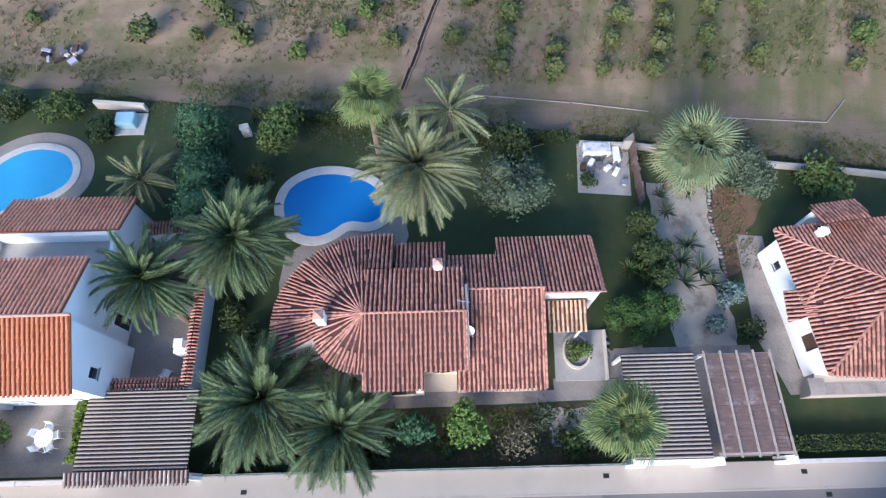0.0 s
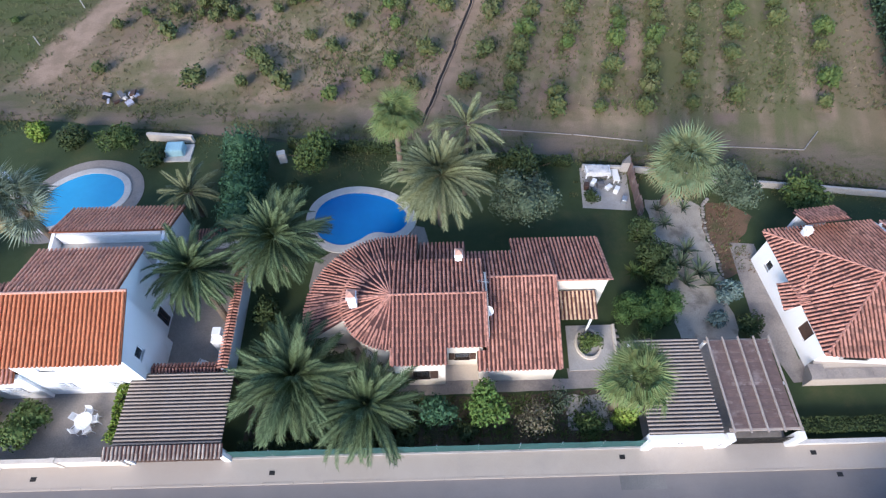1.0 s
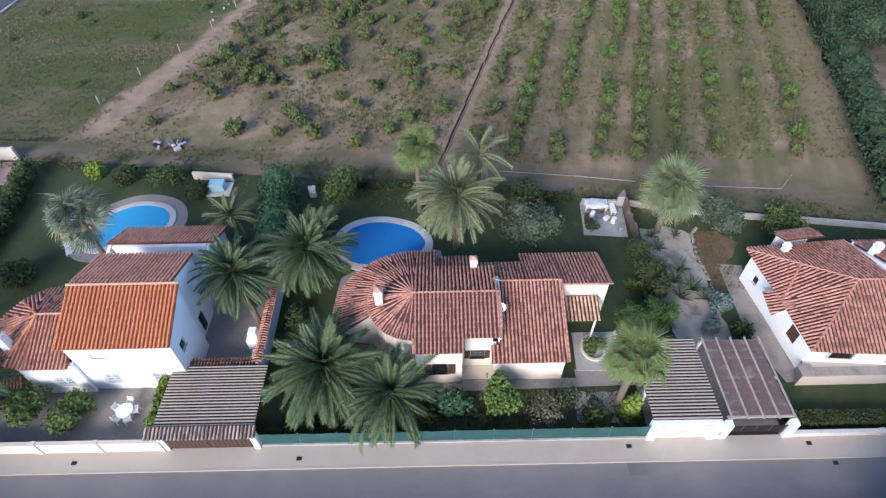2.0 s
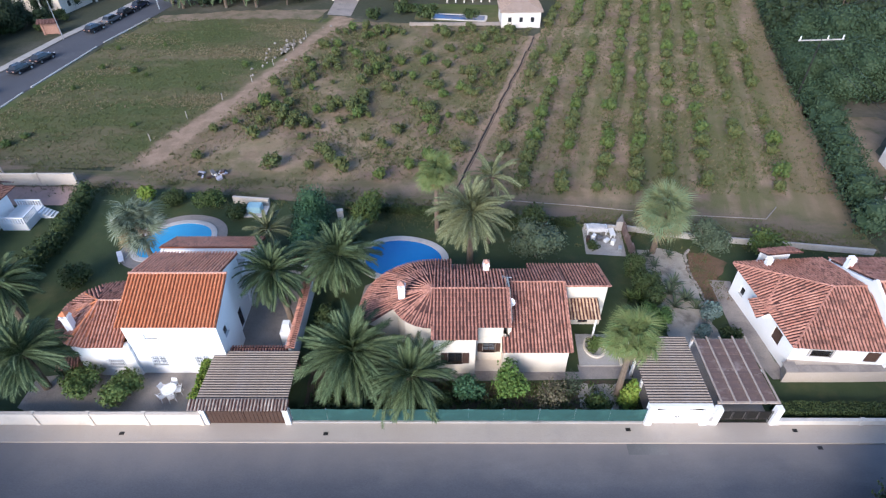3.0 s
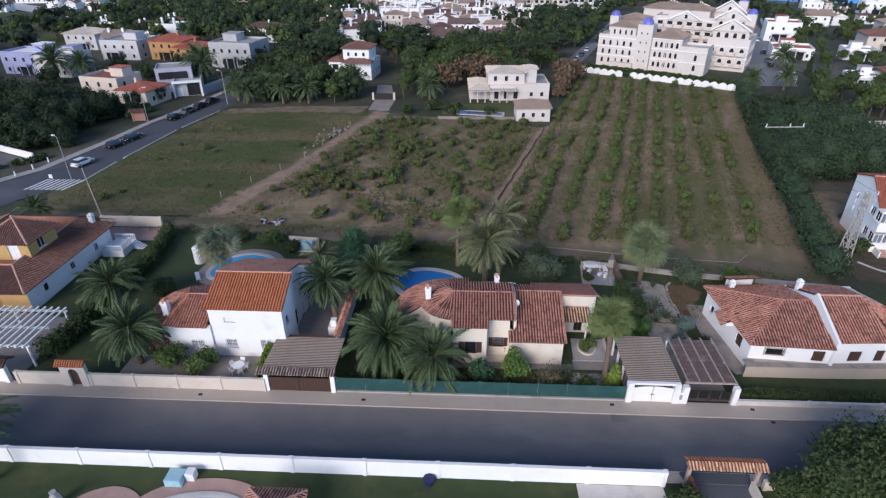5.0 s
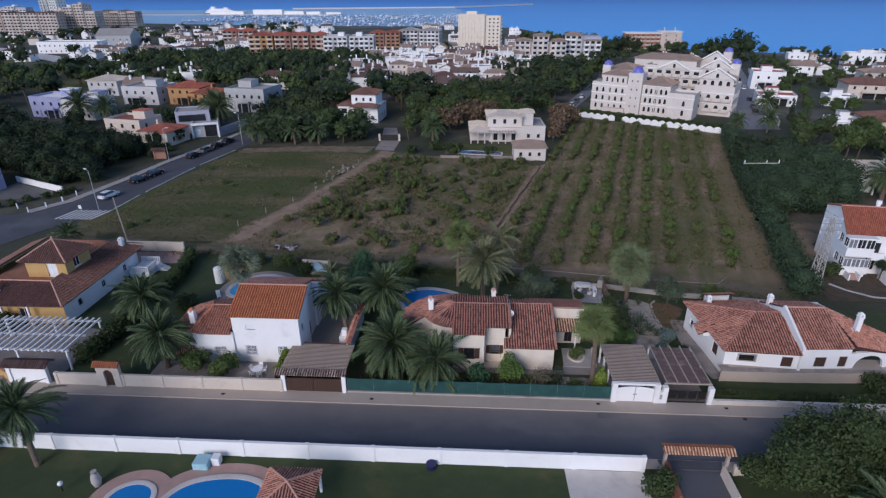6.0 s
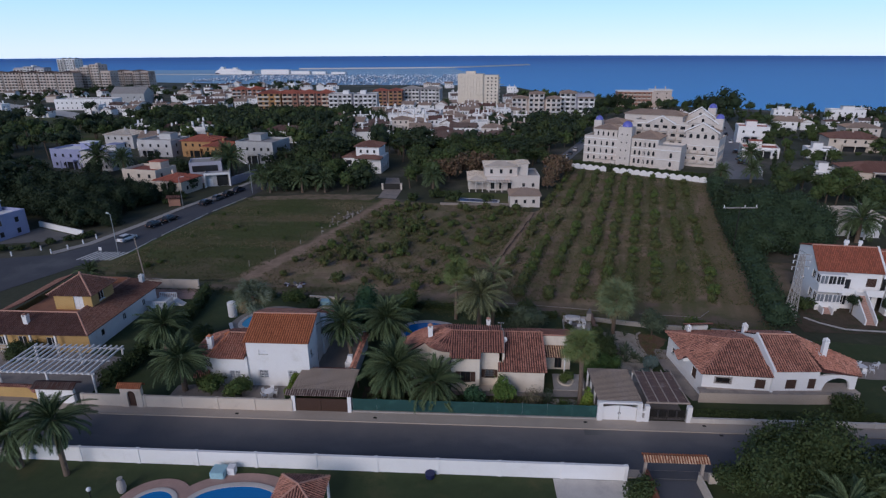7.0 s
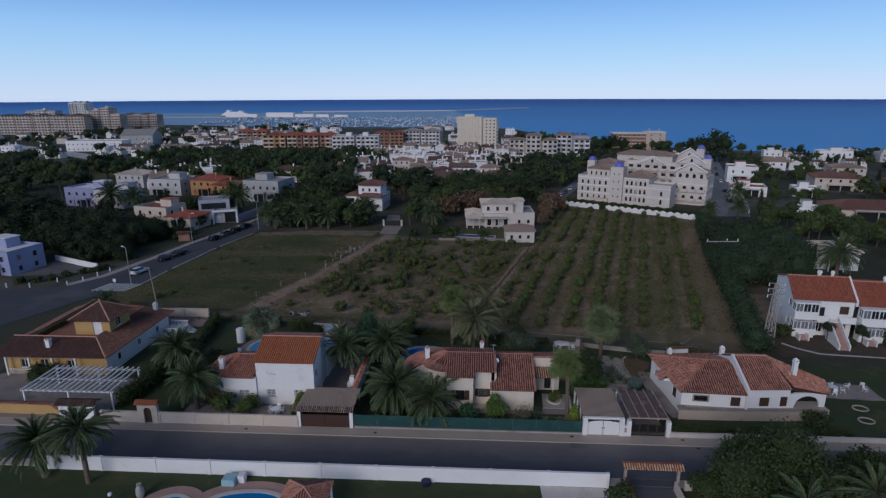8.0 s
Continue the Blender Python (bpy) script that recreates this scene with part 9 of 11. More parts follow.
B("house", "orange villa with red tiled roofs beside the road", -118, 164, 13, 11, 6.4, -8, M["orange"], "hip", M["tile_red"], 2, 4)
B("house", "orange villa with red tiled roofs beside the road", -107, 159, 11, 10, 5.0, -8, M["orange"], "hip", M["tile_red"], 2, 3)
B("house", "big plain grey building with a flat roof", -90, 150, 15, 13, 7.4, -10, M["grey"], "flat", C1, 2, 5)
modern_house()
B("house", "cream house with a red hipped roof beside the road", -94, 100.5, 9, 9, 4.0, -12, M["beige"], "hip", M["tile_red"], 1, 2)
B("house", "cream house with a flat terrace and red canopy", -108, 108, 12, 9, 5.0, -12, M["beige"], "flat", M["tile_red"], 2, 3)
B("house", "bluish white modern house behind the pines", -152, 137, 14, 10, 6.2, -10, M["blueish"], "flat", M["white"], 2, 4)
B("house", "bluish white modern house behind the pines", -138, 133, 12, 10, 6.0, -10, M["offwhite"], "flat", M["blueish"], 2, 3)
B("house", "white house with wide white balconies", -136, 164, 15, 12, 6.0, -8, M["offwhite"], "flat", C1, 2, 4)
B("house", "white house with wide white balconies", -164, 186, 14, 11, 6.0, -8, M["offwhite"], "hip", M["beige"], 2, 4)
B("house", "bluish white building at the road bend", -118.7, 58, 14, 8.5, 5.0, -13, M["blueish"], "flat", M["white"], 2, 4)
B("house", "white cottage with grey-brown tiled roof", -19, 191, 14, 10, 4.6, 14, M["white"], "gable", M["tile_brown"], 2, 4)
B("house", "white cottage with grey-brown tiled roof", -3, 196, 9, 8, 4.2, 10, M["white"], "gable", M["tile_brown"], 1, 2)
B("house", "white cottage with grey-brown tiled roof", 5, 206, 13, 9, 4.6, -4, M["white"], "hip", M["tile_brown"], 2, 4)
B("house", "white house with arches under a brown roof", -100, 207, 17, 11, 5.8, -6, M["white"], "hip", M["tile_brown"], 2, 5, arched=True)
B("house", "white house beside the seaward road", 120, 216, 13, 12, 7.0, -18, M["white"], "flat", M["tile_red"], 2, 3)
B("house", "pinkish house beside the seaward road", 103, 172, 13, 11, 3.4, -18, M["white"], "flat", M["tile_red"], 1, 4)
B("house", "cream house with wide brown roofs among trees", 146, 190, 19, 13, 5.6, -14, M["beige"], "hip", M["tile_rose"], 2, 5)
B("house", "long low house with a red-brown roof", 112, 120, 32, 13, 4.2, -10, M["beige"], "hip", M["tile_rose"], 1, 6)
B("house", "white low garage with a flat roof", 103, 124.5, 8, 7, 3.0, -10, M["white"], "flat", C1, 1, 2)
B("house", "white house behind the dark trees", 78, 69, 9, 8, 4.6, -10, M["white"], "hip", M["beige"], 1, 2)
B("house", "long house with red-brown roof and terraces", 168, 172, 34, 14, 5.4, -10, M["orange"], "hip", M["tile_rose"], 2, 7)

B("house", "low white house with a flat roof among gardens", 127, 170, 10, 8, 3.2, -14, M["white"], "flat", C1, 1, 3)
B("house", "small white villa near the shore", 192, 330, 11, 9, 6.0, -16, M["white"], "flat", C1, 2, 3)
B("house", "long white villa near the shore", 226, 327, 20, 10, 6.4, -10, M["white"], "flat", C1, 2, 6)
B("house", "long white villa near the shore", 262, 322, 22, 10, 5.6, -10, M["offwhite"], "flat", C1, 2, 6)
B("house", "pale house with a brown roof among gardens", 178, 232, 15, 11, 5.6, -12, M["pinkish"], "hip", M["hotel_tile"], 2, 4)
B("house", "pale house with a brown roof among gardens", 204, 214, 17, 12, 5.4, -8, M["white"], "hip", M["tile_rose"], 2, 4)
B("house", "white house with a brown roof among gardens", 158, 262, 12, 10, 5.8, -18, M["white"], "gable", M["hotel_tile"], 2, 3)

AP = "apartment building"
apartments("long beige apartment block with stacked balconies and brown roof", -592, 622, 110, 16, 7, 3.3, 0, M["block"], M["pinkish"], 5, 5, 1.6, M["tile_brown"])
apartments("grey-white apartment tower over the blocks", -548, 690, 24, 16, 12, 3.05, 0, M["white"], M["grey"], 3, 2, name="apartment_tower")
apartments("tall stepped beige and red apartment block with balconies", -501, 645, 50, 18, 8, 3.1, 0, M["block"], M["pinkish"], 4, 3, heights=(0, 1, 2, -1))
apartments("beige apartment block with stepped top", -478, 700, 44, 18, 7, 3.2, 0, M["block"], M["pinkish"], 4, 3, 1.2, M["tile_brown"], heights=(0, -1, 0, -1))
apartments("pale apartment block far behind the others", -668, 760, 46, 16, 8, 3.2, 0, M["offwhite"], M["white"], 3, 3, heights=(-1, 0, -1))
apartments("pale apartment block far behind the others", -610, 790, 34, 16, 8, 3.1, 0, M["offwhite"], M["white"], 2, 3, heights=(-1, 0))
B("apartment_block", "low white commercial block", -342, 396, 46, 16, 8, 6, M["white"], "flat", C1, 2, 12, AP, side=2)
B("apartment_block", "plain grey gabled hall among the houses", -322, 440, 28, 22, 11, 8, M["grey"], "gable", M["concrete"], 2, 5, AP, side=2)
apartments("red and white gabled apartment row", -234, 490, 28, 16, 4, 3.1, 4, M["brickred"], M["offwhite"], 2, 3, 2.6, M["tile_red"])
apartments("red and white gabled apartment row", -205, 494, 40, 14, 3, 3.1, 4, M["block"], M["offwhite"], 3, 3, 2.2, M["tile_red"])
apartments("long orange-brown apartment block with red tiled roof", -161, 362, 17, 16, 5, 3.0, 4, M["orange"], M["beige"], 1, 4, 2.2, M["tile_red"])
apartments("long orange-brown apartment block with red tiled roof", -142.6, 363, 36, 16, 5, 3.0, 4, M["brickred"], M["beige"], 3, 3, 2.2, M["tile_red"])
apartments("white apartment block with blue glass bays", -105, 350, 34, 16, 5, 2.9, 4, M["offwhite"], M["white"], 2, 5)
apartments("brick red apartment block", -87, 430, 24, 14, 5, 2.8, 2, M["brickred"], M["orange"], 2, 3, 1.8, M["tile_red"])
apartments("white apartment block with gabled end and long balconies", -66, 446, 34, 16, 5, 3.0, -6, M["offwhite"], M["white"], 2, 5, 2.4, M["concrete"])
apartments("white and pink apartment block with stepped roofs", 24, 352, 34, 16, 4, 3.1, -8, M["pinkish"], M["offwhite"], 3, 3, 1.4, M["hotel_tile"], heights=(0, 1, 0))
apartments("white and pink apartment block with stepped roofs", 58, 358, 24, 18, 5, 3.1, -8, M["offwhite"], M["white"], 2, 3, 1.8, M["hotel_tile"], heights=(0, -1))
SB = B("apartment_block", "brown slab block with white roof edge near the shore", 120, 448, 28, 14, 12, -4, M["brickred"], "flat", M["white"], 4, 7, AP, side=3, size=(2.0, 1.6), balcony="all")
SC = B("apartment_block", "beige-brown end block with a white roof edge near the shore", 148, 446, 16, 14, 13, -4, M["block"], "flat", M["white"], 4, 2, AP, side=3)
body(SB, -0.6, -0.6, 28.6, 14.6, 12.7, 13.3, M["white"], "roof_edge")
body(SC, -0.6, -0.6, 16.6, 14.6, 13.7, 14.3, M["white"], "roof_edge")

tw = thing("apartment_tower", "cream high-rise slab with vertical ribs near the harbour", AP, at=(-16, 426, land_height(426)), turn=-6)
FOOT.append((0, 436, 20))
body(tw, 0, 0, 21, 13, -1, 27.5, M["cream"])
body(tw, 21, 2, 33, 14, -1, 26.5, M["cream"])
for i in range(9):
    bm = bmesh.new()
    box(bm, 0.6 + i * 2.4, -0.5, -1, 1.1 + i * 2.4, 0, 27.2)
    part("rib", bm, M["cream"], tw)
rows_of_windows(tw, 23, 32.5, 2, 2.0, 9, 2.7, 3, M["cream"], M["cream"], (1.5, 1.2))
rows_of_windows(tw, 3, 13.5, 33, 2.0, 9, 2.7, 4, M["cream"], M["cream"], (1.5, 1.2), turn=90, balcony="all", far=True)
body(tw, 6, 4, 14, 9, 27.5, 29.5, M["cream"], "lift_house")

# small houses of the town, in a few kinds, scattered
PROTO = []
kinds = [(7, 10, 4.4, M["white"], "gable", M["tile_brown"], 2, 2, "white town cottage with a brown tiled roof"), (9, 9, 5.8, M["white"], "hip", M["tile_brown"], 2, 3, "white two-storey town house with a brown roof"),
         (10, 9, 6.0, M["white"], "gable", M["hotel_tile"], 2, 4, "white town villa with a pale brown roof"), (11, 9, 6.2, M["white"], "flat", C1, 2, 3, "white flat-roofed town house"),
         (13, 8, 5.6, M["white"], "gable", M["tile_brown"], 2, 5, "white terraced house with a brown roof"), (10, 10, 5.6, M["pinkish"], "hip", M["hotel_tile"], 2, 3, "pinkish town house with a pale brown roof")]
zones = [((-72, 20), (205, 345), 60, 5.0), ((-60, 30), (345, 410), 14, 5.4), ((-330, -172), (400, 640), 36, 6.0), ((110, 330), (225, 392), 17, 6.0), ((-520, -345), (360, 600), 22, 6.0), ((-175, -100), (370, 470), 12, 6), ((200, 480), (140, 300), 8, 6), ((-90, 60), (480, 720), 18, 6), ((-400, -180), (600, 740), 18, 7), ((-345, -225), (330, 420), 12, 6), ((-720, -520), (430, 615), 8, 7), ((-165, -120), (175, 235), 6, 6)]


for k_ in range(18):
    FOOT.append((-470 + k_ * 16.8, 472 - k_ * 12.4, 10))
FOOT += [(-290, 276, 20), (-250, 245, 22), (-212, 220, 20), (-178, 203, 15), (-205, 252, 8), (-190, 243, 8)]


def free(x, y, r):
    return all((x - a) ** 2 + (y - b) ** 2 > (r + c) ** 2 for a, b, c in FOOT) and abs(x - (84 + (y - 128) * 0.365)) > r + 7 and abs(x - (29 + (y - 150) * 0.36)) > r + 4


tr = random.Random(99)
for (xa, xb), (ya, yb), n, rad in zones:
    made = tries = 0
    while made < n and tries < 4000:
        tries += 1
        x, y = tr.uniform(xa, xb), tr.uniform(ya, yb)
        if not free(x, y, rad):
            continue
        k = tr.randrange(len(kinds))
        w, d, h, wm, rf, rm, fl, bays, lab = kinds[k]
        turn = tr.choice((0, 0, 90, 180)) + tr.uniform(-14, 14)
        if len(PROTO) <= k or PROTO[k] is None:
            while len(PROTO) <= k:
                PROTO.append(None)
            PROTO[k] = building("town_house", lab, x, y, w, d, h, turn, wm, rf, rm, fl, bays, side=2, both=False, far=True, group="town houses")
            FOOT.pop()
        else:
            o = copy_thing(PROTO[k], pose(x, y, land_height(y) - 0.1, 0, 0, turn))
            if x > 100:
                o.scale = (0.78, 0.78, 0.7)
        FOOT.append((x, y, rad * 0.85))
        made += 1

# white wall along the seaward road
rw = thing("road_wall", "white wall along the seaward road", "wall")
for k in range(9):
    a, b = Vector((91.5 + 6.6 * k, 131.0 + 17.6 * k)), Vector((97.9 + 6.6 * k, 148.2 + 17.6 * k))
    bm = bmesh.new()
    d = (b - a).normalized()
    n = Vector((d.y, -d.x)) * 0.3
    prism(bm, [tuple(a), tuple(a + n), tuple(b + n), tuple(b)], -5.0, [land_height(a.y) + 1.7, land_height(a.y) + 1.7, land_height(b.y) + 1.7, land_height(b.y) + 1.7])
    part("panel", bm, M["offwhite"], rw)

# roads of the town
sheet("side_road", [(-98, 5), (-86, 24), (-77.9, 43), (-72.6, 49.5), (-71.6, 61), (-68.8, 82), (-65.2, 98), (-60, 129), (-68.5, 129), (-73.5, 100), (-77.6, 84), (-79.8, 70), (-83, 55.3), (-87, 48.8), (-97, 46), (-140, 45), (-140, 15)], 0.005, M["asphalt_dark"], "worn grey side road curving past the meadow", "road")
sheet("side_pavement", [(-87.2, 49), (-83.2, 55.4), (-80, 70.1), (-77.8, 84.1), (-73.7, 100.1), (-68.7, 129.5), (-70.2, 129.5), (-75.4, 100.6), (-79.5, 84.5), (-81.8, 70.5), (-85, 56.2), (-89, 50.2)], 0.06, M["concrete"], "pale pavement along the side road", "pavement")
sheet("seaward_road", [(78.8, 126), (90, 126), (92.5, 134), (152, 300), (197, 425), (188, 428), (143, 302), (81, 135)], 0.03, M["asphalt_pale"], "grey road running towards the sea", "road", follow=True)
sheet("hotel_road", [(23, 146), (28.5, 144), (31.6, 152.6), (48, 200), (82, 296), (75, 298), (43, 202), (27, 156)], 0.03, M["asphalt_pale"], "grey road beside the hotel", "road", follow=True)
sheet("green_field", soft([(-370, 384), (-300, 333), (-232, 278), (-186, 248), (-158, 207), (-170, 187), (-240, 218), (-330, 285)][::-1], 8, 1.0, 5), 0.05, M["meadow"], "green field at the town's edge", "field", follow=True)
sheet("pale_road", soft([(-480, 470), (-385, 408), (-300, 343), (-230, 288), (-184, 256), (-176, 268), (-224, 302), (-297, 362), (-385, 430), (-480, 496)], 8, 0.5, 6), 0.25, M["pale_floor"], "pale dusty road at the town's edge", "road", follow=True)
for k in range(8):
    bm = bmesh.new()
    prism(bm, [(x, y) for x, y in ((-0.22, 0), (0.22, 0), (0.22, 5.0), (-0.22, 5.0))], 0, 0.012)
    s = part("crossing_stripe", bm, M["paint"])
    s.matrix_basis = pose(-80.4 + k * 0.95, 46.2, 0.01, 0, 0, -14)
    tagged(s, "white painted stripe of a zebra crossing", "road marking", "zebra crossing", "structure")
for x0, y0, x1, y1 in ((-68.9, 82, -65.6, 96), (-71.5, 62, -69.2, 80), (-72.4, 50, -71.7, 60)):
    bm = bmesh.new()
    tube(bm, (x0, y0, 0.05), (x1, y1, 0.05), 0.13, 0.13, 4)
    tagged(part("kerb", bm, M["pale_floor"]), "pale kerb between side road and meadow", "kerb", kind="structure")


sheet("forecourt", soft([(-106, 54), (-92, 57.6), (-90, 60.6), (-103.6, 66.6)], 2, 0.1, 3), 0.015, M["asphalt_old"], "grey paved forecourt beside the road bend", "forecourt")
fw = thing("garden_wall", "pale garden wall behind the forecourt", "wall")
wall(fw, "wall_body", (-104.2, 67.4), (-89.0, 60.8), 1.3, M["white"], thick=0.3)
# ---- cars ----
def car(label, paint, x, y, turn, z=0.02, small=False):
    t = thing("car", label, "car", "parked cars", (x, y, z), turn)
    prof = [(-2.1, 0.35), (-2.12, 0.75), (-1.98, 0.92), (-1.2, 1.0), (-0.9, 1.02), (0.75, 1.0), (1.75, 0.88), (2.1, 0.7), (2.12, 0.35)]
    bm = bmesh.new()
    rings = [[bm.verts.new((s * (0.86 if 0.4 < zz < 0.95 else 0.80), xx, zz)) for xx, zz in prof] for s in (-1, 1)]
    n = len(prof)
    bm.faces.new(rings[0])
    bm.faces.new(rings[1][::-1])
    for i in range(n):
        j = (i + 1) % n
        bm.faces.new((rings[0][j], rings[0][i], rings[1][i], rings[1][j]))
    bmesh.ops.recalc_face_normals(bm, faces=bm.faces[:])
    bmesh.ops.bevel(bm, geom=bm.edges[:], offset=0.05, segments=2, affect="EDGES")
    part("body", bm, paint, t, smooth=False)
    bm = bmesh.new()
    lo = [(-0.76, -1.75, 0.98), (0.76, -1.75, 0.98), (0.76, 1.05, 0.98), (-0.76, 1.05, 0.98)]
    hi = [(-0.6, -1.35, 1.44), (0.6, -1.35, 1.44), (0.6, 0.25, 1.46), (-0.6, 0.25, 1.46)]
    a, b = [bm.verts.new(v) for v in lo], [bm.verts.new(v) for v in hi]
    bm.faces.new(b)
    for i in range(4):
        bm.faces.new((a[i], a[(i + 1) % 4], b[(i + 1) % 4], b[i]))
    part("glasshouse", bm, M["glass"], t, "dark tinted windows")
    bm = bmesh.new()
    box(bm, -0.61, -1.38, 1.44, 0.61, 0.28, 1.49)
    part("roof", bm, paint, t)
    for sx in (-0.82, 0.82):
        for yy in (-1.3, 1.32):
            bm = bmesh.new()
            tube(bm, (sx - 0.1, yy, 0.32), (sx + 0.1, yy, 0.32), 0.32, 0.32, 14)
            wh = part("wheel", bm, M["rubber"], t)
            bm = bmesh.new()
            tube(bm, (sx - 0.11, yy, 0.32), (sx + 0.11, yy, 0.32), 0.19, 0.19, 10)
            part("rim", bm, M["metal"], wh)
    for sx in (-0.6, 0.6):
        bm = bmesh.new()
        box(bm, sx - 0.16, 2.06, 0.62, sx + 0.16, 2.15, 0.76)
        part("headlight", bm, M["plastic"], t)
        bm = bmesh.new()
        box(bm, sx - 0.16, -2.16, 0.68, sx + 0.16, -2.08, 0.84)
        part("tail_light", bm, M["brickred"], t)
    return t


def paint(name, c):
    return mat(name, c, tuple(v * 0.9 for v in c), 1.0, 0.25, 0.0, 6, spec=0.6)


P_WHITE, P_BLACK, P_GREY, P_BLUE = paint("white car paint", (0.75, 0.75, 0.76)), paint("black car paint", (0.02, 0.02, 0.024)), paint("dark grey car paint", (0.12, 0.125, 0.135)), paint("dark blue car paint", (0.03, 0.04, 0.07))
c0 = car("white hatchback on the side road", P_WHITE, -77.2, 58.2, -14)
c1 = car("black parked car on the side road", P_BLACK, -76.8, 68.6, -14)
c2 = car("dark grey parked car beside the side road", P_GREY, -72.6, 94.0, -14)
for x, y, r in ((-75.6, 73.4, -14), (-73.6, 88.6, -14), (-71.6, 98.6, -14)):
    copy_thing(c1, pose(x, y, 0.02, 0, 0, r))
car("dark blue parked car beside the side road", P_BLUE, -70.6, 103.4, -14)
car("white car parked on the seaward road", P_WHITE, 91.6, 140, -20, land_height(140))
for x, y, o in ((97.2, 156, c1), (100.4, 165, c2), (106.5, 182, c1), (118, 214, c0), (128, 243, c1), (139, 272, c2)):
    copy_thing(o, pose(x - 1.5, y, land_height(y), 0, 0, -20))
for x, y, o in ((29.6, 153, c1), (34.0, 166, c0), (37, 175, c2), (41, 186, c0)):
    copy_thing(o, pose(x, y, land_height(y), 0, 0, -19))


def street_lamp(x, y, h, turn, label):
    t = thing("street_lamp", label, "street lamp", "street lamps", (x, y, 0), turn)
    bm = bmesh.new()
    tube(bm, (0, 0, -0.1), (0, 0, h), 0.09, 0.06, 8)
    tube(bm, (0, 0, h), (0.9, 0, h + 0.2), 0.05, 0.04, 6)
    part("pole", bm, M["metal"], t)
    bm = bmesh.new()
    box(bm, 0.7, -0.14, h + 0.14, 1.4, 0.14, h + 0.28)
    part("lamp_head", bm, M["plastic"], t)
    return t


l0 = street_lamp(-73.9, 49.6, 8.4, 150, "tall grey street lamp beside the side road")
copy_thing(l0, pose(-77.6, 84, 0, 0, 0, 0))
copy_thing(l0, pose(-66.0, 102, 0, 0, 0, 160))
sign = thing("road_sign", "small white road sign beside the zebra crossing", "road sign", at=(-77.4, 49.4, 0))
bm = bmesh.new()
tube(bm, (0, 0, 0), (0, 0, 1.4), 0.04)
part("pole", bm, M["metal"], sign)
bm = bmesh.new()
box(bm, -0.3, -0.03, 0.9, 0.3, 0.03, 1.6)
part("plate", bm, M["plastic"], sign)
for bx_, by_ in ((-91.6, 51.3), (-88.0, 49.4), (-86.4, 52.2), (-85.4, 55.6), (-84.9, 59.3), (-95.0, 47.6), (-100, 47.4)):
    b = thing("bollard", "white concrete bollard along the road bend", "bollard", "bollards", (bx_, by_, 0))
    bm = bmesh.new()
    tube(bm, (0, 0, 0), (0, 0, 1.0), 0.14, 0.11, 8)
    part("shaft", bm, M["plastic"], b)

# ---- harbour ----
M["boat"] = mat("boat hulls", (0.72, 0.74, 0.77), (0.58, 0.62, 0.67), 0.3, 0.5, 0.0, 4, per=(0.10, 0.15, 0.25), amount=0.4, grit=0.1)
M["tub_blue"] = mat("dark blue plastic", (0.02, 0.026, 0.09), (0.016, 0.02, 0.07), 1, 0.5, 0.0, 8)
fy = thing("ferry", "white passenger ferry lying in the harbour", "ship", at=(-565, 1200, -10))
fy.scale = (0.85, 1.0, 0.62)
bm = bmesh.new()
prism(bm, [(0, -8), (72, -8), (84, 0), (72, 8), (0, 8)], 0, 9)
part("hull", bm, M["white"], fy)
for x0, x1, z0, z1 in ((4, 66, 9, 14), (10, 58, 14, 18), (14, 22, 18, 24), (46, 54, 18, 22)):
    body(fy, x0, -6, x1, 6, z0, z1, M["white"], "deck")
bm = bmesh.new()
prism(bm, [(-0.1, -8.1), (72, -8.1), (84.2, 0), (72, 8.1), (-0.1, 8.1)], 0, 4.6)
part("waterline", bm, M["tub_blue"], fy)
hall = thing("ferry_terminal", "white terminal halls on the quay", "hall", at=(-455, 1168, -9))
for x, w, h in ((0, 60, 9), (64, 40, 6), (110, 28, 5), (-90, 70, 6), (150, 30, 4)):
    body(hall, x, 0, x + w, 16, 0, h, M["white"], "hall_body")
bm = bmesh.new()
prism(bm, [(-760, 1160), (-290, 1160), (-290, 1188), (-760, 1188)], -11, -9)
tagged(part("quay", bm, M["pale_floor"]), "pale stone quay", "quay", kind="structure")
bm = bmesh.new()
prism(bm, [(-470, 1490), (-60, 1580), (175, 1865), (168, 1876), (-68, 1592), (-474, 1502)], -11, -6.5)
tagged(part("breakwater", bm, M["pale_floor"]), "long pale breakwater before the harbour", "breakwater", kind="structure")
def boat(bm, x, y, s, turn, mast):
    m = pose(x, y, -10, 0, 0, turn) @ Matrix.Scale(s, 4)
    lo = [bm.verts.new(m @ Vector((u * 0.8, v, 0))) for u, v in ((-1.6, -5), (1.6, -5), (1.8, 1), (0, 6), (-1.8, 1))]
    hi = [bm.verts.new(m @ Vector((u, v, 1.7))) for u, v in ((-1.6, -5), (1.6, -5), (1.8, 1), (0, 6), (-1.8, 1))]
    bm.faces.new(hi)
    for i in range(5):
        bm.faces.new((lo[i], lo[(i + 1) % 5], hi[(i + 1) % 5], hi[i]))
    box(bm, -1.1, -3, 1.7, 1.1, 1.5, 2.8, m)
    if mast:
        tube(bm, m @ Vector((0, 0.5, 1.7)), m @ Vector((0, 0.5, 12)), 0.09, 0.06, 4)


bm = bmesh.new()
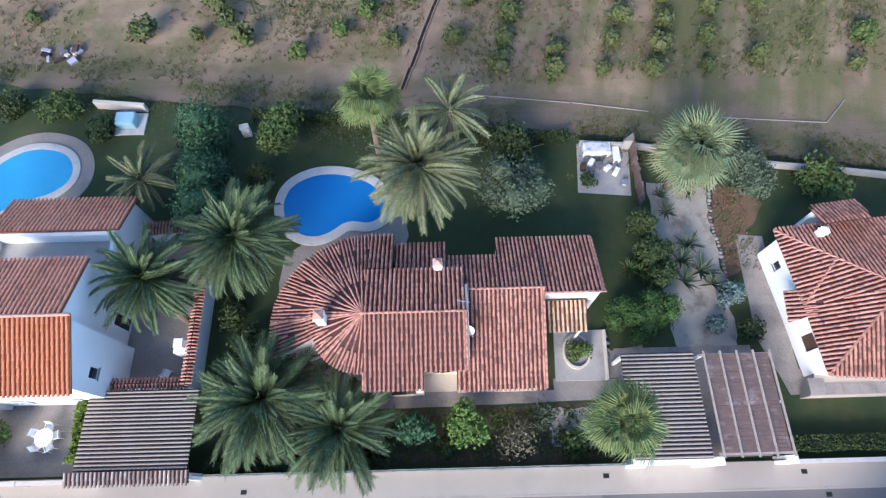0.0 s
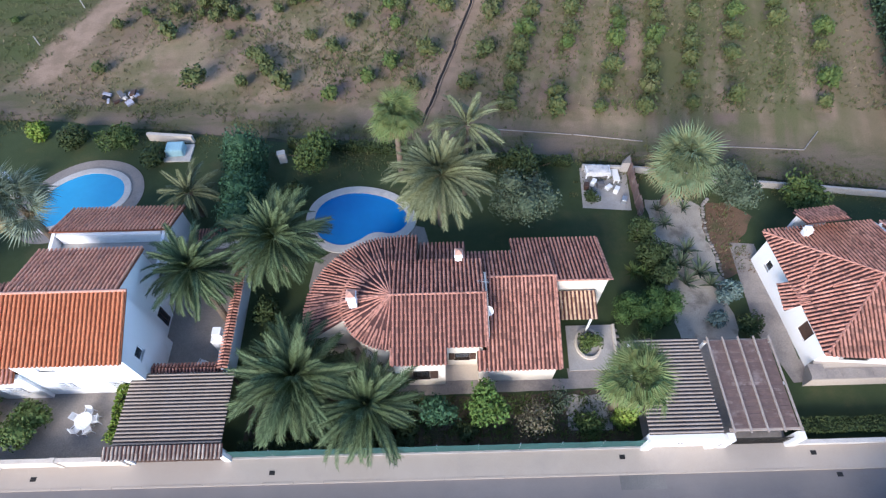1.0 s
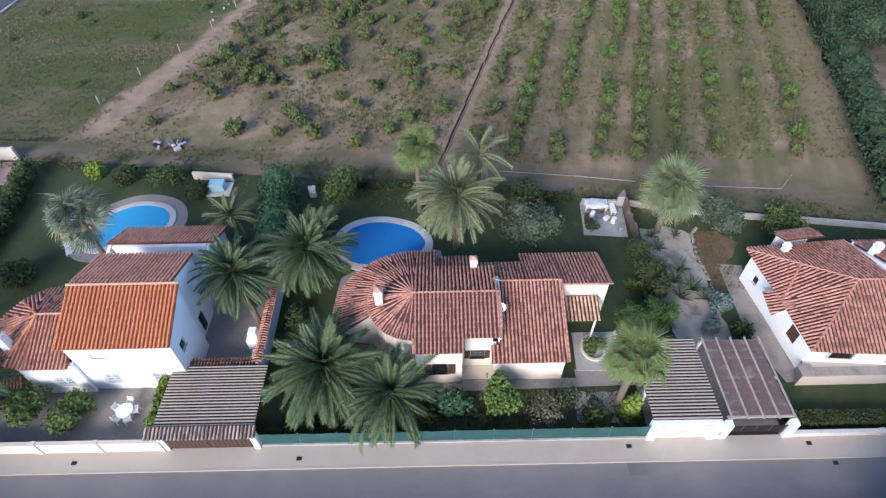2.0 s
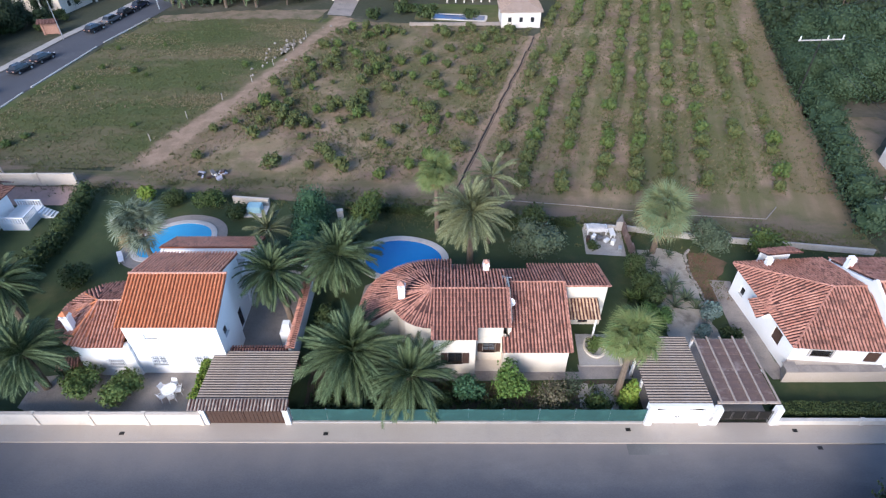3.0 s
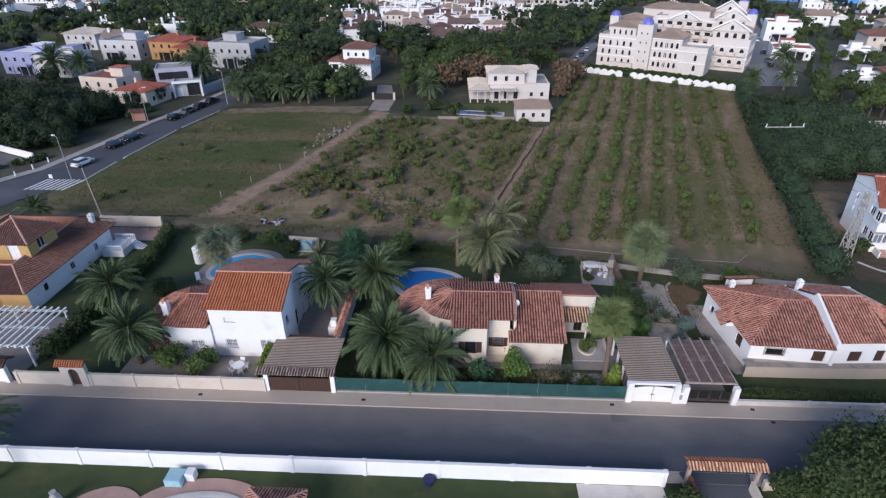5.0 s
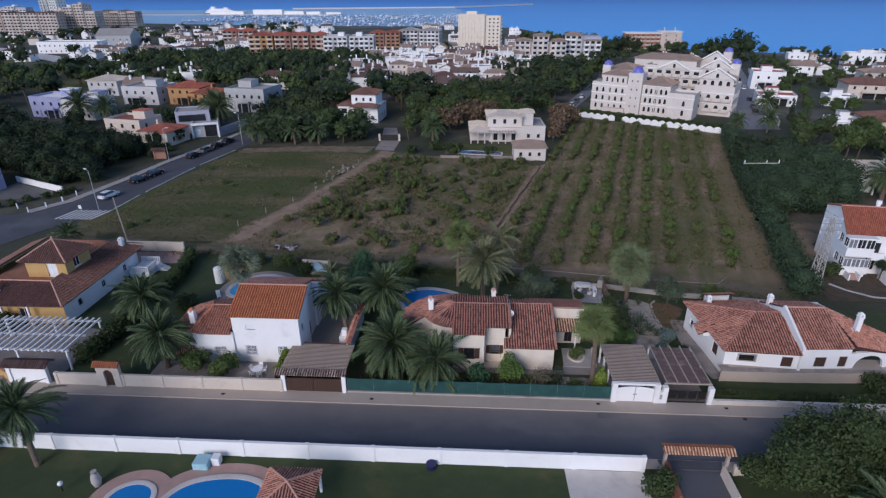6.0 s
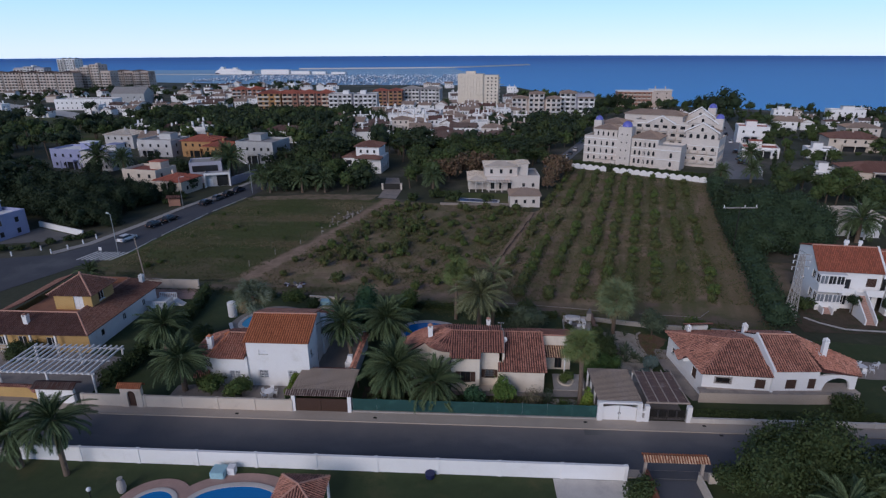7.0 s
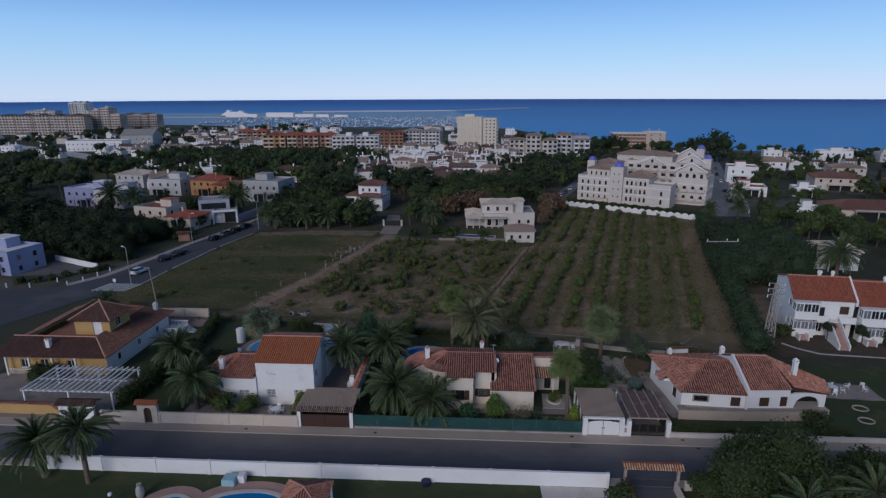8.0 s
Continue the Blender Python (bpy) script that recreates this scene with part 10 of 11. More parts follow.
for row in range(16):
    y = 790 + row * 22 + (8 if row % 3 else 0)
    x = (-330 if row < 5 else -480) + tr.uniform(0, 9)
    while x < 40 - row * 4:
        if tr.random() < 0.55 and not 4 < (x + 500) % 60 < 12:
            boat(bm, x, y + tr.uniform(-1.5, 1.5), tr.uniform(0.5, 1.0), tr.uniform(-6, 6) + (180 if row % 2 else 0), tr.random() < 0.75)
        x += tr.uniform(3.5, 6.5)
tagged(part("marina_fleet", bm, M["boat"]), "white boats with bare masts crowded in the marina", "boats", kind="stuff")

# ---- orchard, woods and garden clutter ----
class Kind:
    """A kind of plant: the first one is built, the rest are copies of it."""

    def __init__(self, *args, **kw):
        self.args, self.kw, self.first = args, kw, None

    def at(self, x, y, s=1.0, sz=None):
        z = land_height(y) - 0.06 if y > 130 else 0.0
        if self.first is None:
            self.first = tree(*self.args, **self.kw)
            self.first.matrix_basis = pose(x, y, z, 0, 0, rng.uniform(0, 360))
            self.base = self.first
            self.s0 = s
            self.first.scale = (s, s, sz or s)
            return self.first
        o = copy_thing(self.first, pose(x, y, z, 0, 0, rng.uniform(0, 360)))
        o.scale = (s, s, sz or s * rng.uniform(0.85, 1.15))
        return o


CIT = [Kind("citrus_tree", "low round citrus tree in the orchard row", "tree", m, 1.9, 1.15, 330, 0.16, 300 + k, "bush", group="orchard trees", core=1) for k, m in enumerate((M["citrus"], M["citrus"], M["leaf_mid"], M["grass"]))]
orr = random.Random(5)
SL = 0.285
ROWS = (0.9, 5.5, 10.4, 15.6, 19.6, 24.1, 28.4, 33.2, 37.6)
for row, x0 in enumerate(ROWS):
    y = (46.0 if row == 0 else 31.5) + orr.uniform(0, 1.5)
    thin = (0.25, 0.12, 0.08, 0.08, 0.08, 0.14, 0.34, 0.38, 0.45)[row]
    while y < 141:
        x = x0 + SL * (y - 31.5) + orr.uniform(-0.4, 0.4)
        edge = 42.5 + 0.295 * (y - 25.5)
        if orr.random() > thin * (1.0 if y < 80 else 1.3) and x < edge - 2.2 and not (84.5 < y < 88.5) and y < 143.2 - (x - 31) * 0.6 - 2.5:
            CIT[orr.choices((0, 1, 2, 3), (5, 5, 3, 1))[0]].at(x, y, orr.uniform(0.85, 1.4), orr.uniform(0.8, 1.3))
        y += orr.uniform(2.3, 3.7)
SHR = [Kind("field_shrub", "neglected bushy shrub in the dry field", "shrub", m, 1.6, 1.05, 300, 0.15, 320 + k, "bush", group="field shrubs", core=1) for k, m in enumerate((M["citrus"], M["citrus"], M["leaf_mid"], M["grass"]))]
placed = 0
while placed < 180:
    y = orr.uniform(34.5, 89)
    x = orr.uniform(-42, 13)
    lo = -41.5 + (y - 36) * 0.31 if y < 60 else -34 + (y - 60) * 0.22
    hi = -0.6 + (y - 36) * 0.29
    if not lo + 2.5 < x < hi - 2.2 or y > 93 - (x + 24) * 0.1:
        continue
    if y < 47:
        continue
    SHR[orr.choices((0, 1, 2, 3), (5, 4, 2, 1))[0]].at(x, y, orr.uniform(0.55, 1.3))
    placed += 1
for x, y, k, s in ((-36.2, 39.4, 0, 1.0), (-26.0, 37.7, 1, 1.55), (-30.0, 44.8, 0, 1.4), (-20.1, 41.5, 1, 1.2), (-18.9, 39.8, 0, 1.2), (-18.0, 38.2, 1, 1.1), (-16.4, 36.1, 0, 1.5), (-20.9, 36.7, 0, 0.9), (-12.1, 41.7, 1, 1.1), (-11.5, 34.8, 2, 1.3),
                   (-8.2, 36.8, 2, 1.1), (-10.3, 46.2, 3, 1.1), (-5.5, 45.8, 2, 1.1), (-5.4, 38.7, 2, 1.3), (-3.3, 35.8, 3, 1.2), (-1.8, 40.4, 1, 1.4), (-36.3, 46.8, 0, 0.9), (-23.4, 44.6, 0, 0.8), (-14.4, 44.4, 1, 0.9),
                   (4.1, 41.1, 1, 1.4), (2.3, 35.8, 0, 1.35)):
    SHR[k].at(x, y, s)
GR = [Kind("meadow_bush", "low green bush in the rough meadow", "shrub", M["leaf_mid"], 1.2, 1.1, 320, 0.16, 340, "bush", group="meadow bushes")]
for k in range(12):
    y = orr.uniform(40, 92)
    GR[0].at(orr.uniform(-66, -43 + (y - 38) * 0.28 - 2), y, orr.uniform(0.4, 1.1), orr.uniform(0.4, 0.8))


def tufts(name, label, inside, n, size, material, seed):
    """Loose grass over a field: crossed blades, one mesh."""
    r = random.Random(seed)
    vs, fs = [], []
    made = 0
    while made < n:
        x, y = inside(r)
        if x is None:
            continue
        s = size * r.uniform(0.5, 1.4)
        for k in range(4):
            a = r.uniform(0, math.tau)
            dx, dy = math.cos(a), math.sin(a)
            ox, oy = r.uniform(-.2, .2), r.uniform(-.2, .2)
            b = len(vs)
            lean = r.uniform(0.3, 0.9) * s
            vs += [(x + ox - dy * s * .22, y + oy + dx * s * .22, 0.0), (x + ox + dy * s * .22, y + oy - dx * s * .22, 0.0), (x + ox + dx * lean, y + oy + dy * lean, s * r.uniform(.45, .9))]
            fs.append((b, b + 1, b + 2))
        made += 1
    return tagged(part(name, (vs, fs), material), label, "grass", kind="stuff")


def in_orchard(r):
    y = r.uniform(31, 141)
    x = r.uniform(-1 + (y - 31) * 0.29, 42 + 0.295 * (y - 25.5))
    return (x, y) if noise.noise(Vector((x * 0.12, y * 0.12, 0))) > r.uniform(-.5, .4) and y < 143 - (x - 31) * 0.6 else (None, None)


def in_shrubs(r):
    y = r.uniform(34, 91)
    x = r.uniform(-42 + (y - 36) * 0.29, -1 + (y - 36) * 0.29)
    return (x, y) if noise.noise(Vector((x * 0.12, y * 0.12, 3))) > r.uniform(-.5, .4) else (None, None)


def in_meadow_dry(r):
    y = r.uniform(38, 96)
    x = r.uniform(-70 + (y - 60) * 0.1, -44 + (y - 38) * 0.28)
    return (x, y) if noise.noise(Vector((x * 0.05, y * 0.15, 7))) < r.uniform(-.35, .05) else (None, None)


def in_brush(r):
    y = r.uniform(37, 91)
    x = r.uniform(-41 + (y - 36) * 0.29, -1.5 + (y - 36) * 0.29)
    return (x, y) if noise.noise(Vector((x * 0.09, y * 0.09, 23))) > r.uniform(-.12, .22) + max(0, 52 - y) * 0.025 else (None, None)


def in_meadow(r):
    y = r.uniform(38, 96)
    x = r.uniform(-70 + (y - 60) * 0.1, -44 + (y - 38) * 0.28)
    return (x, y) if noise.noise(Vector((x * 0.05, y * 0.15, 7 if r.random() < 0.8 else 19))) > r.uniform(-.3, .15) else (None, None)


def in_rows(r):
    y = r.uniform(32, 140)
    row = r.choice(ROWS)
    x = row + SL * (y - 31.5) + r.gauss(0, 0.75)
    return (x, y) if x < 41 + 0.295 * (y - 25.5) and y < 142 - (x - 31) * 0.6 and (row > 1 or y > 50) else (None, None)


tufts("weeds", "green weeds and suckers along the orchard rows", in_rows, 9000, 0.32, M["citrus"], 8)
tufts("dry_grass", "dry straw-coloured grass tufts in the orchard", in_orchard, 5000, 0.24, M["straw"], 1)
tufts("weeds", "green weeds between the orchard rows", in_orchard, 7000, 0.24, M["grass"], 2)
tufts("dry_grass", "dry straw-coloured grass tufts in the field", in_shrubs, 3500, 0.22, M["straw"], 3)
tufts("weeds", "green weeds in the dry field", in_shrubs, 5000, 0.22, M["grass"], 4)
tufts("brush", "patches of tall green brush in the dry field", in_brush, 5000, 0.34, M["grass"], 12)
tufts("brush", "tall dry brush in the dry field", in_brush, 2200, 0.26, M["straw"], 13)
tufts("weeds", "tall soft weeds between the orchard rows", in_orchard, 7000, 0.27, M["grass"], 15)
def in_brown(r):
    return r.uniform(21.9, 24.6), r.uniform(13.2, 19.8)


tufts("dry_plants", "rusty dry low plants in the brown bed", in_brown, 110, 0.22, M["leaf_rust"], 41)
tufts("dry_plants", "green low plants in the brown bed", in_brown, 130, 0.24, M["grass"], 42)


def in_bed(r):
    return r.uniform(-14.4, 12.0), r.uniform(0.4, 3.4)


tufts("bed_plants", "low green grass and ground cover in the front bed", in_bed, 900, 0.26, M["grass"], 43)
tufts("bed_plants", "dark green ground cover in the front bed", in_bed, 700, 0.3, M["leaf_mid"], 44)


def in_track(r):
    x = r.uniform(-58, 43)
    y = 26.4 - (x - 4.7) * 0.135 + r.gauss(0, 1.0) * 1.5 + (1.0 if x < -20 else 0)
    return (x, y) if noise.noise(Vector((x * 0.16, y * 0.3, 11))) > r.uniform(-.3, .3) else (None, None)


tufts("weeds", "low weeds creeping over the earth track", in_track, 5500, 0.22, M["grass"], 9)
tufts("weeds", "rough green grass of the meadow", in_meadow, 8000, 0.22, M["meadow_grass"], 5)
tufts("dry_grass", "dry grass patches of the meadow", in_meadow_dry, 6000, 0.22, M["straw"], 6)

sheet("dry_strip", soft([(-64, 93.6), (-48, 95.6), (-30, 95), (-29, 101.5), (-48, 101.0), (-64, 97.5)], 1.4, 0.5, 15), 0.02, M["bare"], "dry brown strip behind the meadow", "ground")
# open irrigation channel and other field edges
sheet("channel_bank", soft([(-3.2, 30.8), (-1.4, 30.4), (15.0, 84.4), (13.0, 84.8)], 1.4, 0.35, 12), 0.008, M["field"], "bare brown earth along the irrigation channel", "ground")
ch = thing("irrigation_channel", "narrow open concrete irrigation channel", "channel")
p0, p1 = Vector((-2.4, 30.6)), Vector((13.9, 84.4))
for k in range(22):
    a, b = p0.lerp(p1, k / 22), p0.lerp(p1, (k + 0.985) / 22)
    off = rng.uniform(-0.12, 0.12)
    d = (p1 - p0).normalized()
    n = Vector((-d.y, d.x))
    for s0, s1, z in ((-0.22, -0.14, 0.2), (0.14, 0.22, 0.2), (-0.14, 0.14, 0.03)):
        bm = bmesh.new()
        prism(bm, [tuple(a + n * (s1 + off)), tuple(a + n * (s0 + off)), tuple(b + n * (s0 + off)), tuple(b + n * (s1 + off))], -0.05, z)
        part("channel_floor" if z < 0.1 else "channel_side", bm, M["rubber"] if z < 0.1 else M["dirt"], ch)
pipe = thing("irrigation_pipe", "low pale concrete pipe along the earth track", "pipe")
for (a, b) in (((3.6, 29.9), (12.0, 28.8)), ((12.2, 28.8), (18.6, 27.7)), ((24.4, 26.9), (33.4, 26.1)), ((33.4, 26.1), (35.6, 28.4))):
    bm = bmesh.new()
    tube(bm, (*a, 0.05), (*b, 0.05), 0.055, 0.055, 8)
    part("pipe_run", bm, M["patio"], pipe)
for a, b, nm in (((12.2, 24.3), (17.0, 23.9), 1), ((17.0, 23.9), (24.5, 22.3), 2), ((25.5, 22.1), (32.4, 21.2), 3), ((32.4, 21.2), (42.0, 19.8), 4)):
    t = thing("garden_wall", "low pale garden wall at the back of the gardens", "wall")
    wall(t, "wall_body", a, b, 0.7, M["concrete"], thick=0.22)
for a, b in (((-28.6, 29.4), (-24.2, 28.9)),):
    t = thing("garden_wall", "pale beige garden wall stub at the western garden's back", "wall")
    wall(t, "wall_body", a, b, 0.9, M["beige"], thick=0.3)
pb = thing("pump_house", "pale blue pool pump box on a white slab", "pump box", at=(-25.4, 27.6, 0))
bm = bmesh.new()
box(bm, -1.2, -1.0, -0.02, 1.3, 1.1, 0.15)
part("slab", bm, M["pale_floor"], pb)
bm = bmesh.new()
vs = box(bm, -0.9, -0.5, 0.15, 0.7, 0.7, 1.0)
bmesh.ops.bevel(bm, geom=bm.edges[:], offset=0.06, segments=2, affect="EDGES")
part("lid", bm, M["towel"], pb)
crate = thing("white_crate", "pale upright plastic crate on the back lawn", "crate", at=(-15.3, 26.3, 0), turn=12)
bm = bmesh.new()
box(bm, -0.35, -0.25, 0, 0.35, 0.25, 1.2)
bmesh.ops.bevel(bm, geom=bm.edges[:], offset=0.05, segments=2, affect="EDGES")
part("crate_body", bm, M["offwhite"], crate)
bm = bmesh.new()
box(bm, -0.37, -0.27, 1.2, 0.37, 0.27, 1.26)
part("lid", bm, M["grey"], crate)

# work patio at the lawn's end
sheet("work_patio", [(11.7, 20.0), (15.9, 19.6), (16.3, 24.2), (12.1, 24.6)], 0.05, M["concrete"], "pale tiled work patio at the lawn's end", "patio")
for nm, lab, cat, b, m in (("covered_table", "long table under a white cloth on the patio", "table", (12.4, 23.2, 0.05, 14.6, 24.2, 0.85), M["plastic"]),
                           ("garden_bench", "white stone bench on the work patio", "bench", (14.8, 22.6, 0.05, 15.4, 24.0, 0.5), M["white"])):
    t = thing(nm, lab, cat)
    bm = bmesh.new()
    box(bm, b[0], b[1], b[5] - 0.08, b[3], b[4], b[5])
    bmesh.ops.bevel(bm, geom=bm.edges[:], offset=0.03, segments=2, affect="EDGES")
    part("top", bm, m, t)
    if nm == "covered_table":
        bm = bmesh.new()
        bmesh.ops.create_grid(bm, x_segments=14, y_segments=8, size=1.0)
        for v in bm.verts:
            edge = max(abs(v.co.x), abs(v.co.y))
            k = noise.noise(Vector((v.co.x * 2.2, v.co.y * 2.2, 5.0)))
            v.co = Vector((13.5 + v.co.x * 1.18 + 0.1 * k, 23.7 + v.co.y * 0.6 + 0.1 * k, 0.9 + 0.2 * max(0, k + 0.15) - (0.35 * (edge - 0.8) / 0.2 if edge > 0.8 else 0)))
        bmesh.ops.solidify(bm, geom=bm.faces[:], thickness=0.02)
        part("cloth", bm, M["offwhite"], t, "crumpled white cloth", smooth=True)
    for x in (b[0] + 0.1, b[3] - 0.1):
        for y in (b[1] + 0.1, b[4] - 0.1):
            bm = bmesh.new()
            box(bm, x - 0.05, y - 0.05, b[2], x + 0.05, y + 0.05, b[5] - 0.08)
            part("leg", bm, m, t)
for k, (x, y, m) in enumerate(((13.0, 22.6, M["plastic"]), (13.6, 22.4, M["dark_grey"]), (14.3, 22.1, M["plastic"]), (12.3, 22.2, M["dark_wood"]), (14.9, 21.7, M["white"]), (15.4, 20.6, M["metal"]))):
    t = thing("storage_box", "small box of garden gear on the work patio", "box", "patio clutter", (x, y, 0.05), rng.uniform(0, 90))
    bm = bmesh.new()
    box(bm, -0.3, -0.2, 0, 0.3, 0.2, rng.uniform(0.3, 0.6))
    bmesh.ops.bevel(bm, geom=bm.edges[:], offset=0.03, segments=1, affect="EDGES")
    part("box_body", bm, m, t)
hut = thing("garden_screen", "narrow pointed grey board leaning by the patio fence", "screen", at=(16.0, 24.0, 0.05))
bm = bmesh.new()
prism(bm, [(-0.35, -0.08), (0.35, -0.08), (0.35, 0.08), (-0.35, 0.08)], 0, 1.3)
part("board", bm, M["concrete"], hut)
bm = bmesh.new()
lo = [bm.verts.new((x, y, 1.3)) for x, y in ((-0.38, -0.1), (0.38, -0.1), (0.38, 0.1), (-0.38, 0.1))]
top = bm.verts.new((0.05, 0, 2.3))
for i in range(4):
    bm.faces.new((lo[i], lo[(i + 1) % 4], top))
bm.faces.new(lo[::-1])
part("pointed_top", bm, M["dark_grey"], hut)
place(tree("shrub", "dark low shrub on the work patio", "shrub", M["leaf"], 1.1, 0.8, 500, 0.12, 391, "bush"), 12.5, 20.8)
pf = thing("picket_fence", "leaning brown reed fence between the gardens", "fence")
for k in range(24):
    bm = bmesh.new()
    y = 18.6 + k * 0.25
    box(bm, 16.35 + rng.uniform(-.05, .05), y, 0, 16.41, y + 0.2, 1.5 + rng.uniform(-.2, .2))
    part("board", bm, M["canopy"], pf)

# stones edging the gravel strip
st = thing("stone_edging", "row of rounded pale edging stones", "edging")
bm = bmesh.new()
bmesh.ops.create_icosphere(bm, subdivisions=1, radius=0.17)
for v in bm.verts:
    v.co *= rng.uniform(0.85, 1.15)
    v.co.z *= 0.7
s0 = part("stone", bm, M["rubble"], st)
line = [(21.8, 12.0), (21.9, 14.5), (21.7, 17.2), (22.1, 19.9), (23.0, 20.8)]
first = True
for (ax, ay), (bx, by) in zip(line, line[1:]):
    n = int(math.hypot(bx - ax, by - ay) / 0.3)
    for k in range(n):
        m = pose(ax + (bx - ax) * k / n + rng.uniform(-.06, .06), ay + (by - ay) * k / n, 0.08, 0, 0, rng.uniform(0, 360)) @ Matrix.Scale(rng.uniform(0.7, 1.2), 4)
        if first:
            s0.matrix_basis = m
            first = False
        else:
            again(s0, m, st)
for x, y in ((7.6, 3.1), (7.7, 2.6), (7.75, 2.1), (12.3, 8.3), (12.35, 7.8), (12.3, 7.3), (12.25, 6.8)):
    again(s0, pose(x, y, 0.08, 0, 0, x * 90) @ Matrix.Scale(0.9, 4), st)
sheet("stone_bed", soft([(7.7, 1.0), (10.8, 0.9), (11.2, 3.4), (7.8, 3.4)], 0.5, 0.1, 4), 0.02, M["gravel"], "pale gravel bed beside the garage", "gravel")

# forecourt and yard furniture
def garden_set(x, y, z=0.02):
    t = thing("garden_table", "round white plastic garden table", "table", at=(x, y, z))
    bm = bmesh.new()
    tube(bm, (0, 0, 0.70), (0, 0, 0.74), 0.62, 0.6, 20)
    part("tabletop", bm, M["plastic"], t)
    for k in range(4):
        bm = bmesh.new()
        a = k * math.tau / 4 + 0.4
        tube(bm, (math.cos(a) * 0.5, math.sin(a) * 0.5, 0), (math.cos(a) * 0.3, math.sin(a) * 0.3, 0.7), 0.03)
        part("leg", bm, M["plastic"], t)


def garden_chair(x, y, turn, z=0.02, base=[]):
    if base:
        return copy_thing(base[0], pose(x, y, z, 0, 0, turn))
    t = thing("garden_chair", "white plastic garden chair", "chair", "garden chairs", (x, y, z), turn)
    bm = bmesh.new()
    box(bm, -0.24, -0.24, 0.42, 0.24, 0.24, 0.46)
    part("seat", bm, M["plastic"], t)
    bm = bmesh.new()
    vs = box(bm, -0.24, 0.2, 0.46, 0.24, 0.24, 0.9)
    for v in vs[4:]:
        v.co.y += 0.12
    part("backrest", bm, M["plastic"], t)
    for x2 in (-0.22, 0.22):
        for y2 in (-0.22, 0.22):
            bm = bmesh.new()
            tube(bm, (x2 * 1.15, y2 * 1.15, 0), (x2, y2, 0.43), 0.025)
            part("leg", bm, M["plastic"], t)
        bm = bmesh.new()
        box(bm, x2 - 0.025, -0.22, 0.64, x2 + 0.025, 0.25, 0.67)
        part("armrest", bm, M["plastic"], t)
    base.append(t)
    return t


garden_set(-25.9, 2.3)
for a in (12, 84, 158, 228, 300):
    garden_chair(-25.9 + math.cos(radians(a)) * 0.66, 2.3 + math.sin(radians(a)) * 0.66, a - 90)
garden_chair(-18.6, 6.4, 160, 0.03)
ln = thing("sun_lounger", "white plastic sun lounger beside the pool", "lounger", "loungers", (-37.6, 19.2, 0.03), 30)
bm = bmesh.new()
box(bm, -0.32, -0.9, 0.28, 0.32, 0.4, 0.33)
part("bed", bm, M["plastic"], ln)
bm = bmesh.new()
vs = box(bm, -0.32, 0.4, 0.28, 0.32, 1.0, 0.33)
for v in vs:
    if v.co.y > 0.9:
        v.co.z += 0.35
part("backrest", bm, M["plastic"], ln)
for x in (-0.28, 0.28):
    for y in (-0.8, 0.3):
        bm = bmesh.new()
        box(bm, x - 0.03, y - 0.03, 0, x + 0.03, y + 0.03, 0.28)
        part("leg", bm, M["plastic"], ln)
ln.scale = (0.8, 0.8, 0.8)
hutch = thing("garden_shelter", "small red-brown tiled shelter beside the western palm", "shelter", at=(-35.0, 4.6, 0.02), turn=12)
for sx in (-0.7, 0.7):
    for sy in (-0.5, 0.5):
        post(hutch, sx, sy, 0, 1.35, 0.12, M["dark_wood"])
for pts in ([(-0.95, 0, 1.75), (0.95, 0, 1.75), (0.95, -0.75, 1.35), (-0.95, -0.75, 1.35)], [(0.95, 0, 1.75), (-0.95, 0, 1.75), (-0.95, 0.75, 1.35), (0.95, 0.75, 1.35)]):
    tile_roof(hutch, pts, M["tile"], M["under"], 0.24, 0.36, 0.06)
bm = bmesh.new()
box(bm, -0.7, 0.42, 0.05, 0.7, 0.48, 1.3)
part("back_board", bm, M["dark_wood"], hutch)
tank = thing("water_tank", "white upright water tank beside the western pool", "tank", at=(-39.1, 23.3, 0))
bm = bmesh.new()
tube(bm, (0, 0, 0), (0, 0, 2.3), 0.66, 0.66, 20)
tube(bm, (0, 0, 2.3), (0, 0, 2.45), 0.66, 0.4, 20)
part("drum", bm, M["white"], tank)
yb = thing("yellow_barrow", "yellow bin beside the tiled yard wall", "bin", at=(-16.9, 6.6, 0.03))
bm = bmesh.new()
vs = box(bm, -0.35, -0.5, 0, 0.35, 0.5, 1.0)
part("bin_body", bm, M["yellowpaint"], yb)
bm = bmesh.new()
box(bm, -0.38, -0.53, 1.0, 0.38, 0.53, 1.08)
part("lid", bm, M["plastic"], yb)
oven = thing("white_hearth", "small white masonry hearth against the yard wall", "hearth", at=(-17.2, 8.0, 0.03))
bm = bmesh.new()
box(bm, -0.6, -0.5, 0, 0.6, 0.5, 1.7)
box(bm, -0.3, -0.3, 1.7, 0.3, 0.3, 2.5)
part("hearth_body", bm, M["white"], oven)
hp = thing("junk_heap", "heap of boards, sheets and scrap beside the track", "scrap heap", at=(-33.2, 35.2, 0.0))
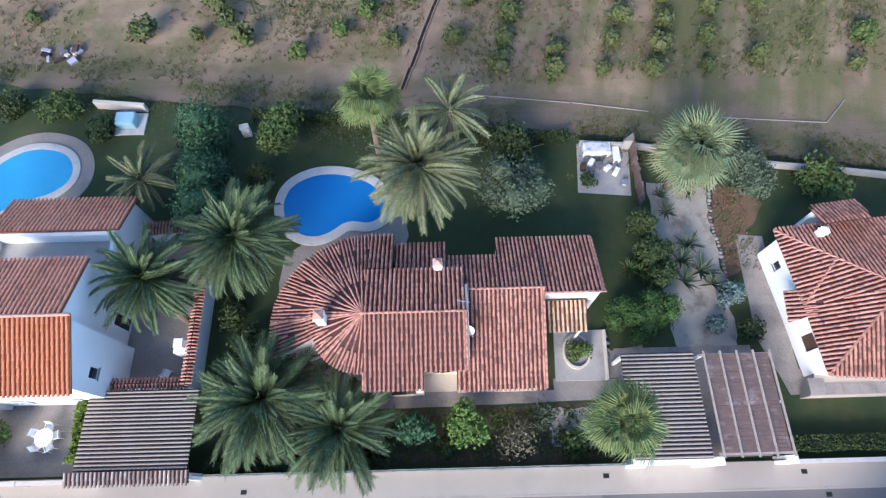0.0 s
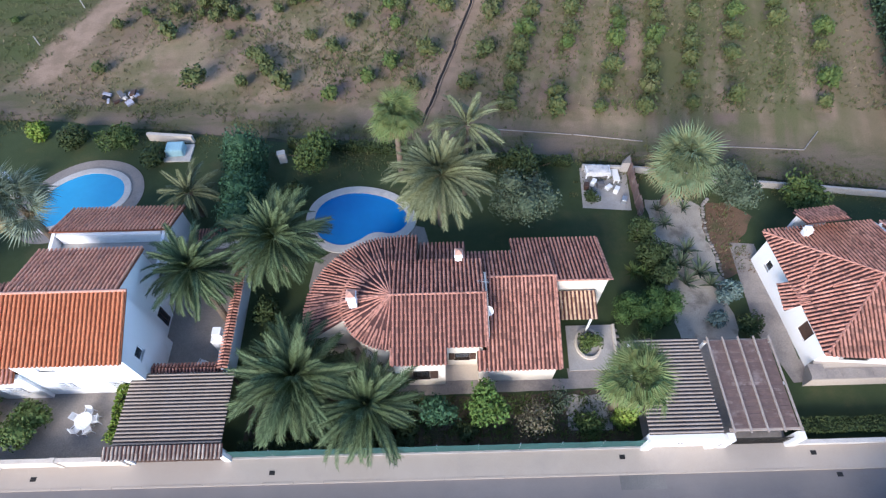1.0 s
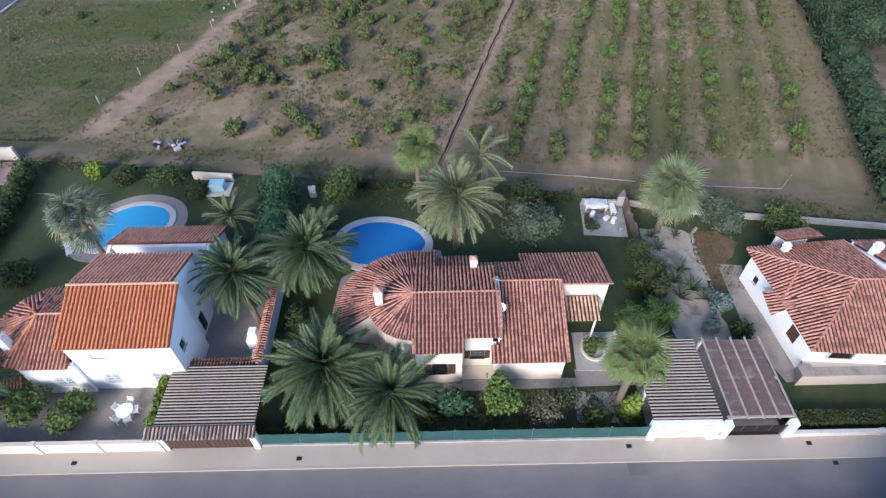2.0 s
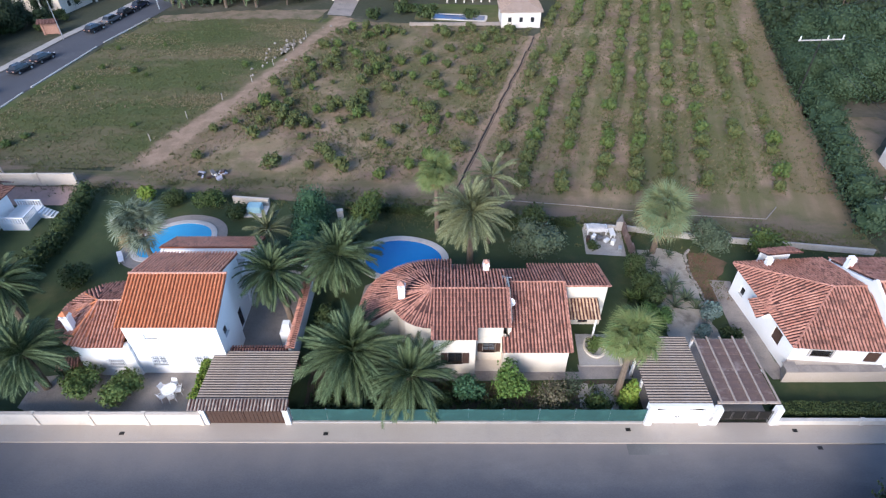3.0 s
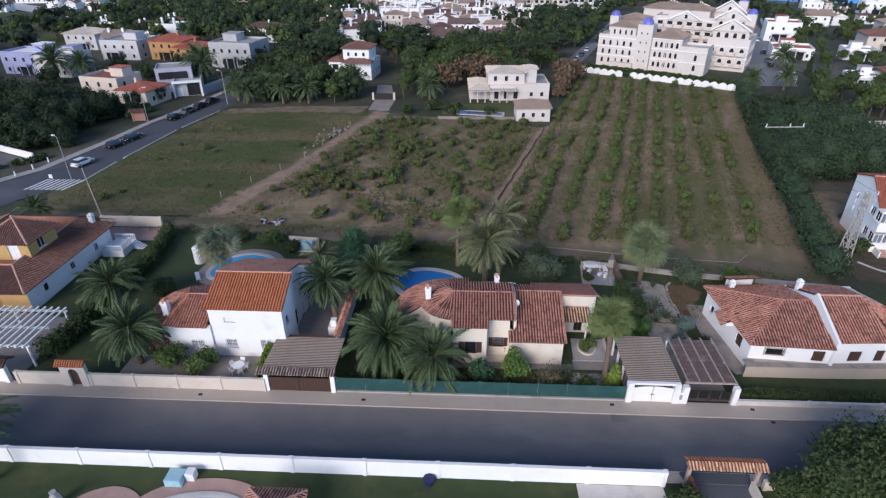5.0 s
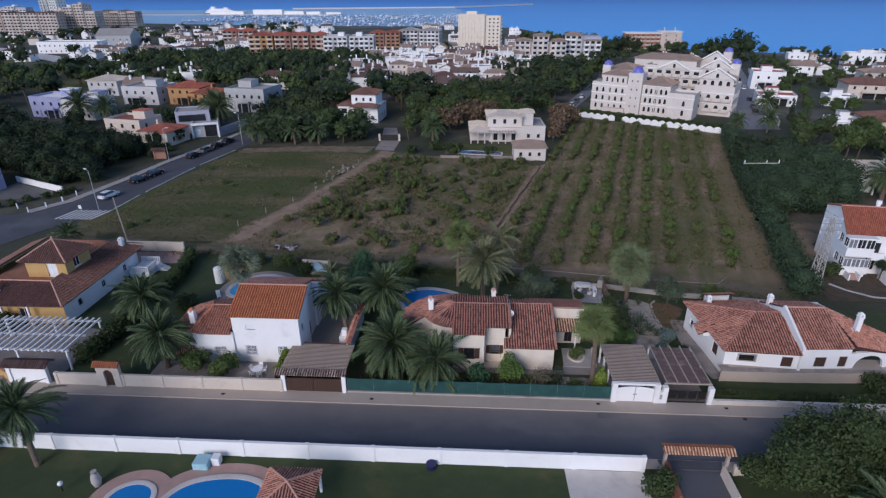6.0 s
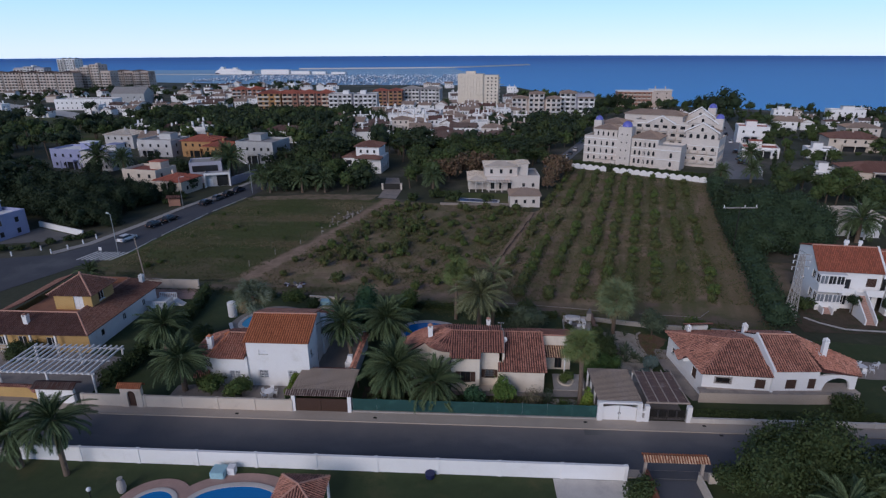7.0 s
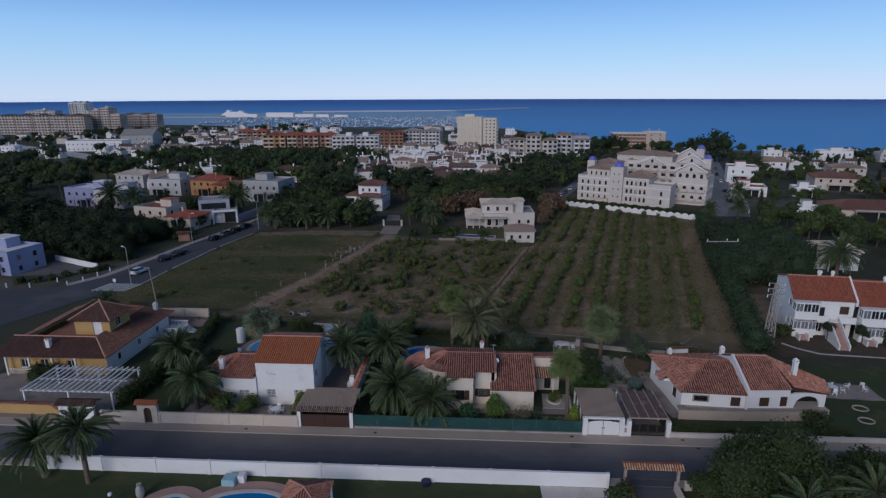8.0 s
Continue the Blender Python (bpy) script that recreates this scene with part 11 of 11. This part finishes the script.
for k in range(16):
    bm = bmesh.new()
    sx, sy, sz = rng.uniform(.15, .5), rng.uniform(.1, .3), rng.uniform(.06, .3)
    box(bm, -sx, -sy, 0, sx, sy, sz, pose(rng.uniform(-1.6, 1.6), rng.uniform(-.7, .7), rng.uniform(0, .3), rng.uniform(-12, 12), rng.uniform(-12, 12), rng.uniform(0, 180)))
    part("scrap", bm, rng.choice((M["dark_wood"], M["lilac"], M["dark_grey"], M["rubble"], M["pale_floor"], M["iron"])), hp)
rb = thing("rubble_heap", "heap of pale rubble beside the dirt path", "rubble", at=(-32.8, 79.5, 0))
first = None
for k in range(60):
    a, d = rng.uniform(0, math.tau), abs(rng.gauss(0, 1))
    m = pose(math.cos(a) * d * 2.2 + (math.sin(a) * d * 4.6) * 0.3, math.sin(a) * d * 5.2, max(0, 0.3 - 0.15 * d), rng.uniform(0, 90), 0, rng.uniform(0, 360)) @ Matrix.Scale(rng.uniform(0.7, 2.4), 4)
    if first is None:
        bm = bmesh.new()
        bmesh.ops.create_icosphere(bm, subdivisions=1, radius=0.14)
        for v in bm.verts:
            v.co *= rng.uniform(0.7, 1.3)
        first = part("stone", bm, M["rubble"], rb)
        first.matrix_basis = m
    else:
        again(first, m, rb)
for k, (x, y) in enumerate(((-44.6, 44.3), (-41.8, 51.0), (-38.4, 57.2), (-35.6, 64.0), (-33.6, 70.8), (-31.6, 78.0), (-30.4, 84.5))):
    t = thing("fence_post", "pale concrete fence post beside the dirt path", "post", "fence posts", (x, y, 0))
    bm = bmesh.new()
    box(bm, -0.04, -0.04, -0.1, 0.04, 0.04, 1.2)
    part("shaft", bm, M["concrete"], t)
pole = thing("utility_pole", "thin wooden utility pole at the meadow's edge", "pole", at=(-60.5, 36.2, 0))
bm = bmesh.new()
tube(bm, (0, 0, -0.2), (-0.6, 0, 8.2), 0.12, 0.08, 8)
part("shaft", bm, M["beam"], pole)
for k, (x, y) in enumerate(((-28.4, -1.35), (-12.5, -1.35), (23.9, -1.0), (11.0, -0.95), (25.2, -2.4))):
    t = thing("drain_cover", "dark iron cover let into the pavement", "drain cover", "drain covers", (x, y, 0.105 if y > -1.9 else -0.015))
    bm = bmesh.new()
    box(bm, -0.19, -0.14, -0.02, 0.19, 0.14, 0.008)
    part("cover", bm, M["iron"], t)

# things south of the street
gz2 = thing("garden_pavilion", "small pavilion with a pyramid roof of orange tiles", "pavilion", at=(-16.8, -15.3, 0))
ap, cs = (0, 0, 3.3), [(-2.2, -2.2, 2.3), (2.2, -2.2, 2.3), (2.2, 2.2, 2.3), (-2.2, 2.2, 2.3)]
for i in range(4):
    tile_roof(gz2, [ap, cs[i], cs[(i + 1) % 4]], M["tile"], M["under"], 0.24, 0.36, 0.06)
    ridge_tiles(gz2, [ap, cs[i]], M["ridge"], 0.1)
for sx in (-2, 2):
    for sy in (-2, 2):
        post(gz2, sx, sy, 0, 2.3, 0.2, M["white"])
bx = thing("pool_pump_box", "pale blue pool pump box with white equipment", "pump box", at=(-26.0, -10.9, 0.0))
bm = bmesh.new()
box(bm, -0.9, -0.7, 0, 0.5, 0.6, 0.75)
bmesh.ops.bevel(bm, geom=bm.edges[:], offset=0.05, segments=2, affect="EDGES")
part("housing", bm, M["towel"], bx)
bm = bmesh.new()
box(bm, 0.6, -0.1, 0, 1.3, 0.6, 0.85)
part("filter", bm, M["plastic"], bx)
jar = thing("stone_jar", "tall grey stone jar on the southern lawn", "jar", at=(-34.4, -13.6, 0))
bm = bmesh.new()
for z0, z1, r0, r1 in ((0, 0.5, 0.3, 0.42), (0.5, 1.1, 0.42, 0.36), (1.1, 1.4, 0.36, 0.2), (1.4, 1.6, 0.2, 0.26)):
    tube(bm, (0, 0, z0), (0, 0, z1), r0, r1, 14)
part("jar_body", bm, M["concrete"], jar)
bk = thing("blue_tub", "small dark blue tub beside the southern wall", "tub", at=(-5.6, -10.2, 0))
bm = bmesh.new()
tube(bm, (0, 0, 0), (0, 0, 0.5), 0.42, 0.5, 14)
part("tub_body", bm, M["tub_blue"], bk)
gl = thing("globe_lamp", "white globe lamp on the southern lawn", "lamp", at=(-37.0, -14.4, 0))
bm = bmesh.new()
bmesh.ops.create_uvsphere(bm, u_segments=12, v_segments=8, radius=0.22, matrix=pose(0, 0, 0.9))
part("globe", bm, M["plastic"], gl)
bm = bmesh.new()
tube(bm, (0, 0, 0), (0, 0, 0.72), 0.05)
part("stem", bm, M["iron"], gl)
sheet("east_patio", soft([(44.5, 9.6), (54, 9.4), (54, 13.6), (45.5, 14)], 1.2, 0.2, 5), 0.02, M["patio"], "pale paved patch at the end of the eastern house", "patio")
for x, y, s in ((46.2, 12.6, 10), (47.4, 11.6, 120), (48.6, 12.8, 200), (49.4, 11.2, 70), (50.6, 12.4, 260), (52.6, 11.6, 30), (53.0, 12.9, 150), (47.9, 10.4, 320)):
    garden_chair(x, y, s)
garden_set(48.3, 11.6)
for x, y in ((49.2, 7.2), (48.1, 4.3)):
    t = thing("garden_ring", "white ring edging on the eastern lawn", "edging", "lawn rings", (x, y, 0))
    bm = bmesh.new()
    for k in range(18):
        a, b = k * math.tau / 18, (k + 0.9) * math.tau / 18
        tube(bm, (math.cos(a) * 0.9, math.sin(a) * 0.7, 0.1), (math.cos(b) * 0.9, math.sin(b) * 0.7, 0.1), 0.1, 0.1, 6)
    part("ring", bm, M["concrete"], t)

# ---- woods and town trees ----
sheet("wood_floor", soft([(-180, 66), (-98, 62), (-92, 72), (-88, 92), (-100, 100), (-112, 106), (-120, 128), (-180, 136)], 4, 0.6, 9), 0.01, M["land"], "dark earth under the pines", "ground")
BIG = [Kind("broadleaf_tree", "dark leafy tree among the houses", "tree", m, 8.0, 3.8, 680, 0.36, 400 + k, "round", group="town trees", core=1) for k, m in enumerate((M["leaf"], M["leaf_town"], M["leaf"]))]
PIN = [Kind("pine_tree", "broad dark pine with an umbrella crown", "pine", M["leaf_pine"], 10.0, 5.4, 720, 0.38, 420 + k, "umbrella", group="town pines", core=1) for k in range(2)]
CAR = [Kind("evergreen_tree", "broad dark evergreen tree with dense low crown", "tree", M["leaf_pine"], 8.5, 4.6, 760, 0.36, 470 + k, "mass", group="evergreen trees", core=1) for k in range(2)]
FIC = [Kind("fig_tree", "huge dark evergreen fig with a dense domed crown", "tree", M["leaf_pine"], 9.4, 6.4, 9000, 0.24, 480 + k, "mass", group="dark fig trees", core=2) for k in range(2)]
FIG = [Kind("fig_tree", "huge green evergreen fig with a dense domed crown", "tree", M["leaf_fig"], 9.4, 6.4, 15000, 0.2, 490 + k, "mass", group="fig trees", core=2) for k in range(2)]
CYP = Kind("cypress_tree", "slim dark cypress among the houses", "cypress", M["leaf_pine"], 9.0, 1.6, 500, 0.4, 440, "cone", group="town cypresses")
RUS = Kind("rusty_tree", "rusty brown leafy tree near the villa", "tree", M["leaf_rust"], 6.5, 3.8, 900, 0.4, 450, "round", group="rusty trees")
LOW = [Kind("garden_bush", "dark garden bush among the houses", "shrub", M["leaf"], 2.6, 2.2, 500, 0.3, 460, "bush", group="town bushes")]


FAR = []


def wood(x0, x1, y0, y1, n, kinds, r=2.2, s=(0.8, 1.25), check=True):
    made = tries = 0
    while made < n and tries < n * 40:
        tries += 1
        x, y = tr.uniform(x0, x1), tr.uniform(y0, y1)
        if check and not free(x, y, r):
            continue
        if 92 < y and -32 < x < -21 and y < 126 or (x < -60 and y < 100 and x > -90 + (y - 40) * 0.12):
            continue
        k = tr.choice(kinds)
        if y < 165 and -180 < x < 150:
            k.at(x, y, tr.uniform(*s))
        else:
            FAR.append((x, y, tr.uniform(*s), k))
        made += 1


wood(-178, -128, 72, 112, 60, CAR + PIN + [BIG[0]], 1.0, (0.95, 1.35))
for x, y, k in ((-96, 72, 0.9), (-104, 75, 1.05), (-113, 79, 1.15), (-122, 82, 1.2), (-101, 84, 1.1), (-110, 88, 1.2), (-119, 92, 1.25), (-94, 80, 0.9), (-128, 90, 1.3), (-90, 70, 0.7), (-92, 88, 0.75)):
    FIC[tr.randrange(2)].at(x, y, k)
wood(-128, -93, 66, 90, 14, CAR, 0.5, (0.7, 1.0))
for x, y, k in ((-85.5, 103.6, 0.5), (-88.4, 98.2, 0.45), (-97, 92.5, 0.6), (-90, 91.6, 0.5), (-104, 98, 0.7), (-112, 106, 0.55), (-96.5, 111.6, 0.45), (-103.5, 100, 0.6), (-100, 96, 0.6), (-86, 92, 0.4), (-118, 112, 0.6), (-126, 120, 0.6), (-99, 128, 0.55), (-104, 134, 0.6), (-112, 128, 0.55), (-120, 146, 0.6), (-98, 145, 0.6), (-72, 136, 0.6), (-70, 146, 0.7), (-74, 152, 0.7)):
    CAR[tr.randrange(2)].at(x, y, k * 1.2)
for k in range(46):
    LOW[0].at(tr.uniform(-112, -82), tr.uniform(86, 100), tr.uniform(0.45, 0.8), 0.6)
wood(-150, -121, 48, 66, 12, CAR, 0.5, (0.6, 0.8))
wood(-104, -92, 70, 82, 8, CAR, 0.3, (0.6, 0.8))
for x, y in ((-92.4, 55.2), (-90.2, 57.2), (-88.6, 58.6), (-94, 53.0), (-87.6, 60.4), (-96.5, 51.0), (-99.5, 50)):
    LOW[0].at(x, y, tr.uniform(0.55, 0.8), 0.5)
wood(-290, -165, 70, 178, 84, CAR + PIN[:1] + BIG, 1.0, (0.9, 1.3))
wood(-64, -34, 104, 128, 34, BIG + CAR, 0.5, (0.7, 1.05))
wood(-62, -48, 128, 160, 14, BIG + PIN, 0.5, (0.9, 1.2))
wood(-60, 0, 146, 186, 60, BIG + PIN[:1], 0.5, (0.9, 1.3))
wood(-22, -6, 130, 146, 14, BIG, 0.5, (0.8, 1.15))
wood(-22, -14, 108, 128, 8, BIG, 0.5, (0.6, 0.9))
wood(-6, 28, 122, 188, 50, BIG + PIN[:1], 0.5, (0.7, 1.1))
wood(8, 52, 175, 300, 90, BIG + PIN, 0.5, (0.8, 1.1))
wood(50, 110, 215, 340, 24, BIG + PIN, 1.0)
wood(-100, -60, 170, 330, 70, BIG + PIN, 0.5, (0.9, 1.3))
wood(-225, -102, 200, 350, 210, BIG + CAR, 0.5, (0.9, 1.3))
wood(-400, -200, 340, 740, 80, BIG + PIN, 0.5)
wood(-72, 20, 205, 400, 110, BIG + [CYP] + LOW, 0.3, (0.5, 0.85))
wood(40, 215, 380, 450, 60, CAR + BIG, 1.0, (0.9, 1.3))
wood(40, 120, 450, 560, 30, CAR + BIG, 1.0, (1.0, 1.4))
wood(215, 460, 380, 401, 44, CAR + BIG, 1.0, (0.5, 0.9))
for x, y, k in ((58, 56.5, 0.95), (65.5, 58, 1.0), (61, 64, 1.1), (69, 66, 1.05), (63.5, 72, 1.05), (71, 74, 1.0), (66, 80, 0.95), (57, 61, 0.8)):
    FIG[tr.randrange(2)].at(x, y, k)
wood(60, 80, 84, 100, 12, CAR, 0.6, (0.6, 0.9), check=False)
wood(74, 150, 84, 122, 54, [BIG[1], BIG[1], BIG[0]], 0.6, (0.6, 0.95))
wood(94, 150, 58, 86, 22, [BIG[1], BIG[0]], 0.6, (0.6, 0.95))
wood(92, 330, 122, 390, 300, [BIG[1], BIG[1], BIG[0], CAR[0], CYP, LOW[0], LOW[0]], 0.3, (0.5, 0.95))
wood(92, 190, 122, 240, 60, [LOW[0], BIG[1], LOW[0]], 0.3, (0.5, 0.9))
wood(100, 200, 30, 66, 24, BIG, 0.6, (0.7, 1.1))
wood(-560, -400, 400, 640, 50, BIG + PIN, 1.0)
wood(-600, -380, 590, 618, 40, BIG + CAR, 0.5, (0.7, 1.1))
wood(-400, -290, 200, 285, 60, CAR + BIG, 0.5, (0.9, 1.3))
wood(-300, -175, 150, 232, 90, CAR + BIG, 0.2, (1.0, 1.45), check=False)
wood(-330, -262, 225, 290, 40, CAR + BIG, 0.2, (1.0, 1.4), check=False)
for x, y, s in ((-9.5, 121, 1.15), (-3.5, 126, 1.3), (1.5, 130, 1.2), (-14, 126, 0.9), (21.8, 117, 0.9), (23.5, 125, 1.1), (27.0, 128, 1.0), (20, 110, 0.6)):
    RUS.at(x, y, s)
for x, y, s in ((157, 322, 2.5), (64, 412, 1.35), (74, 418, 1.5), (103, 408, 1.5), (112, 414, 1.6), (120, 418, 1.4), (172, 398, 1.5), (181, 402, 1.3)):
    CAR[0].at(x, y, s, s * 1.15)
for x, y in ((50.4, 30.4), (57, 60), (62, 76), (-18, 95), (-13, 98.5), (-10.5, 99), (-7.6, 95.2), (2, 94.6), (67, 28), (73, 28)):
    LOW[0].at(x, y, tr.uniform(0.8, 1.2))
fp = date_palm("thick date palm at the meadow's far edge", -61, 103, 3.6, 4.0, 76, M["frond"], 31, joined=True, droop=1.15, group="far palms")
for x, y, s in ((-57.0, 105.5, 1.05), (-51.6, 103.2, 1.05), (-45, 103.5, 1.0), (-64.5, 106, 1.1), (-33.6, 112, 1.0), (-13.7, 107.3, 1.05), (-86, 132, 1.4), (-80.5, 122.5, 1.5), (-120, 128, 1.2), (-127, 126, 1.5), (62, 168, 1.2), (80, 64, 1.3), (84, 122, 1.0), (74, 120, 0.9), (96, 150, 1.2), (150, 250, 1.4), (-24, 396, 1.4), (-60, 300, 1.3), (-140, 240, 1.4), (-68, 33, 0.7)):
    o = copy_thing(fp, pose(x, y, land_height(y), 0, 0, tr.uniform(0, 360)))
    o.scale = (s, s, s * 1.15)


# the woods past the first gardens, joined by kind of leaf
lots = {}
for x, y, s, k in FAR:
    lots.setdefault(k.args[3].name, []).append((x, y, s, k))
for name, lot in lots.items():
    vs, fs = [], []
    bark = bmesh.new()
    for x, y, s, k in lot:
        h, spread, shape = k.args[4] * s, k.args[5] * s, k.args[9]
        z = land_height(y)
        tube(bark, (x, y, z - 0.5), (x, y, z + h * 0.7), 0.03 * h, 0.015 * h, 5)
        blobs = []
        for j in range(6):
            a, d = tr.uniform(0, math.tau), spread * math.sqrt(tr.random()) * 0.6
            if shape == "umbrella":
                blobs.append((x + math.cos(a) * d, y + math.sin(a) * d, z + h * tr.uniform(0.45, 0.72), spread * 0.45, spread * 0.45, spread * 0.4))
            elif shape == "cone":
                blobs.append((x, y, z + h * (0.15 + 0.13 * j), spread * (0.9 - 0.11 * j), spread * (0.9 - 0.11 * j), h * 0.12))
            else:
                blobs.append((x + math.cos(a) * d, y + math.sin(a) * d, z + h * tr.uniform(0.42, 0.75), spread * 0.5, spread * 0.5, spread * 0.45))
        v, f = leaf_cloud(blobs, 140, 0.66 if h > 4 else 0.36, int(x * 13 + y) % 9999)
        add_core(v, f, blobs, 1, int(x * 7 + y) % 9999)
        b = len(vs)
        vs += v
        fs += [tuple(b + i for i in q) for q in f]
    tagged(part("far_wood", (vs, fs), bpy.data.materials[name]), "dark distant trees between the houses", "trees", kind="stuff")
    tagged(part("far_trunk", bark, M["wood"]), "brown trunks of the distant trees", "trunks", kind="stuff")
